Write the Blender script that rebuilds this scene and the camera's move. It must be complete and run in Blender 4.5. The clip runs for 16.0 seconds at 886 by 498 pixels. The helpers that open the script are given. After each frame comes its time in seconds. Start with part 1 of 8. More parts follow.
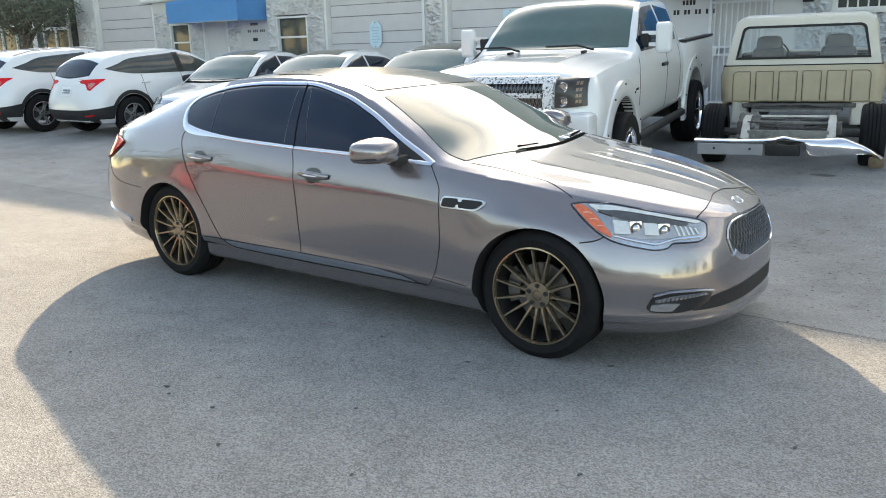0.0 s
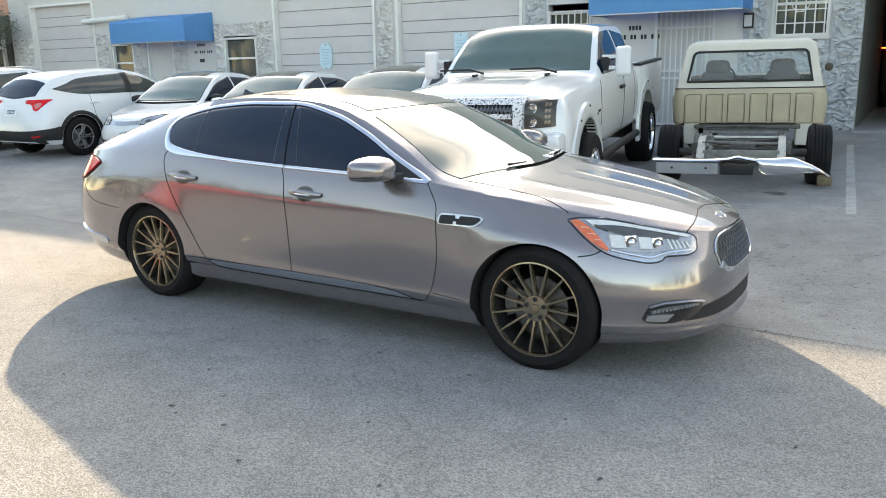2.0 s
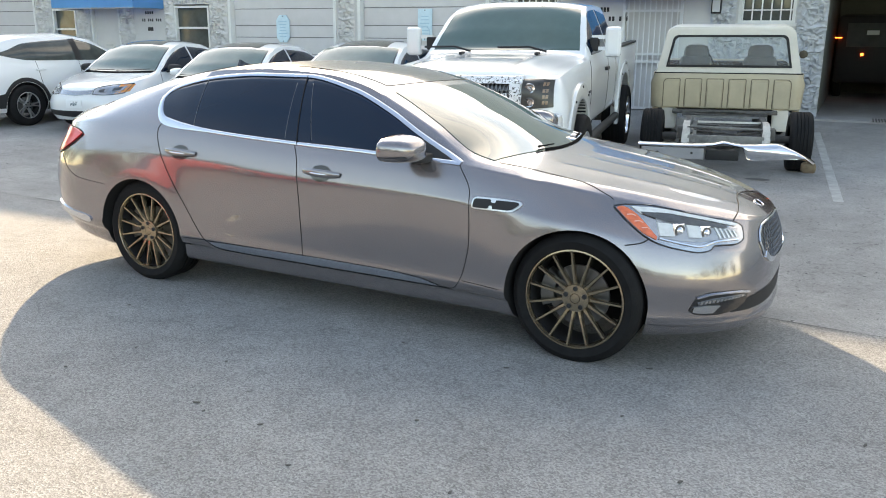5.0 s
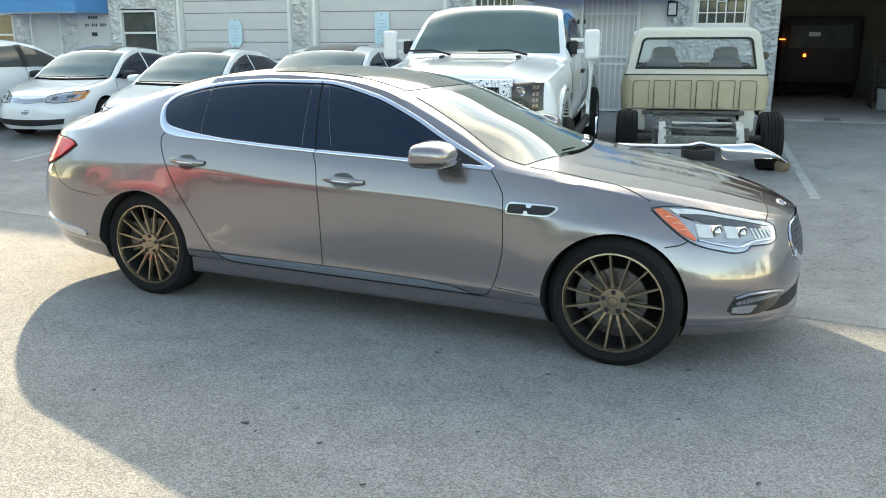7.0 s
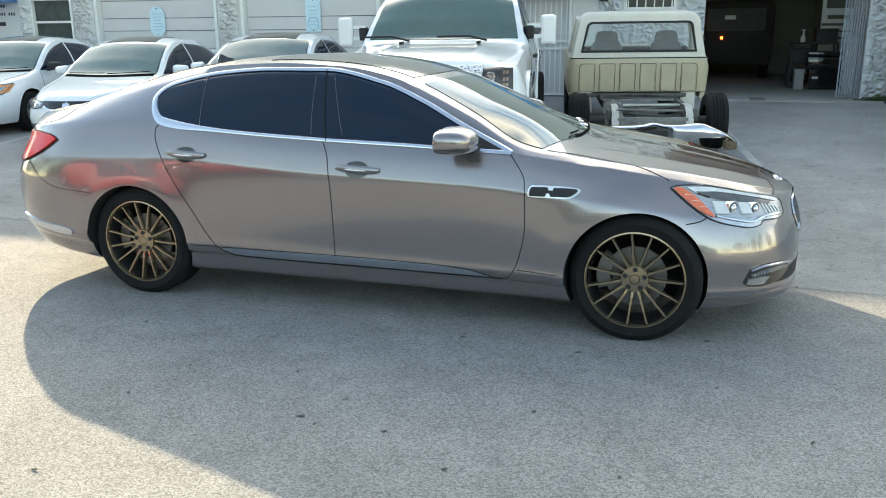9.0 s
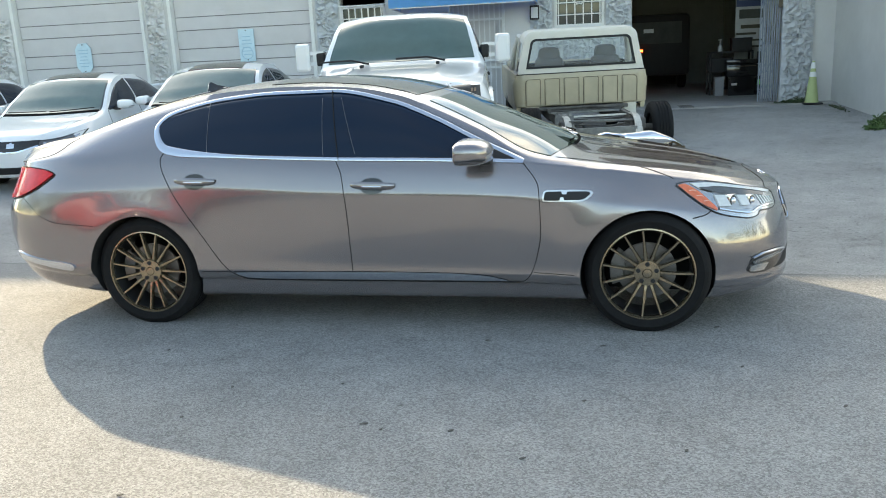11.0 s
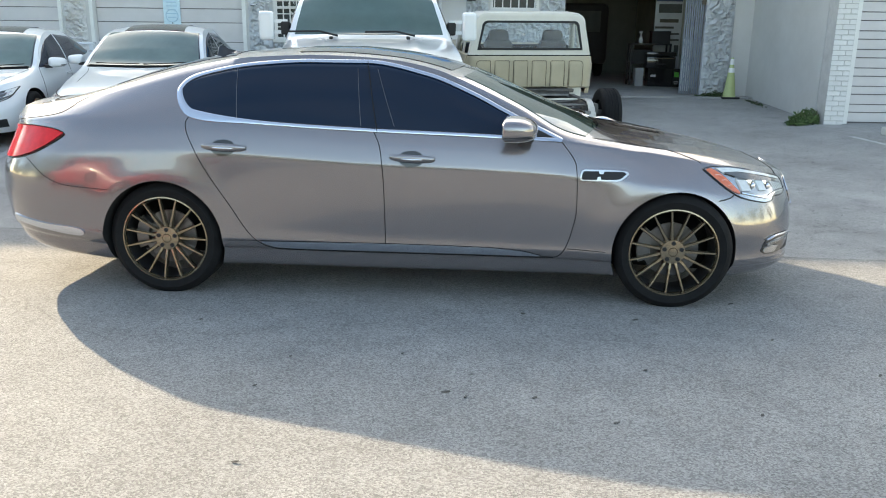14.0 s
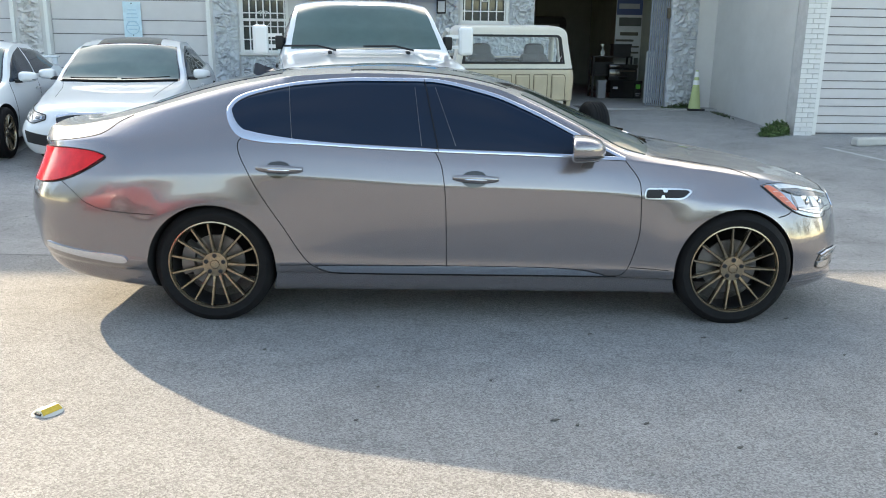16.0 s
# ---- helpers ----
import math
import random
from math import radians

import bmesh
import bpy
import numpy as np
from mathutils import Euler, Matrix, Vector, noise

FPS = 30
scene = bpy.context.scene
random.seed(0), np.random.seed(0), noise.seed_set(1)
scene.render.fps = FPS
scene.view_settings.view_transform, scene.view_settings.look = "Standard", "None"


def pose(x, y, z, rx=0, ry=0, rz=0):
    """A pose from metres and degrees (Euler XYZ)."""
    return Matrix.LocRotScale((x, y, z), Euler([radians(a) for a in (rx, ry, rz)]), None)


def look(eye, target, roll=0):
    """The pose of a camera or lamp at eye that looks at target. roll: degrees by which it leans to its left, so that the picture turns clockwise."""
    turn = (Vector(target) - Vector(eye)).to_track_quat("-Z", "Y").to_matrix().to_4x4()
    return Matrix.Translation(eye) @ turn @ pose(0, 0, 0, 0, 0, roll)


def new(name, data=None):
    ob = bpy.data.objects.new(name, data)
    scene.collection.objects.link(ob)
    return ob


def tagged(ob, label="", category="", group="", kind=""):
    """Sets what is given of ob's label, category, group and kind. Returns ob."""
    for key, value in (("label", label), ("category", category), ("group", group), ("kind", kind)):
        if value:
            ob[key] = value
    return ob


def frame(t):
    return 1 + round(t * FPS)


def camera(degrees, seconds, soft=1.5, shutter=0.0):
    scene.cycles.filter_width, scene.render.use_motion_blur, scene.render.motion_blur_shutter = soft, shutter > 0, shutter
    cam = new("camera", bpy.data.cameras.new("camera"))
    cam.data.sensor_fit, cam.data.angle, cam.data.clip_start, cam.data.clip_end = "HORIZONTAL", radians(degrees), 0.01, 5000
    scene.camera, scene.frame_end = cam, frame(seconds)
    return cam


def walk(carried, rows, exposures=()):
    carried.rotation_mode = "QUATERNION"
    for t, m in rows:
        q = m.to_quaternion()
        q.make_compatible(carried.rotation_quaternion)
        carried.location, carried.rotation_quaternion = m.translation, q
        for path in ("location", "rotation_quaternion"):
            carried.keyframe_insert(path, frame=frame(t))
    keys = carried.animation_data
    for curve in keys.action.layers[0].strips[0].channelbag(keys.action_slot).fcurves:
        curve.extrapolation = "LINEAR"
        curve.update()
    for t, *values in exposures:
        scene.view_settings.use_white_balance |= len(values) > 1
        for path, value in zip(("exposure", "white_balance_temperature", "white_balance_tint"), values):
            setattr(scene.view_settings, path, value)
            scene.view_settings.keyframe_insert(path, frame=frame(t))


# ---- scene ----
cam = camera(57.2, 16.0, soft=1.0)
PATH = [
    (0, (3.561, -4.398, 1.634), (2.397, -2.847, 1.142), -1.6),
    (0.5, (3.432, -4.471, 1.63), (2.333, -2.875, 1.133), -2.6),
    (1, (3.373, -4.569, 1.633), (2.321, -2.94, 1.146), -2.0),
    (1.5, (3.37, -4.647, 1.634), (2.328, -2.999, 1.186), -1.7),
    (2, (3.35, -4.659, 1.634), (2.304, -3.013, 1.19), -1.2),
    (2.5, (3.234, -4.606, 1.616), (2.208, -2.958, 1.136), -1.2),
    (3, (3.091, -4.519, 1.62), (2.088, -2.866, 1.109), -2.9),
    (3.5, (3.023, -4.494, 1.616), (2.036, -2.837, 1.087), -2.7),
    (4, (2.974, -4.513, 1.609), (1.973, -2.859, 1.097), -2.3),
    (4.5, (2.884, -4.618, 1.615), (1.927, -2.934, 1.118), -0.7),
    (7, (2.309, -4.855, 1.615), (1.534, -3.077, 1.129), 0.2),
    (7.5, (2.15, -4.949, 1.614), (1.438, -3.142, 1.136), 0.3),
    (8, (1.992, -5.051, 1.626), (1.346, -3.226, 1.123), -0.5),
    (8.5, (1.905, -5.093, 1.623), (1.283, -3.264, 1.106), 0.5),
    (9, (1.775, -5.081, 1.613), (1.201, -3.236, 1.096), -0.4),
    (11.5, (1.157, -5.417, 1.588), (0.796, -3.506, 1.123), -2.2),
    (12, (1.015, -5.421, 1.597), (0.674, -3.509, 1.119), -0.9),
    (12.5, (0.913, -5.449, 1.598), (0.589, -3.536, 1.113), 0.4),
    (13, (0.736, -5.537, 1.587), (0.481, -3.613, 1.103), -0.4),
    (13.5, (0.577, -5.613, 1.607), (0.399, -3.683, 1.115), -0.3),
    (14, (0.449, -5.565, 1.593), (0.333, -3.638, 1.072), 0.7),
    (14.5, (0.284, -5.427, 1.604), (0.213, -3.506, 1.055), -1.1),
    (15, (0.127, -5.408, 1.612), (0.067, -3.481, 1.082), 0.6),
    (15.5, (-0.112, -5.446, 1.62), (-0.098, -3.512, 1.113), -0.1),
    (16, (-0.282, -5.47, 1.624), (-0.244, -3.533, 1.129), 0.8),
]
EXPOSURES = [(0, 1.78, 9150, 10), (1, 1.81, 9300, 11), (2, 1.97, 9400, 11), (4.5, 2.02, 9350, 12), (7.5, 2.01, 9100, 3), (9, 1.97, 8950, 4), (12.5, 1.91, 8800, 6), (16, 2.0, 8600, 9)]
walk(cam, [(t, look(eye, target, roll)) for t, eye, target, roll in PATH], EXPOSURES)

# ---- light ----
SHADOW = Vector((1.60, -1.80, -1.0))          # the way the sun's light goes
world = bpy.data.worlds.new("sky")
scene.world = world
world.use_nodes = True
wn, wl = world.node_tree.nodes, world.node_tree.links
wn.clear()
sky = wn.new("ShaderNodeTexSky")
sky.sky_type = "NISHITA"
sky.sun_disc = False
sky.sun_elevation = math.asin(1.0 / SHADOW.length)
sky.sun_rotation = math.atan2(-SHADOW.x, -SHADOW.y)
sky.air_density, sky.dust_density, sky.ozone_density = 1.1, 0.12, 2.4
sky.altitude = 600
tc = wn.new("ShaderNodeTexCoord")
stretch = wn.new("ShaderNodeMapping")
stretch.inputs["Scale"].default_value = (1.0, 1.0, 3.2)
cloud = wn.new("ShaderNodeTexNoise")
cloud.inputs["Scale"].default_value = 2.3
cloud.inputs["Detail"].default_value = 7.0
cloud.inputs["Roughness"].default_value = 0.58
ramp = wn.new("ShaderNodeValToRGB")
ramp.color_ramp.elements[0].position, ramp.color_ramp.elements[1].position = 0.40, 0.74
ramp.color_ramp.elements[0].color, ramp.color_ramp.elements[1].color = (0, 0, 0, 1), (0.62, 0.62, 0.62, 1)
mixer = wn.new("ShaderNodeMixRGB")
mixer.inputs["Color2"].default_value = (16.0, 15.4, 14.9, 1)
back = wn.new("ShaderNodeBackground")
back.inputs["Strength"].default_value = 0.144
out = wn.new("ShaderNodeOutputWorld")
wl.new(tc.outputs["Generated"], stretch.inputs["Vector"])
wl.new(stretch.outputs["Vector"], cloud.inputs["Vector"])
wl.new(cloud.outputs["Fac"], ramp.inputs["Fac"])
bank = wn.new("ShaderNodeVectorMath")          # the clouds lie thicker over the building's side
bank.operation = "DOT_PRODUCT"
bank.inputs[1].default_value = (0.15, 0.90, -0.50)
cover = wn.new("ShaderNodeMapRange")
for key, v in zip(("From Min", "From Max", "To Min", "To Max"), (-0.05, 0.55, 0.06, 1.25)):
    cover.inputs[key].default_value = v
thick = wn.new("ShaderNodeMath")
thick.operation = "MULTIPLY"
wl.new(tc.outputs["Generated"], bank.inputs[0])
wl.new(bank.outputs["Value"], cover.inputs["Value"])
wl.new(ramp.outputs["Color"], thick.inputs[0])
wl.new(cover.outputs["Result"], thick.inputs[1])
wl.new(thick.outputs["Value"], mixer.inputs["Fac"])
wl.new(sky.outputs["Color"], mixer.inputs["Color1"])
# haze that brightens towards the sun
aim = wn.new("ShaderNodeVectorMath")
aim.operation = "DOT_PRODUCT"
aim.inputs[1].default_value = -SHADOW.normalized()
halo = wn.new("ShaderNodeMapRange")
for key, v in zip(("From Min", "From Max", "To Min", "To Max"), (0.74, 1.0, 0.0, 1.0)):
    halo.inputs[key].default_value = v
halo.interpolation_type = "SMOOTHSTEP"
haze = wn.new("ShaderNodeMixRGB")
haze.blend_type = "ADD"
haze.inputs["Color2"].default_value = (5.2, 5.3, 5.4, 1)
wl.new(tc.outputs["Generated"], aim.inputs[0])
wl.new(aim.outputs["Value"], halo.inputs["Value"])
wl.new(halo.outputs["Result"], haze.inputs["Fac"])
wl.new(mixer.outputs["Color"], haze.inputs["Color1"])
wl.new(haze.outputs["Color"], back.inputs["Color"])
wl.new(back.outputs["Background"], out.inputs["Surface"])
sun_data = bpy.data.lights.new("sun", "SUN")
sun_data.energy, sun_data.angle, sun_data.color = 2.6, radians(0.6), (1.0, 0.925, 0.82)
sun = new("sun", sun_data)
sun.matrix_world = look((-15, 18, 10), Vector((-15, 18, 10)) + SHADOW)

# ---- materials ----


def material(name, color, rough=0.5, metal=0.0, coat=0.0, vary=0.0, scale=6.0, bump=0.0, bump_scale=60.0, dirt=0.0, dirt_color=(0.1, 0.09, 0.08), emit=None, spec=0.5, flake=0.0, piece=0.0, coat_ior=1.5, dirt_span=(0.5, 0.72)):
    """A surface: a colour with cloudy variation (vary), fine relief (bump) and blotches of dirt. piece: how far single pieces differ."""
    m = bpy.data.materials.new(name)
    m.use_nodes = True
    n, l = m.node_tree.nodes, m.node_tree.links
    p = n["Principled BSDF"]
    p.inputs["Base Color"].default_value = (*color, 1)
    p.inputs["Roughness"].default_value = rough
    p.inputs["Metallic"].default_value = metal
    p.inputs["Coat Weight"].default_value = coat
    p.inputs["Coat Roughness"].default_value = 0.03
    p.inputs["Coat IOR"].default_value = coat_ior
    p.inputs["Specular IOR Level"].default_value = spec
    at = n.new("ShaderNodeTexCoord")
    where = at.outputs["Object"]
    last = None
    if vary:
        t = n.new("ShaderNodeTexNoise")
        t.inputs["Scale"].default_value, t.inputs["Detail"].default_value, t.inputs["Roughness"].default_value = scale, 6, 0.65
        l.new(where, t.inputs["Vector"])
        r = n.new("ShaderNodeMapRange")
        r.inputs["From Min"].default_value, r.inputs["From Max"].default_value = 0.25, 0.75
        r.inputs["To Min"].default_value, r.inputs["To Max"].default_value = 1 - vary, 1 + vary
        l.new(t.outputs["Fac"], r.inputs["Value"])
        mul = n.new("ShaderNodeVectorMath")
        mul.operation = "SCALE"
        mul.inputs[0].default_value = color
        l.new(r.outputs["Result"], mul.inputs["Scale"])
        last = mul.outputs["Vector"]
    if dirt:
        t = n.new("ShaderNodeTexNoise")
        t.inputs["Scale"].default_value, t.inputs["Detail"].default_value, t.inputs["Roughness"].default_value = scale * 0.37, 8, 0.7
        l.new(where, t.inputs["Vector"])
        r = n.new("ShaderNodeMapRange")
        r.inputs["From Min"].default_value, r.inputs["From Max"].default_value = dirt_span
        r.inputs["To Min"].default_value, r.inputs["To Max"].default_value = 0.0, dirt
        l.new(t.outputs["Fac"], r.inputs["Value"])
        mx = n.new("ShaderNodeMixRGB")
        mx.inputs["Color1"].default_value, mx.inputs["Color2"].default_value = (*color, 1), (*dirt_color, 1)
        if last:
            l.new(last, mx.inputs["Color1"])
        l.new(r.outputs["Result"], mx.inputs["Fac"])
        last = mx.outputs["Color"]
    if piece:
        info = n.new("ShaderNodeObjectInfo")
        r = n.new("ShaderNodeMapRange")
        r.inputs["To Min"].default_value, r.inputs["To Max"].default_value = 1 - piece, 1 + piece
        l.new(info.outputs["Random"], r.inputs["Value"])
        mul = n.new("ShaderNodeVectorMath")
        mul.operation = "SCALE"
        mul.inputs[0].default_value = color
        if last:
            l.new(last, mul.inputs[0])
        l.new(r.outputs["Result"], mul.inputs["Scale"])
        last = mul.outputs["Vector"]
    if flake:
        t = n.new("ShaderNodeTexNoise")
        t.inputs["Scale"].default_value, t.inputs["Detail"].default_value = 900, 1
        l.new(where, t.inputs["Vector"])
        r = n.new("ShaderNodeMapRange")
        r.inputs["To Min"].default_value, r.inputs["To Max"].default_value = 1 - flake, 1 + flake
        l.new(t.outputs["Fac"], r.inputs["Value"])
        mul = n.new("ShaderNodeVectorMath")
        mul.operation = "SCALE"
        mul.inputs[0].default_value = color
        if last:
            l.new(last, mul.inputs[0])
        l.new(r.outputs["Result"], mul.inputs["Scale"])
        last = mul.outputs["Vector"]
    if last:
        l.new(last, p.inputs["Base Color"])
    if bump:
        t = n.new("ShaderNodeTexNoise")
        t.inputs["Scale"].default_value, t.inputs["Detail"].default_value = bump_scale, 5
        l.new(where, t.inputs["Vector"])
        b = n.new("ShaderNodeBump")
        b.inputs["Strength"].default_value, b.inputs["Distance"].default_value = bump, 0.01
        l.new(t.outputs["Fac"], b.inputs["Height"])
        l.new(b.outputs["Normal"], p.inputs["Normal"])
    if emit:
        p.inputs["Emission Color"].default_value = (*emit[:3], 1)
        p.inputs["Emission Strength"].default_value = emit[3]
    return m


def glass_material(name, color, rough=0.0, veil=0.0):
    m = bpy.data.materials.new(name)
    m.use_nodes = True
    p = m.node_tree.nodes["Principled BSDF"]
    p.inputs["Base Color"].default_value = (*color, 1)
    p.inputs["Roughness"].default_value = rough
    p.inputs["Transmission Weight"].default_value = 1.0
    p.inputs["IOR"].default_value = 1.45
    # a pale diffuse film stands in for sky haze reflected in the glass
    if veil:
        n, l = m.node_tree.nodes, m.node_tree.links
        film, mix = n.new("ShaderNodeBsdfDiffuse"), n.new("ShaderNodeMixShader")
        film.inputs["Color"].default_value = (0.62, 0.66, 0.68, 1)
        mix.inputs["Fac"].default_value = veil
        l.new(p.outputs["BSDF"], mix.inputs[1])
        l.new(film.outputs["BSDF"], mix.inputs[2])
        l.new(mix.outputs["Shader"], n["Material Output"].inputs["Surface"])
    return m


def ground_material(name, tone, speck, tint, stain, worn=0.1, blots=0.0):
    """Worn paving: light and dark stone chips, cloudy wear, oil spots and hair cracks."""
    m = bpy.data.materials.new(name)
    m.use_nodes = True
    n, l = m.node_tree.nodes, m.node_tree.links
    p = n["Principled BSDF"]
    p.inputs["Roughness"].default_value = 0.88
    p.inputs["Specular IOR Level"].default_value = 0.3
    at = n.new("ShaderNodeTexCoord")

    def noise_at(scale, detail, rough=0.6):
        t = n.new("ShaderNodeTexNoise")
        t.inputs["Scale"].default_value, t.inputs["Detail"].default_value, t.inputs["Roughness"].default_value = scale, detail, rough
        l.new(at.outputs["Object"], t.inputs["Vector"])
        return t.outputs["Fac"]

    def span(value, a, b, c, d):
        r = n.new("ShaderNodeMapRange")
        for key, v in zip(("From Min", "From Max", "To Min", "To Max"), (a, b, c, d)):
            r.inputs[key].default_value = v
        l.new(value, r.inputs["Value"])
        return r.outputs["Result"]

    def times(a, b):
        q = n.new("ShaderNodeMath")
        q.operation = "MULTIPLY"
        l.new(a, q.inputs[0])
        l.new(b, q.inputs[1])
        return q.outputs["Value"]

    chips = n.new("ShaderNodeTexVoronoi")
    chips.inputs["Scale"].default_value = 145
    l.new(at.outputs["Object"], chips.inputs["Vector"])
    grey = n.new("ShaderNodeSeparateColor")
    l.new(chips.outputs["Color"], grey.inputs["Color"])
    f = span(grey.outputs["Red"], 0, 1, 1 - speck, 1 + speck)
    f = times(f, span(noise_at(0.55, 7, 0.68), 0.32, 0.68, 1 - worn * 1.2, 1 + worn))
    f = times(f, span(noise_at(4.5, 7, 0.7), 0.3, 0.7, 0.9, 1.08))
    f = times(f, span(noise_at(11, 2), 0.68, 0.76, 1.0, 1 - stain))
    f = times(f, span(noise_at(300, 3), 0.3, 0.7, 0.88, 1.10))
    f = times(f, span(noise_at(62, 3, 0.6), 0.65, 0.70, 1.0, 0.74))
    f = times(f, span(noise_at(120, 2), 0.70, 0.76, 1.0, 1.2))
    if blots:
        f = times(f, span(noise_at(2.6, 9, 0.78), 0.56, 0.74, 1.0, 1 - blots))
        f = times(f, span(noise_at(24, 3, 0.7), 0.62, 0.69, 1.0, 1 - blots * 1.6))
        f = times(f, span(noise_at(9, 4, 0.75), 0.64, 0.72, 1.0, 1 - blots))
    cracks = n.new("ShaderNodeTexVoronoi")
    cracks.feature = "DISTANCE_TO_EDGE"
    cracks.inputs["Scale"].default_value = 0.33
    wob = n.new("ShaderNodeTexNoise")
    wob.inputs["Scale"].default_value, wob.inputs["Detail"].default_value = 1.7, 8
    l.new(at.outputs["Object"], wob.inputs["Vector"])
    add = n.new("ShaderNodeVectorMath")
    add.operation = "MULTIPLY_ADD"
    add.inputs[1].default_value = (0.9, 0.9, 0.9)
    l.new(wob.outputs["Color"], add.inputs[0])
    l.new(at.outputs["Object"], add.inputs[2])
    l.new(add.outputs["Vector"], cracks.inputs["Vector"])
    f = times(f, span(cracks.outputs["Distance"], 0.0, 0.004, 0.82, 1.0))
    col = n.new("ShaderNodeVectorMath")
    col.operation = "SCALE"
    col.inputs[0].default_value = [tone * c for c in tint]
    l.new(f, col.inputs["Scale"])
    l.new(col.outputs["Vector"], p.inputs["Base Color"])
    b = n.new("ShaderNodeBump")
    b.inputs["Strength"].default_value, b.inputs["Distance"].default_value = 0.5, 0.006
    l.new(chips.outputs["Distance"], b.inputs["Height"])
    l.new(b.outputs["Normal"], p.inputs["Normal"])
    return m


ROAD = ground_material("road_asphalt", 0.262, 0.36, (1.0, 0.974, 0.938), 0.22)
APRON = ground_material("apron_asphalt", 0.30, 0.22, (1.0, 0.974, 0.938), 0.35, 0.2, 0.46)
CONCRETE = ground_material("floor_concrete", 0.34, 0.10, (1.0, 0.98, 0.95), 0.3)
TAR = material("tar_seam", (0.10, 0.10, 0.098), 0.9, vary=0.5, scale=3)
PAINT_LINE = material("worn_line_paint", (0.40, 0.40, 0.385), 0.8, vary=0.3, scale=9, dirt=0.9, dirt_color=(0.30, 0.30, 0.29))
STUCCO = material("painted_stucco", (0.57, 0.558, 0.543), 0.85, vary=0.06, scale=2.0, bump=0.3, bump_scale=90, dirt=0.25, dirt_color=(0.46, 0.44, 0.42))
STONE = material("painted_stone", (0.60, 0.58, 0.57), 0.85, vary=0.16, scale=7, bump=1.0, bump_scale=26, dirt=0.5, dirt_color=(0.40, 0.37, 0.35))
STONE_GREY = material("grey_painted_stone", (0.50, 0.515, 0.53), 0.85, vary=0.16, scale=7, bump=1.0, bump_scale=26, dirt=0.5, dirt_color=(0.34, 0.35, 0.37))
SHUTTER = material("shutter_steel", (0.565, 0.54, 0.54), 0.55, vary=0.05, scale=3, dirt=0.3, dirt_color=(0.48, 0.45, 0.44))
SHUTTER_LINE = material("shutter_joint", (0.17, 0.16, 0.165), 0.8)
TRIM_WHITE = material("white_trim", (0.72, 0.71, 0.69), 0.6, vary=0.06, scale=4)
DOOR_PAINT = material("door_paint", (0.58, 0.56, 0.545), 0.55, vary=0.05, scale=3, dirt=0.2, dirt_color=(0.5, 0.48, 0.45))
# STUCCO in a darker cream: the side wall's shade is in its colour
WING_SHADED = material("shaded_cream_stucco", (0.52, 0.51, 0.49), 0.88, vary=0.08, scale=1.4, bump=0.3, bump_scale=90, dirt=0.3, dirt_color=(0.42, 0.41, 0.385))
BRICK_WHITE = material("white_brick", (0.66, 0.65, 0.635), 0.8, vary=0.08, scale=8, bump=0.3, bump_scale=70, piece=0.05)
MORTAR = material("grey_mortar", (0.47, 0.46, 0.445), 0.9, vary=0.15)
AWNING = material("blue_awning_canvas", (0.14, 0.48, 0.84), 0.65, vary=0.06, scale=3, bump=0.15, bump_scale=200)
SIGN = material("pale_blue_sign", (0.53, 0.69, 0.76), 0.5, vary=0.10, scale=9, dirt=0.3, dirt_color=(0.30, 0.47, 0.58))
SIGN_INK = material("sign_ink", (0.33, 0.52, 0.63), 0.6)
INK = material("black_letter", (0.02, 0.02, 0.02), 0.6)
# DARK and the garage walls carry the unlit inside's gloom in their colour
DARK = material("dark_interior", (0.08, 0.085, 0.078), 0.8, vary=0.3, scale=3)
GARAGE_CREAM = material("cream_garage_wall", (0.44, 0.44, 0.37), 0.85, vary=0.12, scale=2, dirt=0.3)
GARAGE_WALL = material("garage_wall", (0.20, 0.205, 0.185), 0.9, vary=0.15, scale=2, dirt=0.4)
PINK = material("salmon_stucco", (0.62, 0.33, 0.24), 0.85, vary=0.08, scale=3, bump=0.3, bump_scale=90)
PANE = material("dark_window_glass", (0.06, 0.072, 0.072), 0.05, spec=0.4, vary=0.4, scale=3)
STEEL = material("galvanised_steel", (0.5, 0.5, 0.5), 0.4, metal=1.0, vary=0.1)
BAR_WHITE = material("white_window_bar", (0.68, 0.68, 0.67), 0.5, vary=0.06)
LEAF = material("leaf_green", (0.06, 0.11, 0.03), 0.6, vary=0.4, scale=12)
LEAF_DULL = material("dull_leaf", (0.15, 0.165, 0.12), 0.7, vary=0.4, scale=9)
LEAF_FAR = material("far_leaf", (0.12, 0.135, 0.09), 0.7, vary=0.4, scale=2)
BARK = material("bark", (0.13, 0.10, 0.08), 0.9, vary=0.3, scale=8, bump=0.5)

GREY_PAINT = material("metallic_grey_paint", (0.236, 0.217, 0.224), 0.21, metal=0.68, coat=1.0, flake=0.12, coat_ior=1.6)
WHITE_PAINT = material("white_car_paint", (0.71, 0.725, 0.73), 0.3, coat=1.0, vary=0.015, scale=2)
TINT = material("tinted_car_glass", (0.003, 0.0125, 0.030), 0.03, spec=0.34)
SCREEN = material("windscreen_glass", (0.05, 0.08, 0.07), 0.03, spec=0.5, coat=0.35)
SCREEN_PALE = material("pale_windscreen", (0.12, 0.165, 0.15), 0.05, spec=0.45, vary=0.2, scale=2)
SCREEN_TRUCK = material("green_windscreen", (0.07, 0.112, 0.10), 0.05, spec=0.6, vary=0.15, scale=2)
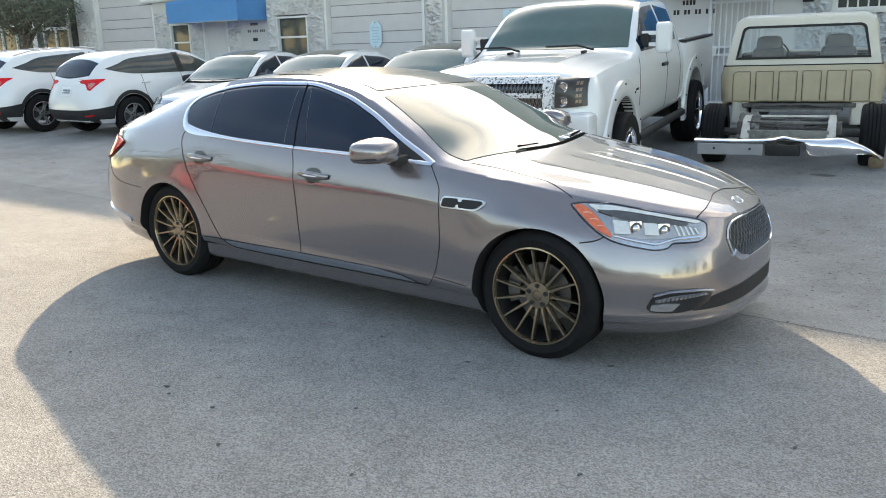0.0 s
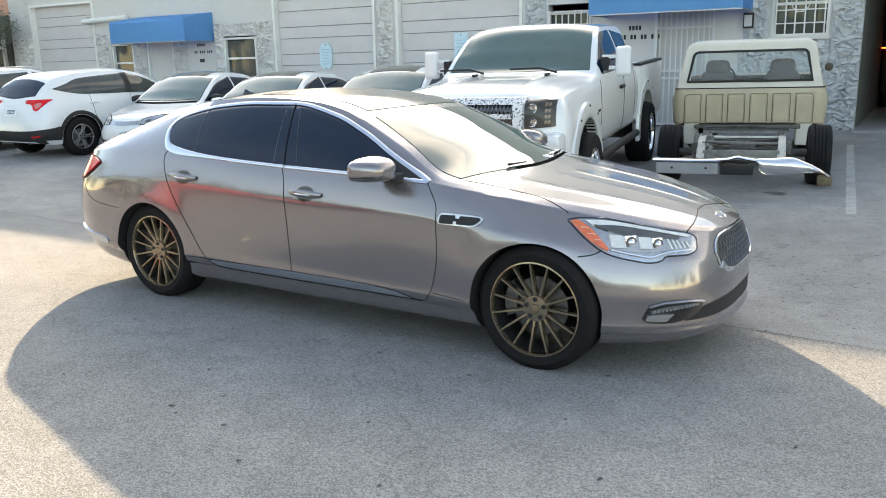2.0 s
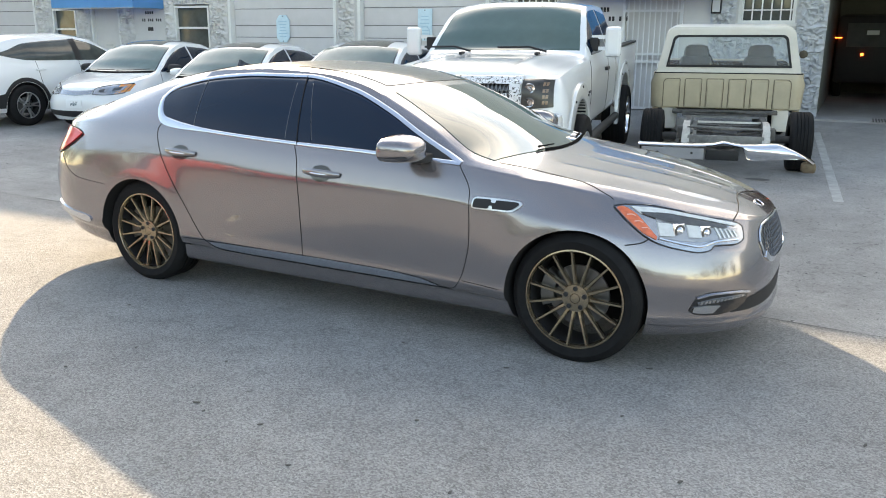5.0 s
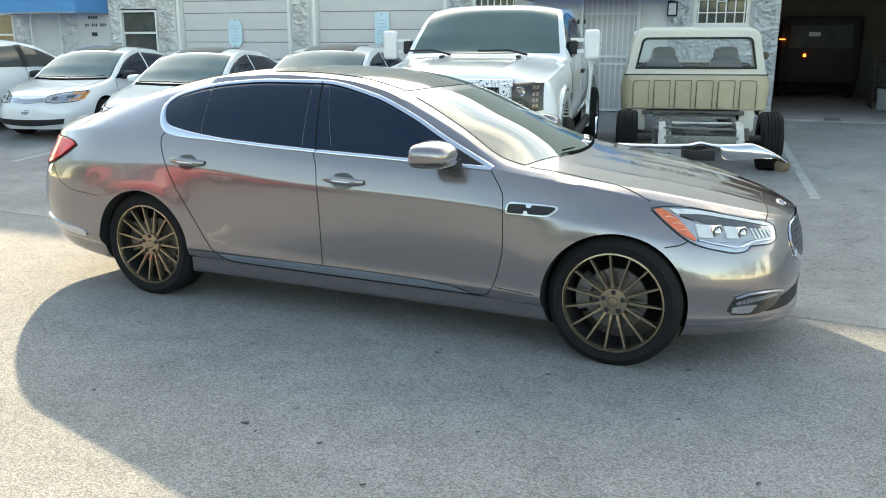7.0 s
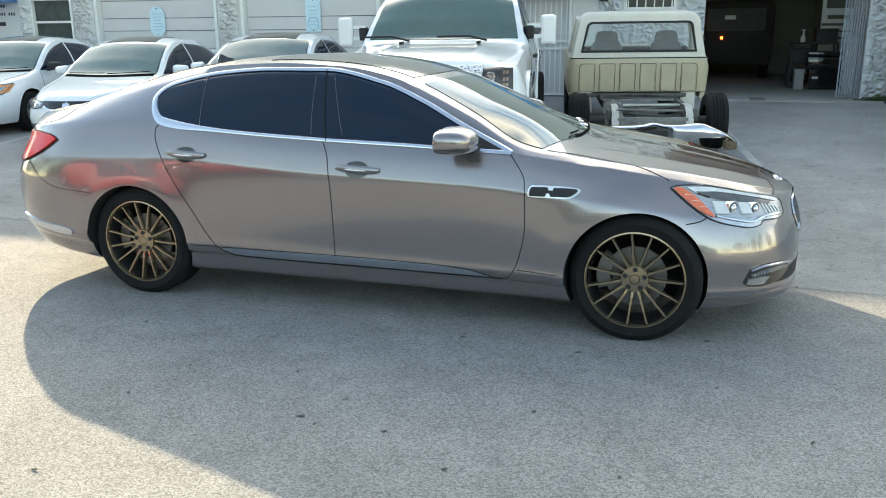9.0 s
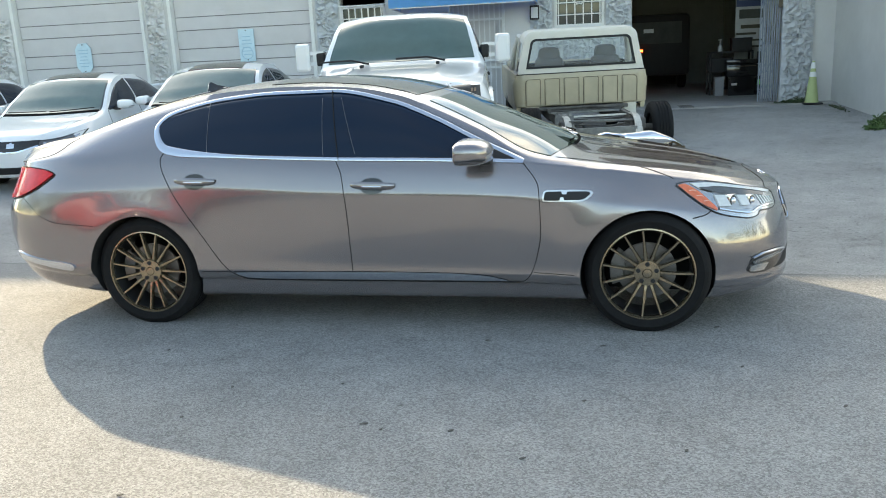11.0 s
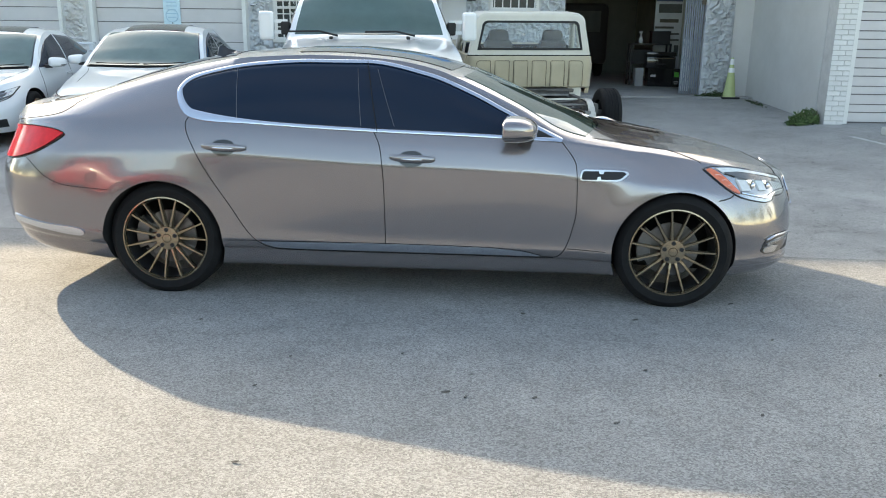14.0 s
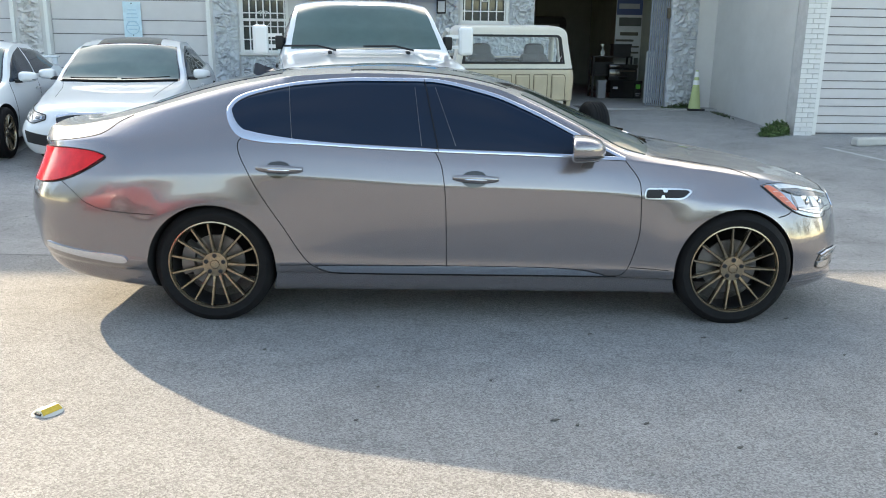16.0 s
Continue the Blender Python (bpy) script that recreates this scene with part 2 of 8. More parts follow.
CHROME = material("chrome", (0.85, 0.86, 0.88), 0.07, metal=1.0)
SATIN = material("satin_trim", (0.62, 0.66, 0.72), 0.22, metal=1.0)
BLACK = material("black_plastic", (0.026, 0.026, 0.027), 0.55, vary=0.15, spec=0.25)
GLOSS_BLACK = material("gloss_black", (0.012, 0.012, 0.013), 0.12, coat=0.6)
LINER = material("wheel_well_liner", (0.01, 0.01, 0.01), 0.95)
GAP = material("panel_gap", (0.008, 0.008, 0.009), 0.9)
RUBBER = material("tyre_rubber", (0.011, 0.011, 0.0115), 0.75, vary=0.25, scale=20, bump=0.2, bump_scale=120, spec=0.18)
BRONZE = material("bronze_wheel", (0.335, 0.27, 0.192), 0.23, metal=0.85, vary=0.06)
ALLOY = material("alloy_wheel", (0.55, 0.55, 0.56), 0.3, metal=0.9, vary=0.08)
DARK_WHEEL = material("dark_steel_wheel", (0.10, 0.085, 0.06), 0.6, metal=0.4, vary=0.3)
DISC = material("brake_disc", (0.19, 0.19, 0.19), 0.35, metal=1.0, vary=0.1, scale=30)
RED_LENS = material("red_lamp_lens", (0.74, 0.012, 0.018), 0.12, coat=0.12, spec=0.22, vary=0.2, scale=14)
AMBER = material("amber_lens", (0.74, 0.15, 0.06), 0.12, coat=1.0, vary=0.25, scale=40)
LAMP_CHROME = material("lamp_reflector", (0.46, 0.465, 0.47), 0.14, metal=0.85, coat=1.0, vary=0.12, scale=18, bump=0.12, bump_scale=24)
LAMP_DARK = material("lamp_dark_wall", (0.07, 0.072, 0.075), 0.25, coat=1.0, vary=0.3, scale=25)
LAMP_GREY = material("lamp_grey_wall", (0.42, 0.43, 0.44), 0.2, metal=0.5, coat=1.0, vary=0.2, scale=30)
PEACH = material("pale_amber_band", (0.80, 0.42, 0.30), 0.2, coat=0.6)
LAMP_CLEAR = material("lamp_lens", (0.64, 0.655, 0.65), 0.12, coat=1.0, vary=0.15, scale=25)
MESH_DARK = material("dark_chrome_mesh", (0.20, 0.198, 0.195), 0.25, metal=1.0)
LAMP_SMOKE = material("smoked_lamp", (0.05, 0.045, 0.04), 0.3, coat=0.25, vary=0.4, scale=14, spec=0.3)
CREAM = material("old_cream_paint", (0.68, 0.64, 0.57), 0.5, coat=0.25, vary=0.05, scale=4, dirt=0.3, dirt_color=(0.5, 0.44, 0.33))
TAN = material("old_tan_paint", (0.455, 0.385, 0.27), 0.5, coat=0.2, vary=0.12, scale=3, dirt=0.45, dirt_color=(0.38, 0.30, 0.20), bump=0.03, bump_scale=12)
FRAME_STEEL = material("rusty_frame_steel", (0.10, 0.095, 0.09), 0.75, metal=0.3, vary=0.4, scale=9, dirt=0.6, dirt_color=(0.26, 0.22, 0.18))
# shadow lines of the pressed grooves, put into a brown colour
RIB_SHADE = material("seam_shade", (0.17, 0.14, 0.095), 0.8, vary=0.3, scale=12)
RUST = material("rusty_brown_steel", (0.16, 0.115, 0.07), 0.7, metal=0.2, vary=0.4, scale=14, dirt=0.6, dirt_color=(0.09, 0.06, 0.04))
HORN_PAINT = material("chipped_frame_paint", (0.52, 0.49, 0.44), 0.65, vary=0.2, scale=14, dirt=0.8, dirt_color=(0.16, 0.11, 0.07), bump=0.2, bump_scale=40)
OLD_WHITE = material("chipped_white_paint", (0.66, 0.64, 0.58), 0.6, vary=0.1, scale=6, dirt=0.4, dirt_color=(0.2, 0.15, 0.1))
SPECKLE = material("speckled_wrap", (0.74, 0.74, 0.75), 0.45, vary=0.1, scale=110, dirt=1.0, dirt_color=(0.025, 0.025, 0.025), dirt_span=(0.535, 0.56))
CLOTH = material("seat_cloth", (0.13, 0.13, 0.135), 0.85, vary=0.2)
CLEAR = glass_material("clear_glass", (0.72, 0.88, 0.88), veil=0.15)
PLATE = material("number_plate", (0.72, 0.75, 0.76), 0.5)
PLATE_INK = material("plate_ink", (0.16, 0.21, 0.23), 0.5)
CONE = material("faded_lime_cone", (0.42, 0.48, 0.22), 0.6, vary=0.06)
CONE_WHITE = material("cone_collar", (0.80, 0.80, 0.78), 0.45)
RED_PAINT = material("red_car_paint", (0.40, 0.022, 0.02), 0.3, coat=1.0)
YELLOW = material("yellow_reflector", (0.62, 0.40, 0.03), 0.3, coat=0.5, vary=0.2, scale=60)
MARKER_CREAM = material("cream_marker_plastic", (0.72, 0.66, 0.48), 0.5, vary=0.15, scale=50)
GREEN_LABEL = material("green_label", (0.12, 0.55, 0.08), 0.6)
BOX_GREY = material("grey_box", (0.30, 0.30, 0.31), 0.6, vary=0.1)
POSTER_BLUE = material("dark_blue_poster", (0.04, 0.06, 0.16), 0.5)
SOUTH_GREY = material("plain_grey_wall", (0.19, 0.19, 0.18), 0.9, vary=0.25, scale=0.8, dirt=0.4)
BANNER_GREY = material("pale_printed_banner", (0.52, 0.53, 0.55), 0.7, vary=0.1)
POSTER_WHITE = material("white_poster", (0.55, 0.55, 0.55), 0.6)
TAIL_GLOW = material("lit_tail_lamp", (0.7, 0.03, 0.01), 0.3, emit=(1.0, 0.12, 0.03, 3.5))
WEED = material("dark_weed", (0.035, 0.065, 0.02), 0.7, vary=0.4, scale=20)
TWIG = material("dry_twig", (0.10, 0.094, 0.085), 0.9)
CURB = material("old_concrete_stop", (0.5, 0.49, 0.46), 0.9, vary=0.12, scale=6, bump=0.4)
GATE_STEEL = material("dull_gate_steel", (0.25, 0.28, 0.32), 0.6, metal=0.3, vary=0.2)
WINDOW_GREY = material("grey_car_window", (0.042, 0.052, 0.05), 0.03, spec=0.55, vary=0.35, scale=3)
PINK_LENS = material("pale_red_lens", (0.62, 0.20, 0.18), 0.12, coat=1.0)
DIRTY_PLATE = material("dirty_steel_plate", (0.22, 0.215, 0.20), 0.8, vary=0.3, scale=14, dirt=0.9, dirt_color=(0.06, 0.05, 0.045))
LAMP_MID = material("lamp_facets", (0.52, 0.525, 0.53), 0.14, metal=0.9, coat=1.0, vary=0.12, scale=20, bump=0.2, bump_scale=18)
DULL_STEEL = material("dull_chrome_trim", (0.62, 0.62, 0.63), 0.3, metal=1.0)
WHITE_DULL = material("dull_white_paint", (0.74, 0.75, 0.755), 0.5, vary=0.02, scale=3, spec=0.3)
MARKER = material("amber_grey_marker", (0.24, 0.15, 0.09), 0.3, coat=0.5, vary=0.3, scale=40)
ORANGE_LENS = material("orange_lens", (0.72, 0.27, 0.07), 0.2, coat=0.6)
MATT_BLACK = material("matt_black_rubber", (0.014, 0.014, 0.014), 1.0, spec=0.0)

# ---- helpers for meshes ----


def part(name, bm, mat, parent=None, label="", smooth=None, kind=""):
    """Links a bmesh as one mesh object under a thing or a part. smooth: the angle up to which edges are smooth."""
    if isinstance(bm, bmesh.types.BMesh):
        bmesh.ops.recalc_face_normals(bm, faces=bm.faces)
        if smooth:
            for f in bm.faces:
                f.smooth = True
            for e in bm.edges:
                e.smooth = len(e.link_faces) == 2 and e.calc_face_angle(0) < radians(smooth)
        me = bpy.data.meshes.new(name)
        bm.to_mesh(me)
        bm.free()
        for one in mat if isinstance(mat, (list, tuple)) else [mat]:
            me.materials.append(one)
    else:
        me = bm
    ob = new(name, me)
    if parent:
        ob.parent = parent
    if label:
        ob["label"] = label
    if kind:
        ob["kind"] = kind
    return ob


def thing(name, m, label, category, group="", kind=""):
    ob = new(name)
    ob.empty_display_size = 0.2
    ob.matrix_world = m
    return tagged(ob, label, category, group, kind)


def box(bm, x0, x1, y0, y1, z0, z1, bevel=0.0, m=None):
    vs = [bm.verts.new((x, y, z)) for x in (x0, x1) for y in (y0, y1) for z in (z0, z1)]
    fs = [bm.faces.new([vs[i] for i in f]) for f in ((0, 1, 3, 2), (4, 6, 7, 5), (0, 4, 5, 1), (2, 3, 7, 6), (0, 2, 6, 4), (1, 5, 7, 3))]
    made = vs
    if bevel:
        es = list({e for f in fs for e in f.edges})
        got = bmesh.ops.bevel(bm, geom=es, offset=bevel, segments=2, affect="EDGES", profile=0.5)
        made = list({v for f in got["faces"] for v in f.verts} | {v for v in vs if v.is_valid})
    if m is not None:
        bmesh.ops.transform(bm, matrix=m, verts=made)
    return bm


def boxes(*all_boxes, bevel=0.0):
    bm = bmesh.new()
    for b in all_boxes:
        box(bm, *b, bevel=bevel)
    return bm


def lathe(bm, profile, n=32, axis="y", center=(0, 0, 0), start=0.0, sweep=360.0):
    """Turns a profile of (radius, height) round an axis through center."""
    full = sweep >= 360
    rings = []
    for i in range(n if full else n + 1):
        a = radians(start + sweep * i / n)
        ring = []
        for r, h in profile:
            c, s = r * math.cos(a), r * math.sin(a)
            p = {"y": (c, h, s), "z": (c, s, h), "x": (h, c, s)}[axis]
            ring.append(bm.verts.new((p[0] + center[0], p[1] + center[1], p[2] + center[2])))
        rings.append(ring)
    for i in range(n):
        a, b = rings[i], rings[(i + 1) % len(rings)]
        for j in range(len(profile) - 1):
            bm.faces.new((a[j], a[j + 1], b[j + 1], b[j]))
    return bm


def tube(bm, points, radius, n=8, close=False):
    """A round bar along a line of points."""
    pts = [Vector(p) for p in points]
    rings = []
    for i, p in enumerate(pts):
        a, b = pts[max(i - 1, 0)], pts[min(i + 1, len(pts) - 1)]
        q = (b - a).to_track_quat("Z", "Y")
        r = radius[i] if isinstance(radius, (list, tuple)) else radius
        rings.append([bm.verts.new(p + q @ Vector((r * math.cos(2 * math.pi * k / n), r * math.sin(2 * math.pi * k / n), 0))) for k in range(n)])
    for a, b in zip(rings, rings[1:]):
        for k in range(n):
            bm.faces.new((a[k], a[(k + 1) % n], b[(k + 1) % n], b[k]))
    bm.faces.new(rings[0][::-1])
    bm.faces.new(rings[-1])
    return bm


def curve_through(keys, x):
    """A smooth curve without overshoot through (x, value) keys."""
    xs, ys = np.array([k[0] for k in keys], float), np.array([k[1] for k in keys], float)
    h, d = np.diff(xs), np.diff(ys) / np.diff(xs)
    m = np.r_[d[0], (d[:-1] + d[1:]) / 2, d[-1]]
    for i in range(1, len(xs) - 1):
        m[i] = 0 if d[i - 1] * d[i] <= 0 else 3 * (h[i - 1] + h[i]) / ((2 * h[i] + h[i - 1]) / d[i - 1] + (h[i] + 2 * h[i - 1]) / d[i])
    x = np.clip(x, xs[0], xs[-1])
    i = np.clip(np.searchsorted(xs, x) - 1, 0, len(h) - 1)
    t = (x - xs[i]) / h[i]
    return (2 * t**3 - 3 * t**2 + 1) * ys[i] + (t**3 - 2 * t**2 + t) * h[i] * m[i] + (3 * t**2 - 2 * t**3) * ys[i + 1] + (t**3 - t**2) * h[i] * m[i + 1]


def line_through(points, n):
    """n points evenly along a smooth line through the given ones."""
    pts = np.array(points, float)
    u = np.r_[0, np.cumsum(np.linalg.norm(np.diff(pts, axis=0), axis=1))]
    at = np.linspace(0, u[-1], n)
    return np.stack([curve_through(list(zip(u, pts[:, k])), at) for k in range(pts.shape[1])], 1)


def sheet(bm, grid, thick=0.0, inward=None):
    """Quads over a grid of points; thick: a skirt along inward all round, which gives the sheet a depth."""
    vs = [[bm.verts.new(p) for p in row] for row in grid]
    for a, b in zip(vs, vs[1:]):
        for j in range(len(a) - 1):
            bm.faces.new((a[j], a[j + 1], b[j + 1], b[j]))
    if thick:
        rim = vs[0] + [r[-1] for r in vs[1:]] + vs[-1][-2::-1] + [r[0] for r in vs[-2:0:-1]]
        low = [bm.verts.new(v.co + Vector(inward) * thick) for v in rim]
        for i in range(len(rim)):
            j = (i + 1) % len(rim)
            bm.faces.new((rim[i], rim[j], low[j], low[i]))
    return bm


# ---- the ground ----
SEAM = 0.46                                    # where the road meets the apron, a little askew


def seam_y(x):
    return SEAM - 0.038 * max(-10.0, min(x, 10.0))


def ground_z(y):
    return 0.03 * max(0.0, -0.6 - y) * (1 if y > -7 else 0) + (0.192 if y <= -7 else 0) + 0.036 * max(0.0, min(y, 11.3) - 1.2)


def build_ground():
    ys = [-900, -200, -60, -25, -12, -7, -5, -3.5, -2, -1, -0.6, 0, SEAM, 1.2, 2, 4, 6, 8, 10, 11.3, 14, 25, 60, 200, 900]
    xs = [-900, -200, -60, -30, -20, -10, -5, 0, 5, 10, 20, 60, 200, 900]
    bm = bmesh.new()
    grid = [[(x, seam_y(x) if y == SEAM else y, ground_z(y)) for x in xs] for y in ys]
    sheet(bm, grid)
    for f in bm.faces:
        f.material_index = 0 if max(v.co.y - seam_y(v.co.x) for v in f.verts) < 0.001 else 1
    ob = part("ground", bm, [ROAD, APRON])
    tagged(ob, "grey worn asphalt road and apron with stone chips", "ground", kind="structure")
    bm = bmesh.new()
    rnd = random.Random(4)
    pts = [(-40 + i * 0.35, seam_y(-40 + i * 0.35) + rnd.uniform(-0.012, 0.012)) for i in range(230)]
    sheet(bm, [[(x, y - rnd.uniform(0.002, 0.009), 0.004) for x, y in pts], [(x, y + rnd.uniform(0.002, 0.009), 0.004) for x, y in pts]])
    tagged(part("road_seam", bm, TAR), "thin dark tar seam between road and apron", "road seam", kind="structure")


build_ground()

# ---- the building behind the parked cars ----
FLOOR = 0.36
FRONT = pose(0, 11.2, FLOOR, 0, 0, 1.72)       # the facade: x along it, y into it, z up from its floor
HIGH = 5.62
BURIED = -0.5


def facade(name, bm, mat, label, category, smooth=None, kind="structure", m=FRONT):
    ob = part(name, bm, mat, smooth=smooth)
    ob.matrix_world = m
    return tagged(ob, label, category, kind=kind)


def wall_piece(name, x0, x1, z0, z1, mat=STUCCO, y0=0.0, y1=0.25, label="white painted stucco wall", m=FRONT):
    return facade(name, boxes((x0, x1, y0, y1, z0, z1)), mat, label, "wall", m=m)


def stone_cladding(name, x0, x1, z0, z1, mat=STONE, deep=0.12, m=FRONT, seed=0.0, y=0.0):
    """Rough stones in plaster: a relief of rounded, uneven stones."""
    bm = bmesh.new()
    nx, nz = max(3, int((x1 - x0) / 0.02)), max(3, int((z1 - z0) / 0.02))
    grid = []
    for k in range(nz + 1):
        row = []
        for i in range(nx + 1):
            x, z = x0 + (x1 - x0) * i / nx, z0 + (z1 - z0) * k / nz
            q = Vector((x * 6.2 + seed, z * 7.6, seed * 0.7))
            q += 0.55 * noise.noise_vector(q * 0.9) + 0.16 * noise.noise_vector(q * 2.7)
            d, _ = noise.voronoi(q, distance_metric="DISTANCE", exponent=2.0)
            stone = min(1.0, (d[1] - d[0]) * 3.0) ** 0.6 * (0.4 + 0.6 * abs(noise.noise(q * 0.63)) * 2)
            ridge = max(0.0, 1 - 3.2 * abs(noise.noise(q * 1.35 + Vector((3.1, 0, 7.7))))) ** 1.5
            edge = min(i, nx - i, 3) / 3
            h = deep * (0.62 * stone + 0.5 * ridge) * (0.25 + 0.75 * edge) + 0.010 * noise.noise(q * 4.5) + 0.005 * noise.noise(q * 9)
            row.append((x, y - 0.015 - h, z))
        grid.append(row)
    sheet(bm, grid, 0.09, (0, 1, 0))
    return facade(name, bm, mat, "rough stone cladding painted pale grey", "stone cladding", smooth=50, m=m)


def shutter(name, x0, x1, top, m=FRONT, y=0.12, label="closed pale steel sectional garage door with ribs", courses=(0.27, 0.38)):
    """A sectional door: ribs with shadow joints between them."""
    root = thing(name, m, label, "garage door", kind="structure")
    z, i = 0.02, 0
    while z < top:
        high = courses[i % 2]
        z1 = min(z + high - 0.014, top)
        bm = bmesh.new()
        box(bm, x0 + 0.01, x1 - 0.01, y, y + 0.04, z, z1, bevel=0.004)
        if i % 2 and high > 0.3:
            box(bm, x0 + 0.01, x1 - 0.01, y - 0.006, y, z + 0.11, z + 0.125)
        part("panel", bm, SHUTTER, root)
        z, i = z + high, i + 1
    part("backing", boxes((x0, x1, y + 0.03, y + 0.06, 0.0, top)), SHUTTER_LINE, root)
    jamb = boxes((x0 - 0.07, x0, -0.03, 0.2, 0, top + 0.07), (x1, x1 + 0.07, -0.03, 0.2, 0, top + 0.07), (x0, x1, -0.03, 0.2, top, top + 0.07))
    part("jamb", jamb, TRIM_WHITE, root)
    return root


def window(name, x0, x1, z0, z1, bars=0, label="aluminium framed window in stone", m=FRONT):
    root = thing(name, m, label, "window", kind="structure")
    w = 0.05
    part("window_frame", boxes((x0, x0 + w, -0.04, 0.1, z0, z1), (x1 - w, x1, -0.04, 0.1, z0, z1), (x0 + w, x1 - w, -0.04, 0.1, z1 - w, z1), (x0 + w, x1 - w, -0.05, 0.1, z0, z0 + w)), TRIM_WHITE, root)
    mid = (z0 + z1) / 2
    part("mullion", boxes((x0 + w, x1 - w, 0.0, 0.08, mid - 0.025, mid + 0.025)), TRIM_WHITE, root)
    part("pane", boxes((x0 + w, x1 - w, 0.05, 0.06, mid + 0.025, z1 - w)), PANE, root)
    part("pane", boxes((x0 + w, x1 - w, 0.06, 0.07, z0 + w, mid - 0.025)), PANE, root)
    part("sill", boxes((x0 - 0.03, x1 + 0.03, -0.07, 0.1, z0 - 0.05, z0)), TRIM_WHITE, root)
    if bars:
        for i in range(bars):
            x = x0 + (x1 - x0) * (i + 0.5) / bars
            part("bar", boxes((x - 0.011, x + 0.011, -0.085, -0.063, z0 - 0.02, z1 + 0.02)), BAR_WHITE, root)
        n = max(2, int((z1 - z0) / 0.22))
        for k in range(n + 1):
            z = z0 + (z1 - z0) * k / n
            part("cross_bar", boxes((x0 - 0.01, x1 + 0.01, -0.1, -0.08, z - 0.01, z + 0.01)), BAR_WHITE, root)
        bm = bmesh.new()
        cx, cz = (x0 + x1) / 2, z0 + (z1 - z0) * 0.55
        for s in (-1, 1):
            tube(bm, [(cx + s * r * math.cos(a), -0.1, cz + r * math.sin(a)) for a, r in ((i * 0.5, 0.04 + 0.018 * i) for i in range(11))], 0.007, 5)
        part("scroll", bm, BAR_WHITE, root)
    return root


def plain_door(name, x0, x1, top, label="closed pale painted door"):
    root = thing(name, FRONT, label, "door", kind="structure")
    part("leaf", boxes((x0 + 0.05, x1 - 0.05, 0.06, 0.1, 0.01, top - 0.05), bevel=0.004), DOOR_PAINT, root)
    part("frame", boxes((x0, x0 + 0.05, -0.03, 0.15, 0, top), (x1 - 0.05, x1, -0.03, 0.15, 0, top), (x0 + 0.05, x1 - 0.05, -0.03, 0.15, top - 0.05, top)), TRIM_WHITE, root)
    bm = bmesh.new()
    lathe(bm, [(0.0, 0.0), (0.03, 0.0), (0.03, -0.03), (0.012, -0.04), (0.03, -0.06), (0.022, -0.085), (0.0, -0.09)], 12, "y", (x0 + 0.13, 0.06, 0.98))
    part("door_knob", bm, STEEL, root, smooth=40)
    part("letter_slot", boxes((x0 + 0.4, x0 + 0.66, 0.05, 0.06, 1.05, 1.10)), STEEL, root)
    return root


def grille_door(x0, x1, top):
    """A door behind a white steel grille gate."""
    root = thing("security_door", FRONT, "white steel grille gate over a pale door", "door", kind="structure")
    part("leaf", boxes((x0 + 0.05, x1 - 0.05, 0.1, 0.14, 0.01, top - 0.05)), DOOR_PAINT, root)
    part("frame", boxes((x0, x0 + 0.05, -0.05, 0.15, 0, top), (x1 - 0.05, x1, -0.05, 0.15, 0, top), (x0 + 0.05, x1 - 0.05, -0.05, 0.15, top - 0.05, top)), BAR_WHITE, root)
    n = 11
    for i in range(1, n):
        x = x0 + (x1 - x0) * i / n
        part("bar", boxes((x - 0.01, x + 0.01, -0.03, -0.01, 0.03, top - 0.05)), BAR_WHITE, root)
    for z in (0.05, 0.92, 1.06, top - 0.35):
        part("rail", boxes((x0 + 0.05, x1 - 0.05, -0.04, -0.01, z - 0.02, z + 0.02)), BAR_WHITE, root)
    part("lock_box", boxes((x0 + 0.06, x0 + 0.17, -0.05, 0.0, 0.93, 1.05), bevel=0.004), STEEL, root)


def awning(x0, x1, deep, z0, z1):
    root = thing("awning", FRONT, "bright blue canvas box awning over a door", "awning")
    bm = bmesh.new()
    prof = [(-deep, z0), (-deep, z1 - 0.06), (-deep * 0.96, z1), (0.0, z1 + 0.16), (0.0, z0 + 0.0)]
    ends = [[bm.verts.new((x, y, z)) for y, z in prof] for x in (x0, x1)]
    for j in range(3):
        bm.faces.new((ends[0][j], ends[0][j + 1], ends[1][j + 1], ends[1][j]))
    for e in ends:
        bm.faces.new(e)
    bmesh.ops.solidify(bm, geom=list(bm.faces), thickness=0.012)
    part("canvas", bm, AWNING, root)
    part("frame_bar", boxes((x0, x1, -deep, -deep + 0.025, z0 - 0.012, z0 + 0.012), (x0, x0 + 0.025, -deep, 0, z0 - 0.012, z0 + 0.012), (x1 - 0.025, x1, -deep, 0, z0 - 0.012, z0 + 0.012)), STEEL, root)


def letter_bars(name, rows, m=FRONT, mat=INK, y=-0.006):
    """Plain bars in place of an address."""
    root = thing(name, m, "short black address marks on a pale wall", "wall lettering")
    for x0, x1, z, h in rows:
        part("mark", boxes((x0, x1, y, y + 0.004, z, z + h)), mat, root)


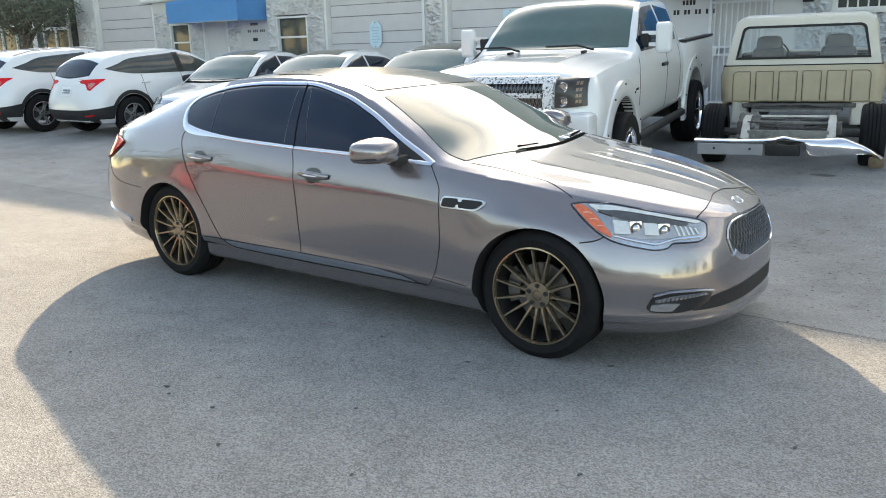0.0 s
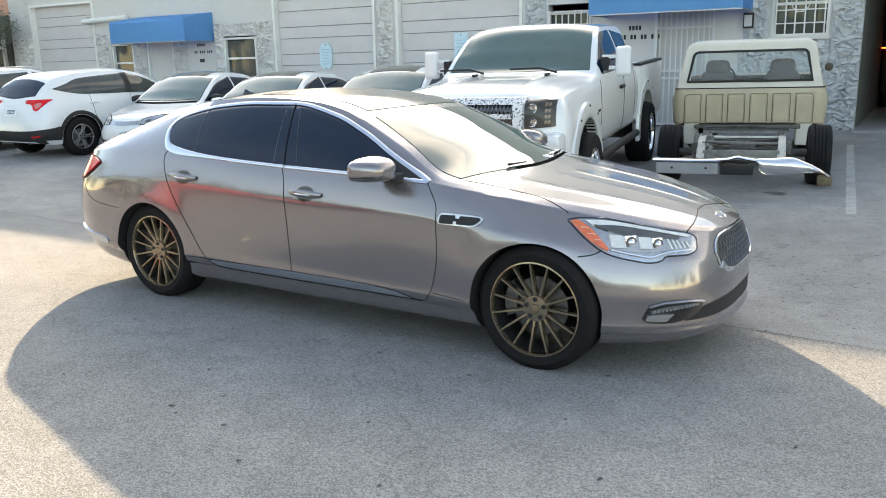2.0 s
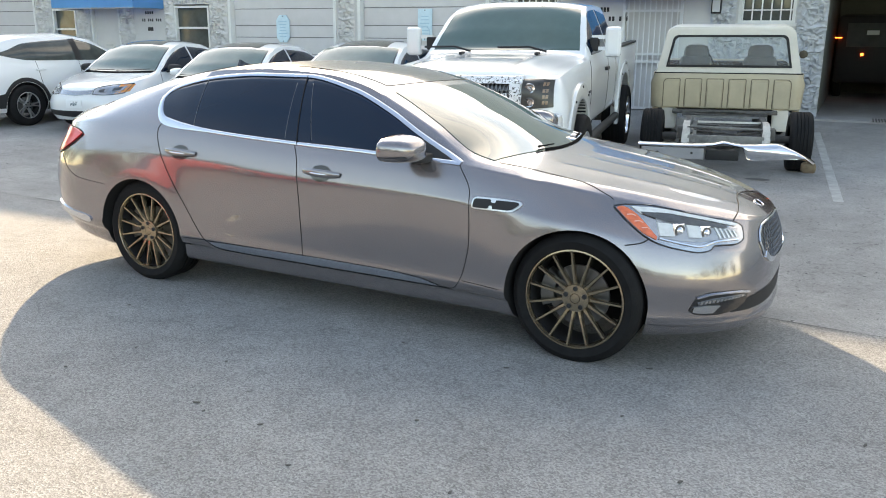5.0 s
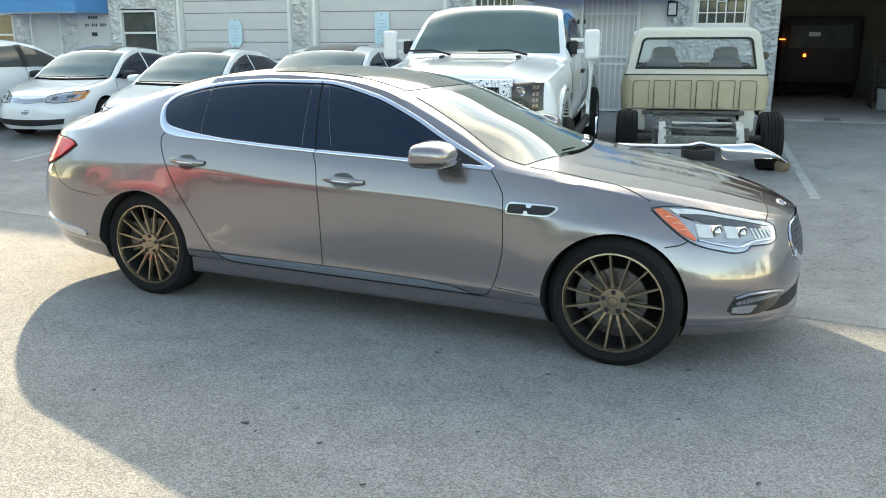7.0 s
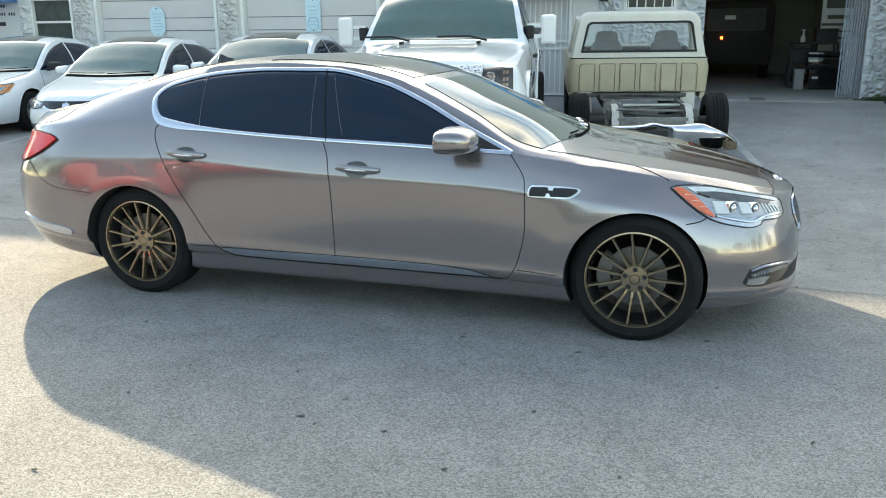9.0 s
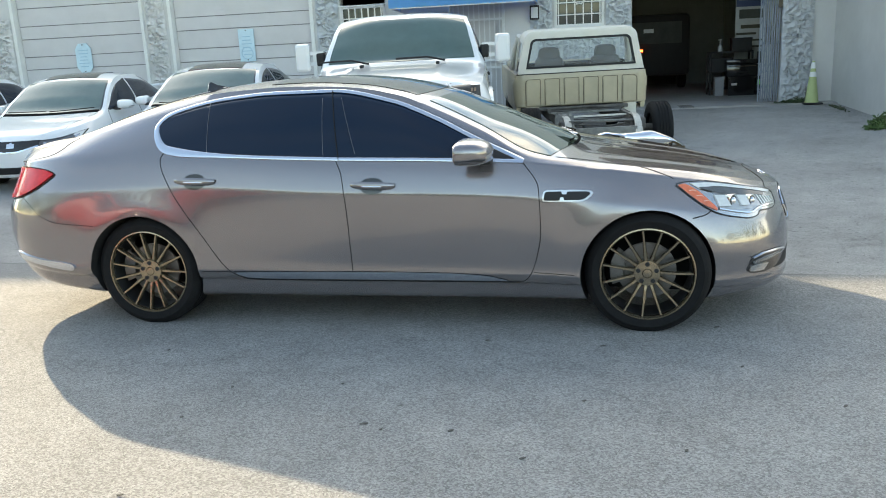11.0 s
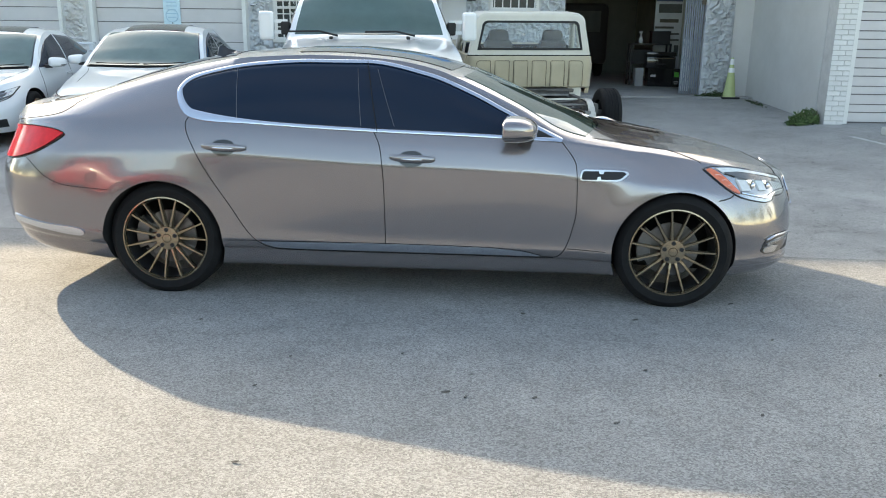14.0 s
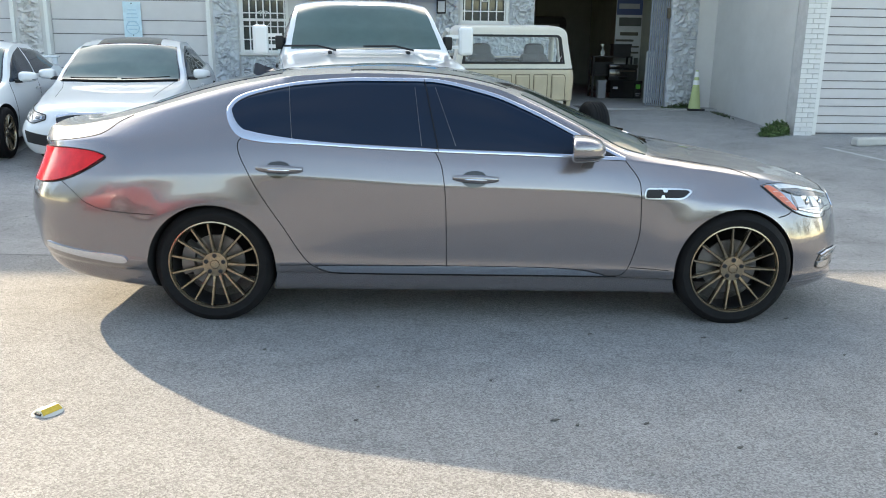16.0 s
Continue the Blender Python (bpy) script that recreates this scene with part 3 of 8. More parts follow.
def wall_sign(x, z, wide, high, octagon):
    root = thing("wall_sign", FRONT, "pale blue notice board hung on a garage door", "sign")
    bm = bmesh.new()
    c = 0.09 if octagon else 0.0
    out = [(-wide / 2 + c, 0), (wide / 2 - c, 0), (wide / 2, c * 1.3), (wide / 2, high - c * 1.3), (wide / 2 - c, high), (-wide / 2 + c, high), (-wide / 2, high - c * 1.3), (-wide / 2, c * 1.3)] if octagon else [(-wide / 2, 0), (wide / 2, 0), (wide / 2, high), (-wide / 2, high)]
    f = bm.faces.new([bm.verts.new((x + a, 0.09, z + b)) for a, b in out])
    got = bmesh.ops.extrude_face_region(bm, geom=[f])
    bmesh.ops.translate(bm, vec=(0, -0.02, 0), verts=[v for v in got["geom"] if isinstance(v, bmesh.types.BMVert)])
    part("board", bm, SIGN, root)
    rnd = random.Random(int(x * 10))
    for k in range(6):
        zz = z + high * (0.2 + 0.11 * k)
        w = wide * rnd.uniform(0.2, 0.36)
        part("text_bar", boxes((x - w, x + w, 0.064, 0.068, zz, zz + 0.018)), SIGN_INK, root)
    if not octagon:
        bm = bmesh.new()
        tube(bm, [(x + wide * 0.36 * math.cos(a), 0.067, z + wide * 0.5 + wide * 0.36 * math.sin(a)) for a in (math.pi * k / 12 for k in range(25))], 0.008, 6)
        part("printed_ring", bm, SIGN_INK, root)
    for zz in (z + 0.03, z + high - 0.03):
        bm = bmesh.new()
        lathe(bm, [(0.0, 0.058), (0.012, 0.06), (0.012, 0.07)], 8, "y", (x, 0, zz))
        part("screw", bm, INK, root)


# facade, from its far end to the garage
wall_piece("wall_lintel", -22.0, 5.6, 3.25, HIGH)
wall_piece("wall_1", -22.0, -21.18, BURIED, 3.25)
shutter("garage_door_1", -21.11, -18.26, 3.2)
wall_piece("wall_2", -18.19, -17.5, BURIED, 3.25)
window("window_1", -17.5, -16.6, 0.95, 2.02, label="aluminium window under the blue awning")
wall_piece("wall_3", -17.5, -16.6, BURIED, 0.9)
wall_piece("wall_4", -17.5, -11.38, 2.1, 3.25)
wall_piece("wall_5", -16.6, -16.04, BURIED, 2.1)
plain_door("door_1", -16.04, -15.0, 2.06)
wall_piece("wall_6", -15.0, -14.46, BURIED, 2.1)
wall_piece("wall_7", -14.46, -13.48, BURIED, 2.1, DOOR_PAINT, label="smooth pale painted wall panel")
wall_piece("wall_8", -13.48, -13.09, BURIED, 2.1)
window("window_2", -13.09, -11.97, 1.0, 2.05, label="aluminium sash window with a raised blind")
wall_piece("wall_9", -13.09, -11.97, BURIED, 0.95)
wall_piece("wall_10", -11.97, -11.38, BURIED, 2.1)
shutter("garage_door_2", -11.31, -8.36, 3.2)
wall_piece("wall_11", -8.29, -7.72, BURIED, 3.25)
shutter("garage_door_3", -7.65, -4.63, 3.2)
wall_piece("wall_12", -4.56, -3.99, BURIED, 3.25)
window("window_3", -3.99, -3.05, 1.0, 2.25, bars=7, label="window behind white steel security bars")
wall_piece("wall_13", -3.99, -3.05, BURIED, 0.95)
wall_piece("wall_14", -3.99, 0.32, 2.4, 3.25)
wall_piece("wall_15", -3.05, -1.77, BURIED, 2.4, DOOR_PAINT, label="smooth pale painted wall")
grille_door(-1.77, -0.65, 2.2)
wall_piece("wall_16", -1.77, -0.65, 2.2, 2.4)
wall_piece("wall_17", -0.65, 0.32, BURIED, 2.4, DOOR_PAINT, label="smooth pale painted wall")
window("window_4", 0.32, 1.27, 1.62, 2.75, bars=6, label="window behind white scrolled security bars")
wall_piece("wall_18", 0.32, 1.27, BURIED, 1.57)
wall_piece("wall_19", 0.32, 1.27, 2.8, 3.25)
wall_piece("wall_20", 1.27, 1.78, BURIED, 3.25)
wall_piece("wall_21", 4.56, 5.6, BURIED, 3.25)
stone_cladding("stone_cladding_1", -21.9, -21.2, 0.0, 2.3, seed=1)
stone_cladding("stone_cladding_2", -18.15, -17.55, 0.0, 2.32, seed=2)
stone_cladding("stone_cladding_3", -16.55, -16.1, 0.0, 2.02, seed=3)
stone_cladding("stone_cladding_4", -14.97, -14.5, 0.0, 2.02, seed=4)
stone_cladding("stone_cladding_5", -13.42, -13.11, 0.0, 2.4, seed=5)
stone_cladding("stone_cladding_6", -13.10, -11.96, 2.08, 2.4, seed=6)
stone_cladding("stone_cladding_7", -11.95, -11.42, 0.0, 2.4, seed=7)
stone_cladding("stone_cladding_8", -13.08, -11.98, 0.0, 0.93, seed=7.5)
stone_cladding("stone_cladding_9", -8.22, -7.8, 0.0, 3.1, seed=8)
stone_cladding("stone_cladding_10", -4.5, -4.03, 0.0, 3.1, seed=9, mat=STONE_GREY)
stone_cladding("stone_cladding_11", -4.0, -3.03, 0.0, 0.93, seed=10, mat=STONE_GREY)
stone_cladding("stone_cladding_12", -0.16, 0.28, 0.0, 3.1, seed=11, mat=STONE_GREY)
stone_cladding("stone_cladding_13", 0.28, 1.29, 0.0, 1.55, seed=12, mat=STONE_GREY)
stone_cladding("stone_cladding_14", 1.3, 1.79, 0.0, 3.1, seed=13, mat=STONE_GREY)
stone_cladding("stone_cladding_15", 4.55, 5.1, 0.0, 3.1, seed=14, mat=STONE_GREY)
awning(-16.3, -13.46, 1.0, 1.98, 2.55)
awning(-2.75, 0.0, 1.0, 2.1, 2.7)
letter_bars("address_marks", [(-2.29 + 0.065 * i, -2.245 + 0.065 * i, 1.835, 0.085) for i in range(4)] + [(-2.46 + 0.068 * i, -2.415 + 0.068 * i, 1.665, 0.085) for i in (0, 1, 3, 4, 6, 7, 9, 10, 11)])
letter_bars("address_marks", [(-14.1 + 0.075 * i, -14.05 + 0.075 * i, 1.86, 0.07) for i in range(4)] + [(-14.22 + 0.068 * i, -14.18 + 0.068 * i, 1.68, 0.07) for i in (0, 1, 3, 4, 5, 7, 8, 9)] + [(-14.04, -13.86, 1.45, 0.09)])
wall_sign(-9.84, 1.2, 0.37, 0.62, True)
wall_sign(-6.08, 1.27, 0.34, 0.66, False)


def wall_lamp(x, z):
    root = thing("wall_lamp", FRONT, "small dark wall lantern with a white face", "lamp")
    part("housing", boxes((x - 0.09, x + 0.09, -0.13, 0.0, z - 0.14, z + 0.13), bevel=0.012), BLACK, root)
    part("diffuser", boxes((x - 0.065, x + 0.065, -0.145, -0.13, z - 0.11, z + 0.09)), POSTER_WHITE, root)


wall_lamp(-0.06, 1.93)


def awning_pipe():
    """A rolled shade or pipe on brackets above the first garage door."""
    root = thing("roller_tube", FRONT, "long pale tube on brackets over the garage door", "pipe")
    bm = bmesh.new()
    tube(bm, [(-18.5, -0.16, 2.68), (-16.6, -0.16, 2.72)], 0.07, 14)
    part("tube", bm, TRIM_WHITE, root, smooth=40)
    for x in (-18.3, -16.75):
        part("bracket", boxes((x - 0.02, x + 0.02, -0.16, 0.0, 2.6, 2.8)), STEEL, root)


awning_pipe()

# the open garage; its gloom is put into the wall and ceiling colours
facade("garage_floor", boxes((1.78, 5.6, -0.45, 9.0, -0.4, 0.02)), CONCRETE, "grey concrete garage floor", "floor")
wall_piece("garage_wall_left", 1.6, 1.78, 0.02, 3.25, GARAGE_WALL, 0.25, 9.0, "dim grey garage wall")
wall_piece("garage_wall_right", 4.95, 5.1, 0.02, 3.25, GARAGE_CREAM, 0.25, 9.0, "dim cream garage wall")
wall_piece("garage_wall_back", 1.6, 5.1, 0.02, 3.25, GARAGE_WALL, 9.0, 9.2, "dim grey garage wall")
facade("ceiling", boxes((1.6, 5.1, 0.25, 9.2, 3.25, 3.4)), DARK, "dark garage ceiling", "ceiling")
facade("roof", boxes((-22.0, 5.6, 0.25, 14.0, HIGH - 0.3, HIGH - 0.1)), STUCCO, "flat roof of the workshop building", "roof")
wall_piece("wall_back", -22.0, 5.6, BURIED, HIGH, STUCCO, 14.0, 14.25)
wall_piece("wall_left_end", -22.25, -22.0, BURIED, HIGH, STUCCO, 0.0, 14.25)

# the wing that stands forward beside the garage
WING_Y = -3.75
wall_piece("wall_wing_side", 5.48, 5.7, BURIED, HIGH, WING_SHADED, WING_Y + 0.3, 14.25, "cream white painted side wall")
WING = FRONT
# past the roller door the wing runs on unseen, to darken bumper reflections
wall_piece("wall_wing_lintel", 5.80, 34.0, 2.9, HIGH, STUCCO, WING_Y + 0.05, WING_Y + 0.3)
wall_piece("wall_wing_front", 9.0, 34.0, BURIED, 2.9, STUCCO, WING_Y + 0.05, WING_Y + 0.3)
wall_piece("wall_wing_end", 34.0, 34.25, BURIED, HIGH, STUCCO, WING_Y, 14.25)
facade("roof_wing", boxes((5.7, 34.0, WING_Y + 0.3, 14.0, HIGH - 0.3, HIGH - 0.1)), STUCCO, "flat roof of the wing", "roof")
shutter("garage_door_4", 5.87, 9.0, 2.85, m=FRONT @ pose(0, WING_Y + 0.05, -0.12), label="closed pale roller door with narrow ribs", courses=(0.155, 0.125))


def brick_pier():
    """A pier of long white bricks with raked joints."""
    root = tagged(part("brick_pier", boxes((5.49, 5.79, WING_Y - 0.017, WING_Y + 0.3, BURIED, HIGH)), MORTAR), "pier of long white painted bricks", "brick pier", kind="structure")
    root.matrix_world = FRONT
    bm = bmesh.new()
    box(bm, 0, 0.19, -0.025, 0.05, 0, 0.066, bevel=0.004)
    long = part("brick", bm, BRICK_WHITE, root).data
    bm = bmesh.new()
    box(bm, 0, 0.094, -0.025, 0.05, 0, 0.066, bevel=0.004)
    half = part("brick", bm, BRICK_WHITE, root).data
    first = True
    for k in range(46):
        z = -0.22 + k * 0.0765
        cells = ((0.0, long), (0.2, half)) if k % 2 else ((0.0, half), (0.104, long))
        for x, me in cells:
            o = part("brick", me, None, root)
            o.location = (5.49 + x + 0.002, WING_Y, z)
    for o in root.children[:2]:
        o.location = (5.492 + (0.2 if o.data == half else 0.0), WING_Y, 3.4)


brick_pier()

# the salmon building past the far end
wall_piece("wall_salmon", -34.0, -22.3, BURIED, 4.6, PINK, 0.6, 0.9, "salmon stucco wall of the next building")
wall_piece("wall_salmon_back", -34.0, -22.3, BURIED, 4.6, PINK, 8.0, 8.3, "salmon stucco wall of the next building")


def shop_door():
    root = thing("shop_door", FRONT, "white framed double glass door under a dark canopy", "door", kind="structure")
    # a flat dark panel: the recess's shade is put into its colour
    part("recess", boxes((-25.6, -23.2, 0.5, 0.59, 0.0, 3.1)), DARK, root)
    x0, x1 = -25.0, -23.4
    part("frame", boxes((x0, x0 + 0.08, 0.38, 0.48, 0, 2.9), (x1 - 0.08, x1, 0.38, 0.48, 0, 2.9), (x0, x1, 0.38, 0.48, 2.82, 2.9), (x0, x1, 0.38, 0.48, 2.05, 2.15), (-24.26, -24.14, 0.38, 0.48, 0, 2.05)), TRIM_WHITE, root)
    part("pane", boxes((x0 + 0.08, x1 - 0.08, 0.42, 0.43, 0.1, 2.82)), PANE, root)
    root2 = thing("shop_window", FRONT, "white framed shop window", "window", kind="structure")
    part("frame", boxes((-29.0, -28.9, 0.48, 0.59, 0.6, 2.3), (-25.9, -25.6, 0.48, 0.59, 0.0, 2.4), (-28.0, -27.92, 0.48, 0.59, 0.6, 2.3), (-27.0, -26.92, 0.48, 0.59, 0.6, 2.3), (-29.0, -25.9, 0.48, 0.59, 2.25, 2.35)), TRIM_WHITE, root2)
    part("pane", boxes((-28.95, -25.9, 0.54, 0.56, 0.6, 2.3)), PANE, root2)


shop_door()

# across the road, behind the camera: an unseen wall added for the reflections
wall_piece("wall_south", -45.0, 40.0, -0.5, 3.6, SOUTH_GREY, 0.0, 0.4, "plain grey wall added unseen across the road for reflections", pose(0, -26, 0.1))

from mathutils.bvhtree import BVHTree

# ---- cars: a shell lofted from a few profile lines ----
LOW = (0.0, 0.05, 0.12, 0.19, 0.215, 0.24, 0.27, 0.3, 0.35, 0.4, 0.5, 0.6, 0.7, 0.78, 0.85, 0.91, 0.96, 1.0)


class Shell:
    """A car's outer skin, nose to +x, its right side to -y. Lines: top (x, z) along the middle; edge (x, z) and edge_y (x, y) where the
    side turns into bonnet, sill of the windows and boot; rail (x, z) and rail_y (x, y) along the roof's edge; side (height, y) the side's
    swell; nose and tail (height, x); under (x, z). Heights in side, nose and tail are parts of the way from under to edge."""

    def __init__(self, s):
        self.s = s
        self.cache = None

    def ends(self, f):
        return curve_through(self.s["tail"], f), curve_through(self.s["nose"], f)

    def rounding(self, x, f):
        xr, xf = self.ends(f)
        out = 1.0
        for d, (size, n, m) in ((xf - x, self.s["round_f"]), (x - xr, self.s["round_r"])):
            q = np.clip(d / size, 0, 1)
            out = out * (1 - (1 - q) ** n) ** (1 / m)
        return out

    def low(self, x, f):
        s = self.s
        zb, ze = curve_through(s["under"], x), curve_through(s["edge"], x)
        ye = curve_through(s["edge_y"], x)
        wide = curve_through(s["side"], f)
        y = wide + (ye - s["side"][-1][1]) * np.clip((f - 0.45) / 0.55, 0, 1) ** 1.5
        z = zb + (ze - zb) * f
        for ax, az, r, proud, span in s.get("arches", ()):
            y = y + proud * np.exp(-((np.clip(np.hypot(x - ax, z - az) - r, 0, None) / span) ** 2))
        return y * self.rounding(x, f), z

    def flank(self, x, q):
        """From the sill of the windows (0) to the roof's edge (1)."""
        s = self.s
        ye, ze = curve_through(s["edge_y"], x), curve_through(s["edge"], x)
        yr, zr = curve_through(s["rail_y"], x), curve_through(s["rail"], x)
        y = ye + (yr - ye) * q + s.get("swell", 0.03) * 4 * q * (1 - q) * np.clip((zr - ze) / 0.3, 0, 1)
        return y * self.rounding(x, 1.0), ze + (zr - ze) * q

    def over(self, x, p):
        """Across the top: p is 0 in the middle, 1 at the roof's edge."""
        s = self.s
        yr, zr = curve_through(s["rail_y"], x), curve_through(s["rail"], x)
        zt = curve_through(s["top"], x)
        for at, high, wide, x0, x1 in s.get("ridges", ()):
            d = np.abs(p) - at
            zt = zt + high * np.exp(-((d / np.where(d < 0, wide, wide * s.get("ridge_fall", 1.0))) ** 2)) * np.clip((x - x0) / 0.25, 0, 1) * np.clip((x1 - x) / 0.25, 0, 1)
        return yr * p * self.rounding(x, 1.0), zt - (zt - zr) * np.abs(p) ** s.get("crown", 2.4)

    def side_at(self, x, z):
        """The half width of the flank's glass area at a height."""
        ze, zr = curve_through(self.s["edge"], x), curve_through(self.s["rail"], x)
        return self.flank(x, np.clip((z - ze) / max(zr - ze, 1e-4), -0.2, 1.1))[0]

    def mesh(self, n=90, wells=()):
        """The shell as a closed mesh, with wheel wells (x, z, radius) cut out of it."""
        u = np.linspace(0, 1, n)
        t = np.where(u < 0.22, 0.16 * (u / 0.22) ** 2.2, np.where(u > 0.78, 1 - 0.16 * ((1 - u) / 0.22) ** 2.2, 0.16 + 0.68 * (u - 0.22) / 0.56))
        levels = []
        for f in self.s.get("levels", LOW):
            xr, xf = self.ends(f)
            x = xr + (xf - xr) * t
            levels.append((x, *self.low(x, f)))
        xr, xf = self.ends(1.0)
        x = xr + (xf - xr) * t
        for q in (0.2, 0.4, 0.6, 0.8, 1.0):
            levels.append((x, *self.flank(x, q)))
        for p in (0.97, 0.93, 0.88, 0.83, 0.79, 0.75, 0.71, 0.67, 0.64, 0.61, 0.585, 0.57, 0.56, 0.55, 0.54, 0.525, 0.5, 0.46, 0.4, 0.33, 0.26, 0.21, 0.18, 0.155, 0.14, 0.13, 0.12, 0.11, 0.1, 0.085, 0.065, 0.035, 0.0):
            levels.append((x, *self.over(x, p)))
        bm = bmesh.new()
        cols = []
        for i in range(n):
            right = [bm.verts.new((lv[0][i], -lv[1][i], lv[2][i])) for lv in levels]
            left = [bm.verts.new((lv[0][i], lv[1][i], lv[2][i])) for lv in levels[:-1]]
            cols.append(right + left[::-1])
        for a, b in zip(cols, cols[1:]):
            for j in range(len(a) - 1):
                bm.faces.new((a[j], a[j + 1], b[j + 1], b[j]))
            bm.faces.new((a[-1], a[0], b[0], b[-1]))
        bmesh.ops.remove_doubles(bm, verts=bm.verts, dist=0.0006)
        bmesh.ops.dissolve_degenerate(bm, edges=bm.edges, dist=0.0002)
        holes = [e for e in bm.edges if len(e.link_faces) == 1]
        if holes:
            bmesh.ops.holes_fill(bm, edges=holes, sides=0)
        bmesh.ops.recalc_face_normals(bm, faces=bm.faces)
        me = bpy.data.meshes.new("shell")
        bm.to_mesh(me)
        bm.free()
        self.tree = BVHTree.FromPolygons([v.co for v in me.vertices], [tuple(p.vertices) for p in me.polygons])
        if wells:
            me = cut_wells(me, wells)
        bm = bmesh.new()
        bm.from_mesh(me)
        for f in bm.faces:
            f.smooth = True
            c = f.calc_center_median()
            for wx, wz, r, inner in wells:
                d = math.hypot(c.x - wx, c.z - wz)
                side_on = abs(f.normal.y)
                if d < r + 0.003 and ((abs(c.y) > inner - 0.01 and abs(d - r) < 0.03 and side_on < 0.6) or (abs(abs(c.y) - inner) < 0.025 and side_on > 0.5)):
                    f.material_index = 1
        for e in bm.edges:
            e.smooth = len(e.link_faces) == 2 and e.calc_face_angle(0) < radians(38)
        return bm

    def cast(self, a, b, axis, off=0.0):
        """The skin's point behind (a, b) as seen from the right R, left L, front F, back B or top T, lifted by off."""
        origin, way = {"R": ((a, -3, b), (0, 1, 0)), "L": ((a, 3, b), (0, -1, 0)), "F": ((5, a, b), (-1, 0, 0)), "B": ((-6, a, b), (1, 0, 0)), "T": ((a, b, 4), (0, 0, -1)), "D": ((0.707 * a + 2.1, 0.707 * a - 2.1, b), (-0.707, 0.707, 0)), "E": ((0.707 * a + 2.1, -0.707 * a + 2.1, b), (-0.707, -0.707, 0))}[axis]
        hit, normal, _, _ = self.tree.ray_cast(Vector(origin), Vector(way))
        if hit is None:
            hit, normal, _, _ = self.tree.find_nearest(Vector(origin) + Vector(way) * 2)
        if normal.dot(Vector(way)) > 0:
            normal = -normal
        return hit + normal * off - Vector(way) * off * 0.3


def cut_wells(me, wells):
    bm = bmesh.new()
    for x, z, r, inner in wells:
        for s in (-1, 1):
            lathe(bm, [(0.0, s * inner), (r * 0.98, s * inner), (r, s * (inner + 0.02)), (r, s * 1.4), (0.0, s * 1.4)], 56, "y", (x, 0, z))
    bmesh.ops.remove_doubles(bm, verts=bm.verts, dist=0.0005)
    bmesh.ops.recalc_face_normals(bm, faces=bm.faces)
    tool = bpy.data.meshes.new("well")
    bm.to_mesh(tool)
    bm.free()
    a, b = new("shell_work", me), new("well_work", tool)
    mod = a.modifiers.new("cut", "BOOLEAN")
    mod.operation, mod.object, mod.solver = "DIFFERENCE", b, "EXACT"
    made = bpy.data.meshes.new_from_object(a.evaluated_get(bpy.context.evaluated_depsgraph_get()))
    for o in (a, b):
        bpy.data.objects.remove(o)
    return made


WAY = {"R": (0, 1, 0), "L": (0, -1, 0), "F": (-1, 0, 0), "B": (1, 0, 0), "T": (0, 0, -1), "D": (-0.707, 0.707, 0), "E": (-0.707, -0.707, 0)}


def decal(shell, low, high, axis, off=0.004, n=24, m=6, depth=0.012):
    """A sheet on the skin between two lines, given in the plane of that view."""
    a, b = line_through(low, n), line_through(high, n)
    grid = [[shell.cast(*(a[i] + (b[i] - a[i]) * k / m), axis, off) for i in range(n)] for k in range(m + 1)]
    return sheet(bmesh.new(), grid, depth + off, WAY[axis])


def strip(shell, line, width, axis, off=0.002, n=60, bm=None, smooth_line=True):
    """A band of a given width along a line on the skin."""
    p = line_through(line, n) if smooth_line else np.array(line, float)
    d = np.gradient(p, axis=0)
    d /= np.linalg.norm(d, axis=1)[:, None] + 1e-9
    side = np.stack([-d[:, 1], d[:, 0]], 1) * width / 2
    bm = bm or bmesh.new()
    rows = [[shell.cast(*(p[i] + side[i] * k), axis, off * (1 if abs(k) < 1 else 0.4)) for i in range(len(p))] for k in (-1, -0.5, 0.5, 1)]
    return sheet(bm, rows)


def flank_pane(shell, low, high, s, off, n=40, m=8):
    """A side pane between two (x, z) lines, curved as the flank is."""
    a, b = line_through(low, n), line_through(high, n)
    grid = []
    for k in range(m + 1):
        row = []
        for i in range(n):
            x, z = a[i] + (b[i] - a[i]) * k / m
            row.append((x, s * (float(shell.side_at(x, z)) + off), z))
        grid.append(row)
    return sheet(bmesh.new(), grid, 0.012, (0, -s, 0))


def flank_band(shell, line, width, s, off, n=80, close=False):
    """A raised band along a line of (x, z) on the flank."""
    p = line_through(line, n)
    d = np.gradient(p, axis=0)
    if close:
        d[0] = d[-1] = p[1] - p[-2]
    d /= np.linalg.norm(d, axis=1)[:, None] + 1e-9
    w = np.array([width(i / (n - 1)) if callable(width) else width for i in range(n)])
    side = np.stack([-d[:, 1], d[:, 0]], 1) * w[:, None] / 2
    rows = []
    for k, o in ((-1, -0.004), (-0.9, off * 0.8), (-0.4, off), (0.4, off), (0.9, off * 0.8), (1, -0.004)):
        row = []
        for i in range(n):
            x, z = p[i] + side[i] * k
            row.append((x, s * (float(shell.side_at(x, z)) + o), z))
        rows.append(row)
    return sheet(bmesh.new(), rows)


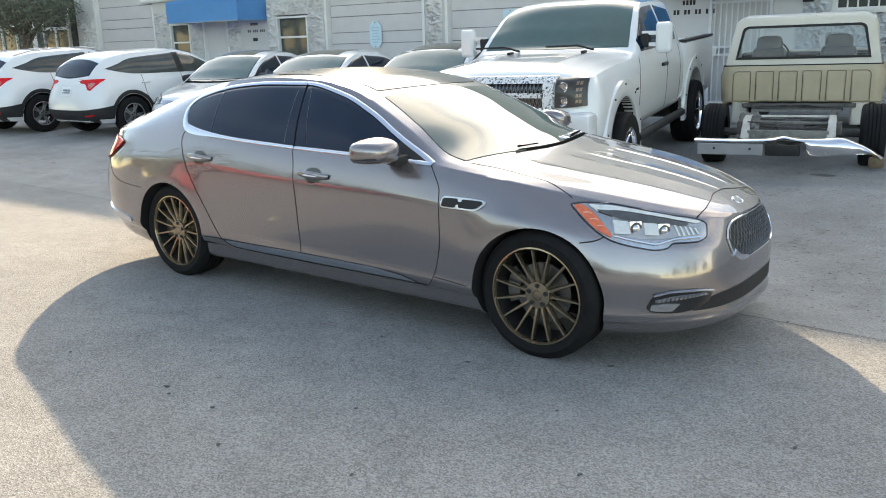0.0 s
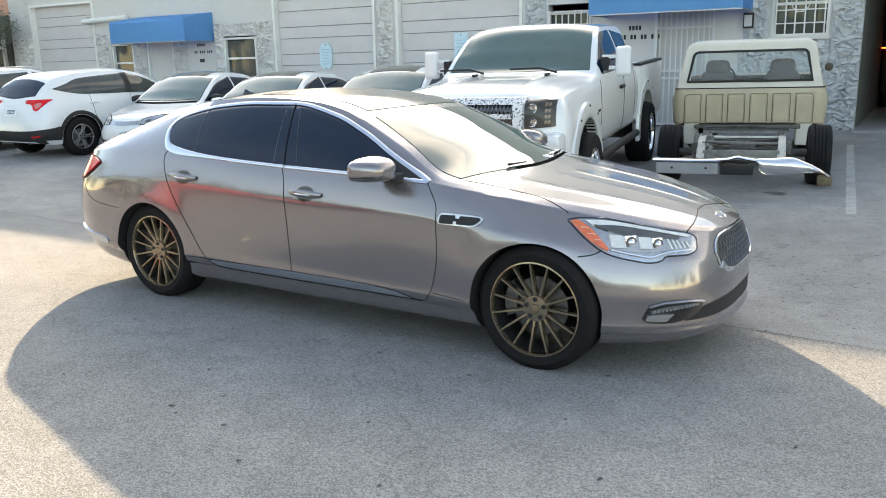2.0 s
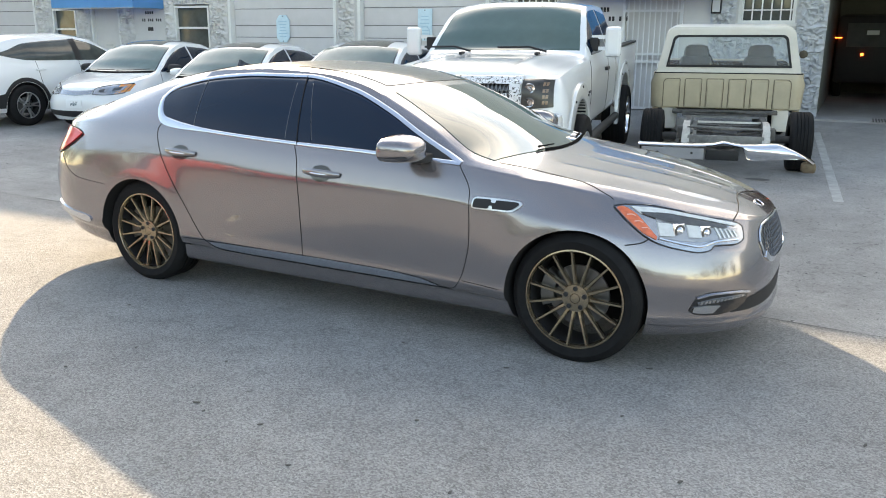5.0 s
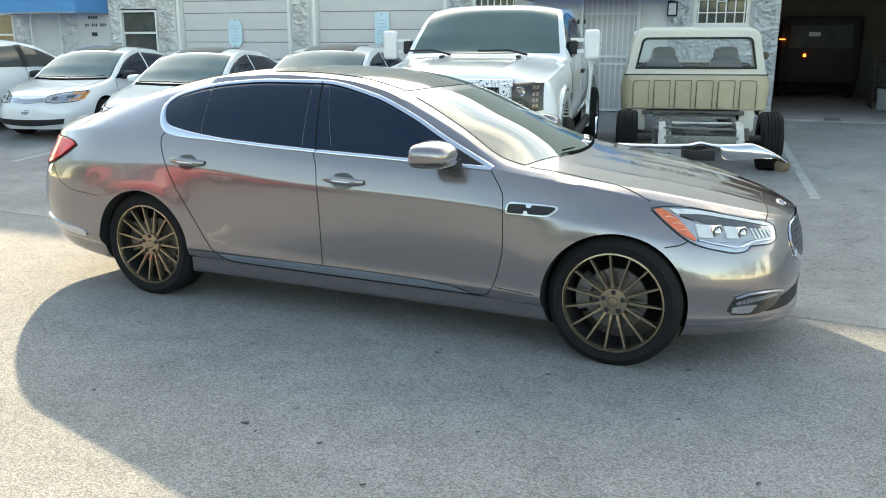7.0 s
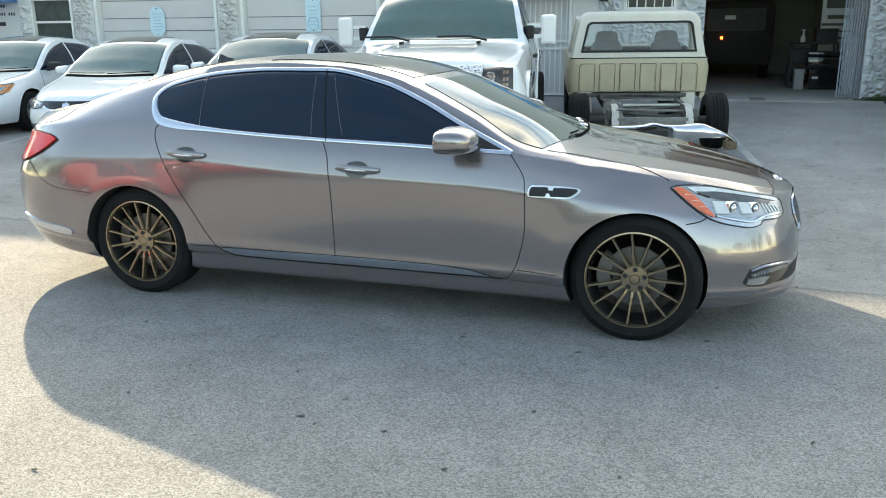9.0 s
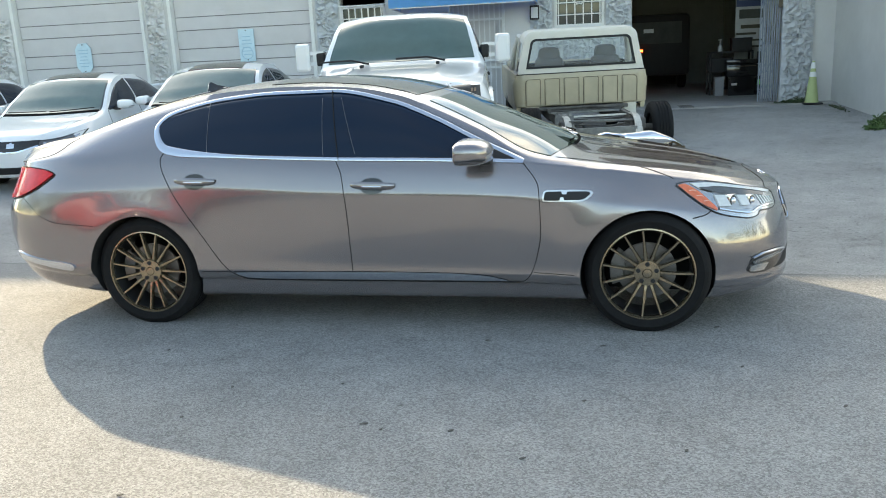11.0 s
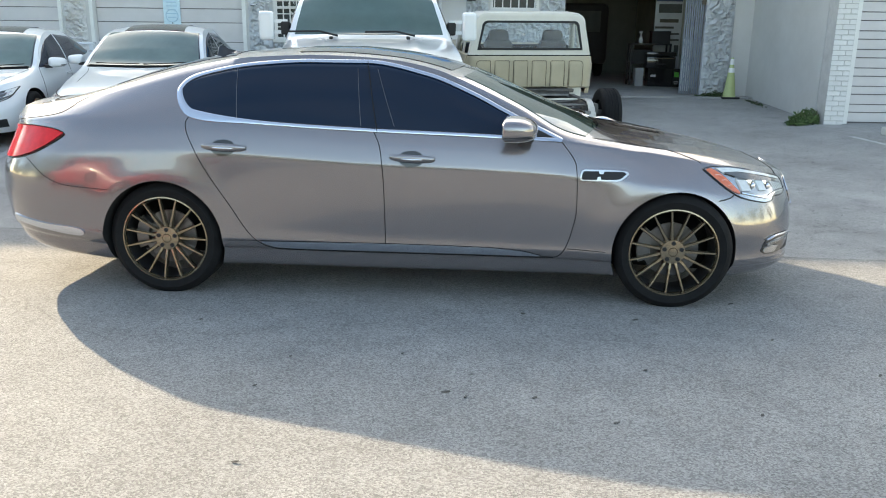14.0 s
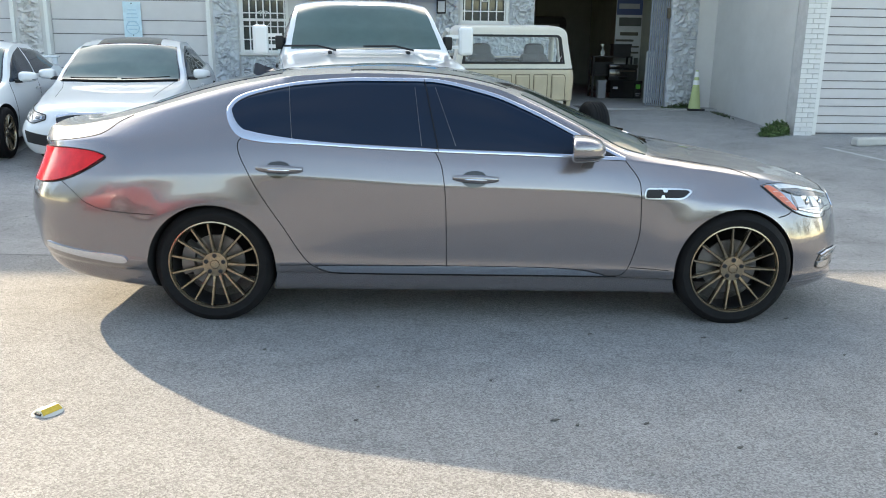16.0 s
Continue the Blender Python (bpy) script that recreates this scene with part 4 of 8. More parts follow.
def top_pane(shell, x0, x1, p1, off, bow=0.0, n=24, m=26, cut=None, p2=None):
    """A windscreen, rear window or sunroof over the top: x from x0 to x1, to the part p1 of the half width at x0 and p2 at x1; bow curves its ends."""
    grid = []
    for i in range(n):
        t = i / (n - 1)
        row = []
        for k in range(m):
            p = (p1 + ((p2 or p1) - p1) * t) * (2 * k / (m - 1) - 1)
            x = x0 + (x1 - x0) * t - bow * (1 - t) * p * p - (cut or 0) * t * p * p
            y, z = shell.over(x, p)
            row.append((x, float(y), float(z) + off))
        grid.append(row)
    return sheet(bmesh.new(), grid, 0.012, (0, 0, -1))


def wheel(parent, x, y, z, radius, width, rim, mats, spokes=5, twin=False, face=-1, offset=0.0, lugs=5, dark=DISC, spoke_w=0.03, label=""):
    """A wheel under a car: tyre, rim, each spoke, hub, nuts and brake disc. face: the side it shows, -1 to the right."""
    f = face
    hw = width / 2
    bm = bmesh.new()
    lathe(bm, [(rim * 0.93, -hw * 0.8), (rim * 0.9, 0), (rim * 0.93, hw * 0.7)], 40)
    hub = part("wheel", bm, BLACK, parent, label, smooth=60)
    hub.matrix_basis = pose(x, y, z, 0, 0, 0)
    bm = bmesh.new()
    prof = [(rim * 0.985, -hw * 0.86), (rim * 1.02, -hw * 0.97), (rim + (radius - rim) * 0.5, -hw * 1.04), (radius - 0.025, -hw * 0.97), (radius - 0.006, -hw * 0.82)]
    for k in range(-2, 3):
        g = hw * 0.3 * k
        prof += [(radius, g - hw * 0.11), (radius, g + hw * 0.11)] + ([(radius - 0.009, g + hw * 0.125), (radius - 0.009, g + hw * 0.175)] if k < 2 else [])
    prof += [(radius - 0.006, hw * 0.82), (radius - 0.025, hw * 0.97), (rim + (radius - rim) * 0.5, hw * 1.04), (rim * 1.02, hw * 0.97), (rim * 0.985, hw * 0.86)]
    lathe(bm, prof, 72)
    part("tyre", bm, RUBBER, hub, smooth=35)
    out = f * hw
    bm = bmesh.new()
    lathe(bm, [(rim * 0.935, out * 0.60), (rim * 0.945, out * 0.78), (rim * 0.955, out * 0.92), (rim * 0.97, out * 0.985), (rim, out * 0.97), (rim * 1.005, out * 0.86), (rim * 0.98, out * 0.6)], 64)
    part("rim", bm, mats[0], hub, smooth=50)
    face_y = out * 0.86 + f * offset
    one = None
    for i in range(spokes):
        turn = pose(0, 0, 0, 0, 360 * i / spokes, 0)
        if one is None:
            bm = bmesh.new()
            r0, r1 = rim * 0.16, rim * 0.945
            for s, w0, w1 in ((-1, 0.5, 0.5), (1, 0.5, 0.5)) if twin else ((0, 0.5, 0.5),):
                gap = rim * 0.13 * s
                ring = []
                for r, w, yy in ((r0, spoke_w * 1.35, 0.74), (rim * 0.4, spoke_w * 1.0, 0.86), (rim * 0.7, spoke_w * 0.8, 0.96), (r1, spoke_w * 0.75, 1.03)):
                    c = gap * (r / r1) ** 1.2
                    yo = face_y * yy
                    ring.append([bm.verts.new((r, yo, c - w * 0.28)), bm.verts.new((r, yo, c + w * 0.28)), bm.verts.new((r, yo - f * 0.012, c + w * 0.5)), bm.verts.new((r, yo - f * 0.035, c + w * 0.42)), bm.verts.new((r, yo - f * 0.035, c - w * 0.42)), bm.verts.new((r, yo - f * 0.012, c - w * 0.5))])
                for a, b in zip(ring, ring[1:]):
                    for k in range(6):
                        bm.faces.new((a[k], a[(k + 1) % 6], b[(k + 1) % 6], b[k]))
                bm.faces.new(ring[0])
                bm.faces.new(ring[-1])
            one = part("spoke", bm, mats[0], hub).data
            hub.children[-1].matrix_basis = turn
        else:
            part("spoke", one, None, hub).matrix_basis = turn
    bm = bmesh.new()
    c = face_y * 0.76
    lathe(bm, [(rim * 0.285, c - f * 0.05), (rim * 0.285, c + f * 0.002), (rim * 0.27, c + f * 0.012), (rim * 0.105, c + f * 0.015), (rim * 0.10, c + f * 0.012), (rim * 0.09, c + f * 0.016), (0.0, c + f * 0.018)], 36)
    part("hub_cap", bm, mats[0], hub, smooth=40)
    for i in range(lugs):
        a = 2 * math.pi * (i + 0.25) / lugs
        bm = bmesh.new()
        lathe(bm, [(0.0, c + f * 0.019), (0.0125, c + f * 0.0185), (0.0145, c + f * 0.010)], 10, "y", (rim * 0.20 * math.cos(a), 0, rim * 0.20 * math.sin(a)))
        part("lug_nut", bm, BLACK, hub)
    bm = bmesh.new()
    lathe(bm, [(0.05, out * 0.1), (rim * 0.62, out * 0.1), (rim * 0.62, out * 0.22), (0.05, out * 0.22)], 40)
    part("brake_disc", bm, dark, hub, smooth=30)
    bm = bmesh.new()
    lathe(bm, [(rim * 0.45, out * 0.0), (rim * 0.78, out * 0.0), (rim * 0.78, out * 0.4), (rim * 0.5, out * 0.42), (rim * 0.45, out * 0.0)], 10, "y", (0, 0, 0), 140, 62)
    part("brake_caliper", bm, DISC, hub, smooth=30)
    return hub


def mirror_pod(parent, shell, x, y, z, size, mat, s, arm=0.1, label="painted door mirror"):
    """A rounded door mirror on its foot; s: the side."""
    lx, ly, lz = size
    bm = bmesh.new()
    m = 28
    rows = []
    for t, g in ((-0.5, 0.0), (-0.5, 0.80), (-0.48, 0.93), (-0.42, 0.99), (-0.3, 1.0), (-0.1, 0.985), (0.1, 0.93), (0.26, 0.83), (0.38, 0.68), (0.46, 0.48), (0.495, 0.26), (0.5, 0.0)):
        row = []
        for k in range(m):
            b = 2 * math.pi * k / m
            cy, cz = math.cos(b), math.sin(b)
            e = 2 / 3.6
            yy, zz = math.copysign(abs(cy) ** e, cy), math.copysign(abs(cz) ** e, cz)
            back = 0.08 * lx * yy * g
            row.append((x + lx * t - back, s * (y - 0.10 * ly * max(0, t) + ly / 2 * g * yy), z - 0.10 * lz * max(0, t) + lz / 2 * g * zz * (1 - 0.14 * yy)))
        row.append(row[0])
        rows.append(row)
    sheet(bm, rows)
    bmesh.ops.remove_doubles(bm, verts=bm.verts, dist=0.0005)
    pod = part("door_mirror", bm, mat, parent, label, smooth=60)
    bm = bmesh.new()
    rows = [[(x - lx * (0.50 + 0.06 * k), s * (y + ly * 0.36 * k), z + lz * h * 0.30 * (1 - 0.12 * k)) for k in (-1, 1)] for h in (-1, 1)]
    sheet(bm, rows, 0.003, (1, 0, 0))
    part("mirror_glass", bm, CHROME, pod)
    bm = bmesh.new()
    tube(bm, [(x + lx * 0.30 - 0.02 * k, s * (y - ly * 0.1 + ly * 0.14 * k - 0.0), z - lz * 0.30 - 0.002 * k) for k in (0, 1)], 0.012, 8)
    foot_y = sorted((s * (y - ly / 2 - arm), s * (y - ly * 0.22)))
    box(bm, x + 0.0, x + lx * 0.42, foot_y[0], foot_y[1], z - lz * 0.56, z - lz * 0.22, bevel=0.014)
    part("mirror_foot", bm, BLACK, pod, smooth=40)
    bm = bmesh.new()
    tube(bm, [(x + lx * t, s * (y + ly * (0.47 - 0.9 * max(0.0, t) ** 2) - 0.10 * ly * max(0, t)), z - lz * 0.22) for t in np.linspace(-0.5, 0.35, 10)], 0.004, 6)
    part("mirror_seam", bm, BLACK, pod, smooth=40)
    return pod

# ---- the grey sedan ----
SEDAN = dict(
    top=[(-2.69, 1.06), (-2.63, 1.108), (-2.46, 1.122), (-2.04, 1.225), (-1.65, 1.35), (-1.27, 1.43), (-0.89, 1.468), (-0.5, 1.478), (-0.13, 1.45), (0.26, 1.365), (0.65, 1.21), (0.97, 1.075), (1.2, 0.985), (1.45, 0.94), (1.75, 0.895), (2.05, 0.835), (2.25, 0.775), (2.33, 0.735)],
    edge=[(-2.69, 1.015), (-2.4, 1.038), (-2.1, 1.055), (-1.7, 1.08), (-1.45, 1.093), (-1.3, 1.095), (-0.3, 1.03), (0.5, 1.0), (0.85, 0.98), (1.05, 0.955), (1.3, 0.925), (1.7, 0.858), (2.1, 0.777), (2.33, 0.725)],
    edge_y=[(-2.69, 0.69), (-2.4, 0.785), (-2.1, 0.815), (-1.5, 0.838), (-0.5, 0.87), (0.5, 0.875), (1.0, 0.85), (1.6, 0.80), (2.1, 0.74), (2.33, 0.70)],
    rail=[(-2.69, 1.055), (-2.6, 1.085), (-2.4, 1.108), (-2.1, 1.162), (-1.8, 1.247), (-1.4, 1.354), (-1.0, 1.422), (-0.6, 1.438), (-0.2, 1.42), (0.1, 1.365), (0.35, 1.265), (0.6, 1.15), (0.88, 1.005), (1.2, 0.96), (1.7, 0.888), (2.1, 0.80), (2.33, 0.735)],
    rail_y=[(-2.69, 0.56), (-2.4, 0.62), (-2.1, 0.655), (-1.8, 0.64), (-1.4, 0.62), (-1.0, 0.61), (-0.5, 0.61), (0.0, 0.635), (0.3, 0.68), (0.6, 0.745), (0.9, 0.80), (1.2, 0.765), (1.7, 0.70), (2.33, 0.60)],
    side=[(0, 0.815), (0.018, 0.846), (0.047, 0.865), (0.094, 0.879), (0.135, 0.889), (0.145, 0.899), (0.155, 0.911), (0.188, 0.924), (0.214, 0.9315), (0.241, 0.9295), (0.282, 0.9284), (0.318, 0.9292), (0.376, 0.9308), (0.447, 0.9332), (0.518, 0.9354), (0.588, 0.9372), (0.659, 0.9382), (0.729, 0.9385), (0.771, 0.937), (0.80, 0.932), (0.859, 0.919), (0.918, 0.903), (1, 0.872)],
    nose=[(0, 2.27), (0.03, 2.32), (0.07, 2.365), (0.11, 2.388), (0.14, 2.392), (0.165, 2.389), (0.19, 2.381), (0.3, 2.381), (0.5, 2.39), (0.75, 2.374), (1, 2.33)],
    tail=[(0, -2.65), (0.08, -2.69), (0.2, -2.715), (0.45, -2.74), (0.6, -2.735), (0.8, -2.675), (0.92, -2.655), (1, -2.68)],
    under=[(-2.65, 0.28), (-2.3, 0.23), (-1.9, 0.195), (-1.0, 0.18), (1.3, 0.175), (1.8, 0.158), (2.2, 0.155), (2.43, 0.17)],
    levels=(0, 0.018, 0.035, 0.047, 0.07, 0.094, 0.115, 0.13, 0.137, 0.145, 0.155, 0.17, 0.188, 0.2, 0.208, 0.214, 0.22, 0.23, 0.241, 0.26, 0.282, 0.3, 0.318, 0.345, 0.376, 0.41, 0.447, 0.48, 0.518, 0.55, 0.588, 0.625, 0.659, 0.7, 0.729, 0.75, 0.76, 0.771, 0.782, 0.80, 0.83, 0.859, 0.89, 0.918, 0.945, 0.97, 0.987, 1.0),
    arches=((1.5225, 0.34, 0.38, 0.014, 0.11), (-1.5225, 0.34, 0.38, 0.014, 0.11)),
    round_f=(1.05, 2.2, 2.8), round_r=(0.80, 2.4, 3.7), swell=0.02, crown=2.2, ridge_fall=4.0, ridges=((0.57, 0.0065, 0.032, 1.15, 2.25), (0.13, 0.0028, 0.028, 1.15, 2.25)))


def sedan_lamps(car, sh):
    lo = [(0.62, 0.826), (0.665, 0.761), (0.725, 0.70), (0.78, 0.667), (0.894, 0.636), (0.985, 0.622), (1.04, 0.628), (1.075, 0.648), (1.20, 0.645), (1.262, 0.664)]
    hi = [(0.62, 0.829), (0.68, 0.836), (0.749, 0.835), (0.906, 0.811), (1.067, 0.775), (1.235, 0.742), (1.275, 0.715)]
    ring = lo + hi[::-1]
    for axis, s in (("D", -1), ("E", 1)):
        lamp = part("headlight", decal(sh, lo, hi, axis, 0.004, 44, 8), LAMP_CHROME, car, "clear headlight with two projectors and amber corner", smooth=40)
        part("surround", strip(sh, ring, 0.008, axis, 0.006, 120), GLOSS_BLACK, lamp)
        part("corner_lens", decal(sh, [(0.632, 0.818), (0.675, 0.758), (0.73, 0.706), (0.775, 0.682)], [(0.632, 0.822), (0.66, 0.828), (0.70, 0.806), (0.782, 0.694)], axis, 0.0075, 18, 5), AMBER, lamp, "amber corner lens", smooth=40)
        for k in range(3):
            a, z = 0.667 + 0.026 * k, 0.792 - 0.029 * k
            part("lens_stripe", strip(sh, [(a, z), (a + 0.024, z + 0.001), (a + 0.04, z - 0.006)], (0.007, 0.006, 0.005)[k], axis, 0.009, 8), PEACH, lamp)
        part("back_wall", decal(sh, [(0.80, 0.69), (0.9, 0.675), (1.0, 0.668), (1.09, 0.672), (1.22, 0.668)], [(0.80, 0.775), (0.9, 0.772), (1.0, 0.752), (1.1, 0.735), (1.235, 0.712)], axis, 0.006, 26, 4), LAMP_GREY, lamp, smooth=40)
        part("lower_bezel", strip(sh, [(0.79, 0.688), (0.9, 0.662), (0.99, 0.648), (1.05, 0.66), (1.10, 0.666), (1.22, 0.666)], 0.012, axis, 0.011, 30), CHROME, lamp, smooth=40)
        part("brow", decal(sh, [(0.735, 0.795), (0.8, 0.80), (1.0, 0.771), (1.22, 0.724)], [(0.70, 0.826), (0.79, 0.822), (1.0, 0.786), (1.245, 0.732)], axis, 0.0085, 24, 3), LAMP_CLEAR, lamp, smooth=40)
        # the shade under the brow is laid on as a dark wedge
        part("brow_shadow", decal(sh, [(0.738, 0.797), (0.80, 0.774), (0.86, 0.756), (1.0, 0.738), (1.16, 0.718)], [(0.735, 0.803), (0.82, 0.797), (0.9, 0.786), (1.0, 0.766), (1.17, 0.729)], axis, 0.0105, 26, 3), LAMP_DARK, lamp, smooth=40)
        for a0, a1, z0, z1 in ((0.795, 0.868, 0.694, 0.752), (0.938, 1.005, 0.684, 0.738)):
            part("reflector", decal(sh, [(a0, z0 + 0.004), (a1, z0)], [(a0 + 0.004, z1 + 0.004), (a1, z1 - 0.003)], axis, 0.012, 6, 5), LAMP_CLEAR, lamp, smooth=40)
        for a, z, r in ((0.898, 0.722, 0.034), (1.036, 0.708, 0.032)):
            c = sh.cast(a, z, axis, 0.0)
            n = Vector((0.8, s * 0.6, 0.05)).normalized()
            m = Matrix.Translation(c) @ n.to_track_quat("Z", "Y").to_matrix().to_4x4()
            bm = bmesh.new()
            box(bm, -r * 1.0, r * 1.0, -r * 1.05, r * 1.05, -0.05, 0.012, bevel=0.006)
            bmesh.ops.transform(bm, matrix=m, verts=bm.verts)
            part("projector_housing", bm, CHROME, lamp, smooth=30)
            bm = bmesh.new()
            lathe(bm, [(r * 0.92, 0.0125), (r * 0.90, 0.016), (r * 0.66, 0.016), (r * 0.60, 0.0125)], 22, "z")
            bmesh.ops.transform(bm, matrix=m, verts=bm.verts)
            part("bezel_ring", bm, LAMP_DARK, lamp, smooth=40)
            bm = bmesh.new()
            lathe(bm, [(r * 0.64, 0.0125), (r * 0.56, 0.020), (r * 0.34, 0.026), (0.0, 0.029)], 22, "z")
            bmesh.ops.transform(bm, matrix=m, verts=bm.verts)
            part("projector_lens", bm, CHROME, lamp, smooth=60)
        for k in range(5):
            a = 1.105 + 0.026 * k
            part("light_rib", decal(sh, [(a, 0.676), (a + 0.010, 0.677)], [(a - 0.014, 0.725 - 0.005 * k), (a - 0.004, 0.725 - 0.005 * k)], axis, 0.010, 3, 4), LAMP_CLEAR, lamp, smooth=40)
        fog = part("fog_recess", decal(sh, [(0.935, 0.33), (0.965, 0.312), (1.08, 0.303), (1.2, 0.318), (1.27, 0.35)], [(0.935, 0.34), (0.968, 0.396), (1.078, 0.418), (1.2, 0.412), (1.285, 0.398)], axis, 0.003, 26, 6), GLOSS_BLACK, car, smooth=40)
        part("chrome_bar", strip(sh, [(0.965, 0.40), (1.06, 0.418), (1.18, 0.416), (1.285, 0.402)], 0.012, axis, 0.012, 30), SATIN, fog, smooth=40)
        part("light_strip", strip(sh, [(0.975, 0.366), (1.08, 0.384), (1.26, 0.388)], 0.022, axis, 0.006, 24), LAMP_DARK, fog)
        for k in range(12):
            a = 0.985 + 0.022 * k
            part("day_light", decal(sh, [(a, 0.364 + 0.0019 * k), (a + 0.013, 0.3645 + 0.0019 * k)], [(a + 0.004, 0.381 + 0.0011 * k), (a + 0.017, 0.3815 + 0.0011 * k)], axis, 0.008, 4, 2), LAMP_CHROME, fog)
        part("fog_lamp", decal(sh, [(0.95, 0.325), (0.99, 0.318), (1.06, 0.316)], [(0.955, 0.352), (1.02, 0.356), (1.10, 0.352)], axis, 0.009, 14, 4), LAMP_CHROME, fog, smooth=40)
    for side in "RL":
        tail = part("tail_lamp", decal(sh, [(-2.63, 0.80), (-2.56, 0.80), (-2.46, 0.813), (-2.34, 0.845), (-2.225, 0.895), (-2.118, 0.962)], [(-2.63, 0.972), (-2.56, 0.985), (-2.46, 0.992), (-2.34, 0.996), (-2.2, 0.988), (-2.115, 0.968)], side, 0.012, 40, 8), RED_LENS, car, "bright red wraparound tail lamp", smooth=50)
        part("lamp_edge", strip(sh, [(-2.56, 0.796), (-2.46, 0.807), (-2.34, 0.838), (-2.225, 0.888), (-2.11, 0.966), (-2.2, 0.994), (-2.34, 1.002), (-2.46, 0.998), (-2.56, 0.991)], 0.005, side, 0.004, 60), GAP, tail)
        part("bumper_trim", decal(sh, [(-2.52, 0.425), (-2.26, 0.392), (-2.03, 0.365), (-2.005, 0.378)], [(-2.52, 0.455), (-2.26, 0.427), (-2.02, 0.402), (-2.005, 0.388)], side, 0.008, 30, 3), SATIN, car, "chrome strip on the rear bumper", smooth=40)


def sedan_front(car, sh):
    """Grille, lower intake, badge plate and bonnet joints."""
    half_lo = [(0.0, 0.52), (0.18, 0.52), (0.29, 0.532), (0.34, 0.572), (0.35, 0.63)]
    half_hi = [(0.0, 0.722), (0.15, 0.72), (0.26, 0.708), (0.315, 0.68), (0.35, 0.635)]
    lo, hi = mirror_line(half_lo), mirror_line(half_hi)
    grille = part("grille", decal(sh, lo, hi, "F", 0.003, 50, 10), GLOSS_BLACK, car, "black mesh grille in a chrome frame", smooth=40)
    part("grille_frame", strip(sh, lo + hi[-2:0:-1] + lo[:1], 0.010, "F", 0.007, 140), CHROME, grille, smooth=40)
    for k in (-1, 1):
        part("frame_corner", decal(sh, [(k * 0.2, 0.512), (k * 0.28, 0.517), (k * 0.335, 0.55)], [(k * 0.2, 0.53), (k * 0.27, 0.545), (k * 0.315, 0.58)], "F", 0.009, 12, 3), CHROME, grille, smooth=40)

    def inside(y, z):
        y = abs(y)
        return y < 0.335 and curve_through(half_lo, y) + 0.008 < z < curve_through(half_hi, y) - 0.006

    for slope in (-1, 1):
        for k in range(-26, 27):
            pts = [(k * 0.033 + 0.62 * slope * (z - 0.63), z) for z in np.linspace(0.52, 0.745, 26)]
            run = [p for p in pts if inside(*p)]
            if len(run) > 2:
                part("mesh_bar", strip(sh, run, 0.0048, "F", 0.0055, len(run), smooth_line=False), MESH_DARK, grille)
    part("lower_intake", decal(sh, mirror_line([(0.0, 0.302), (0.3, 0.302), (0.46, 0.302), (0.58, 0.306)]), mirror_line([(0.0, 0.388), (0.3, 0.383), (0.46, 0.37), (0.58, 0.34)]), "F", 0.003, 40, 6), BLACK, car, "black lower air intake", smooth=40)
    for s in (-1, 1):
        part("bonnet_gap", strip(sh, [(1.02, s * 0.745), (1.23, s * 0.705), (1.457, s * 0.715), (1.66, s * 0.77)], 0.0045, "T", 0.002, 50), GAP, car)
        part("bonnet_gap", strip(sh, [(2.195, s * 0.47), (2.20, s * 0.38), (2.18, s * 0.22), (2.15, s * 0.08), (2.145, 0.0)], 0.005, "T", 0.002, 40), GAP, car)
    bm = bmesh.new()
    lathe(bm, [(0.05, 0.0), (0.052, 0.006), (0.046, 0.01), (0.042, 0.006), (0.0, 0.005)], 28, "z")
    c = sh.cast(2.255, 0.0, "T", -0.002)
    bmesh.ops.transform(bm, matrix=Matrix.Translation(c) @ pose(0, 0, 0, 0, 30, 0) @ Matrix.Diagonal((0.6, 0.95, 0.7, 1)), verts=bm.verts)
    part("badge", bm, CHROME, car, "plain oval chrome badge", smooth=30)
    rows = []
    for t in (0.0, 0.4, 0.8, 1.0):
        row = []
        for y in np.linspace(-0.28, 0.62, 24):
            c = sh.cast(1.134 - 0.014 * t - 0.155 * (y / 0.75) ** 2, y, "T", 0.006)
            row.append(tuple(c))
        rows.append(row)
    bm = bmesh.new()
    sheet(bm, rows, 0.012, (0, 0, -1))
    part("cowl", bm, MATT_BLACK, car, smooth=60)
    # chrome and black louvres added for the glints at the windscreen's foot
    for i in range(13):
        y = 0.20 + 0.028 * i
        c = sh.cast(1.10 - 0.155 * (y / 0.75) ** 2, y, "T", 0.006)
        bm = bmesh.new()
        box(bm, -0.035, 0.02, -0.008, 0.008, -0.006, 0.002, bevel=0.003, m=Matrix.Translation(c) @ pose(0, 0, 0, (28, -22, 8)[i % 3], 12, (12, -20, 30, 4)[i % 4]))
        part("cowl_louvre", bm, (CHROME, GLOSS_BLACK)[i % 2], car, smooth=40)
    for y0, y1 in ((-0.34, -0.24), (0.30, 0.46)):
        bm = bmesh.new()
        pts = [sh.cast(1.11 - 0.155 * (y / 0.75) ** 2, y, "T", 0.015) for y in np.linspace(y0, y1, 10)]
        tube(bm, pts, [0.006, 0.008, 0.006] + [0.004] * 7, 8)
        arm = part("wiper", bm, MATT_BLACK, car, smooth=60)
        bm = bmesh.new()
        tube(bm, [sh.cast(1.102 - 0.155 * (y / 0.75) ** 2, y, "T", 0.012) for y in np.linspace(y0 + 0.03, y1 + 0.10, 12)], 0.004, 6)
        part("blade", bm, MATT_BLACK, arm, smooth=60)


def mirror_line(half):
    return [(-a, b) for a, b in half[:0:-1]] + list(half)


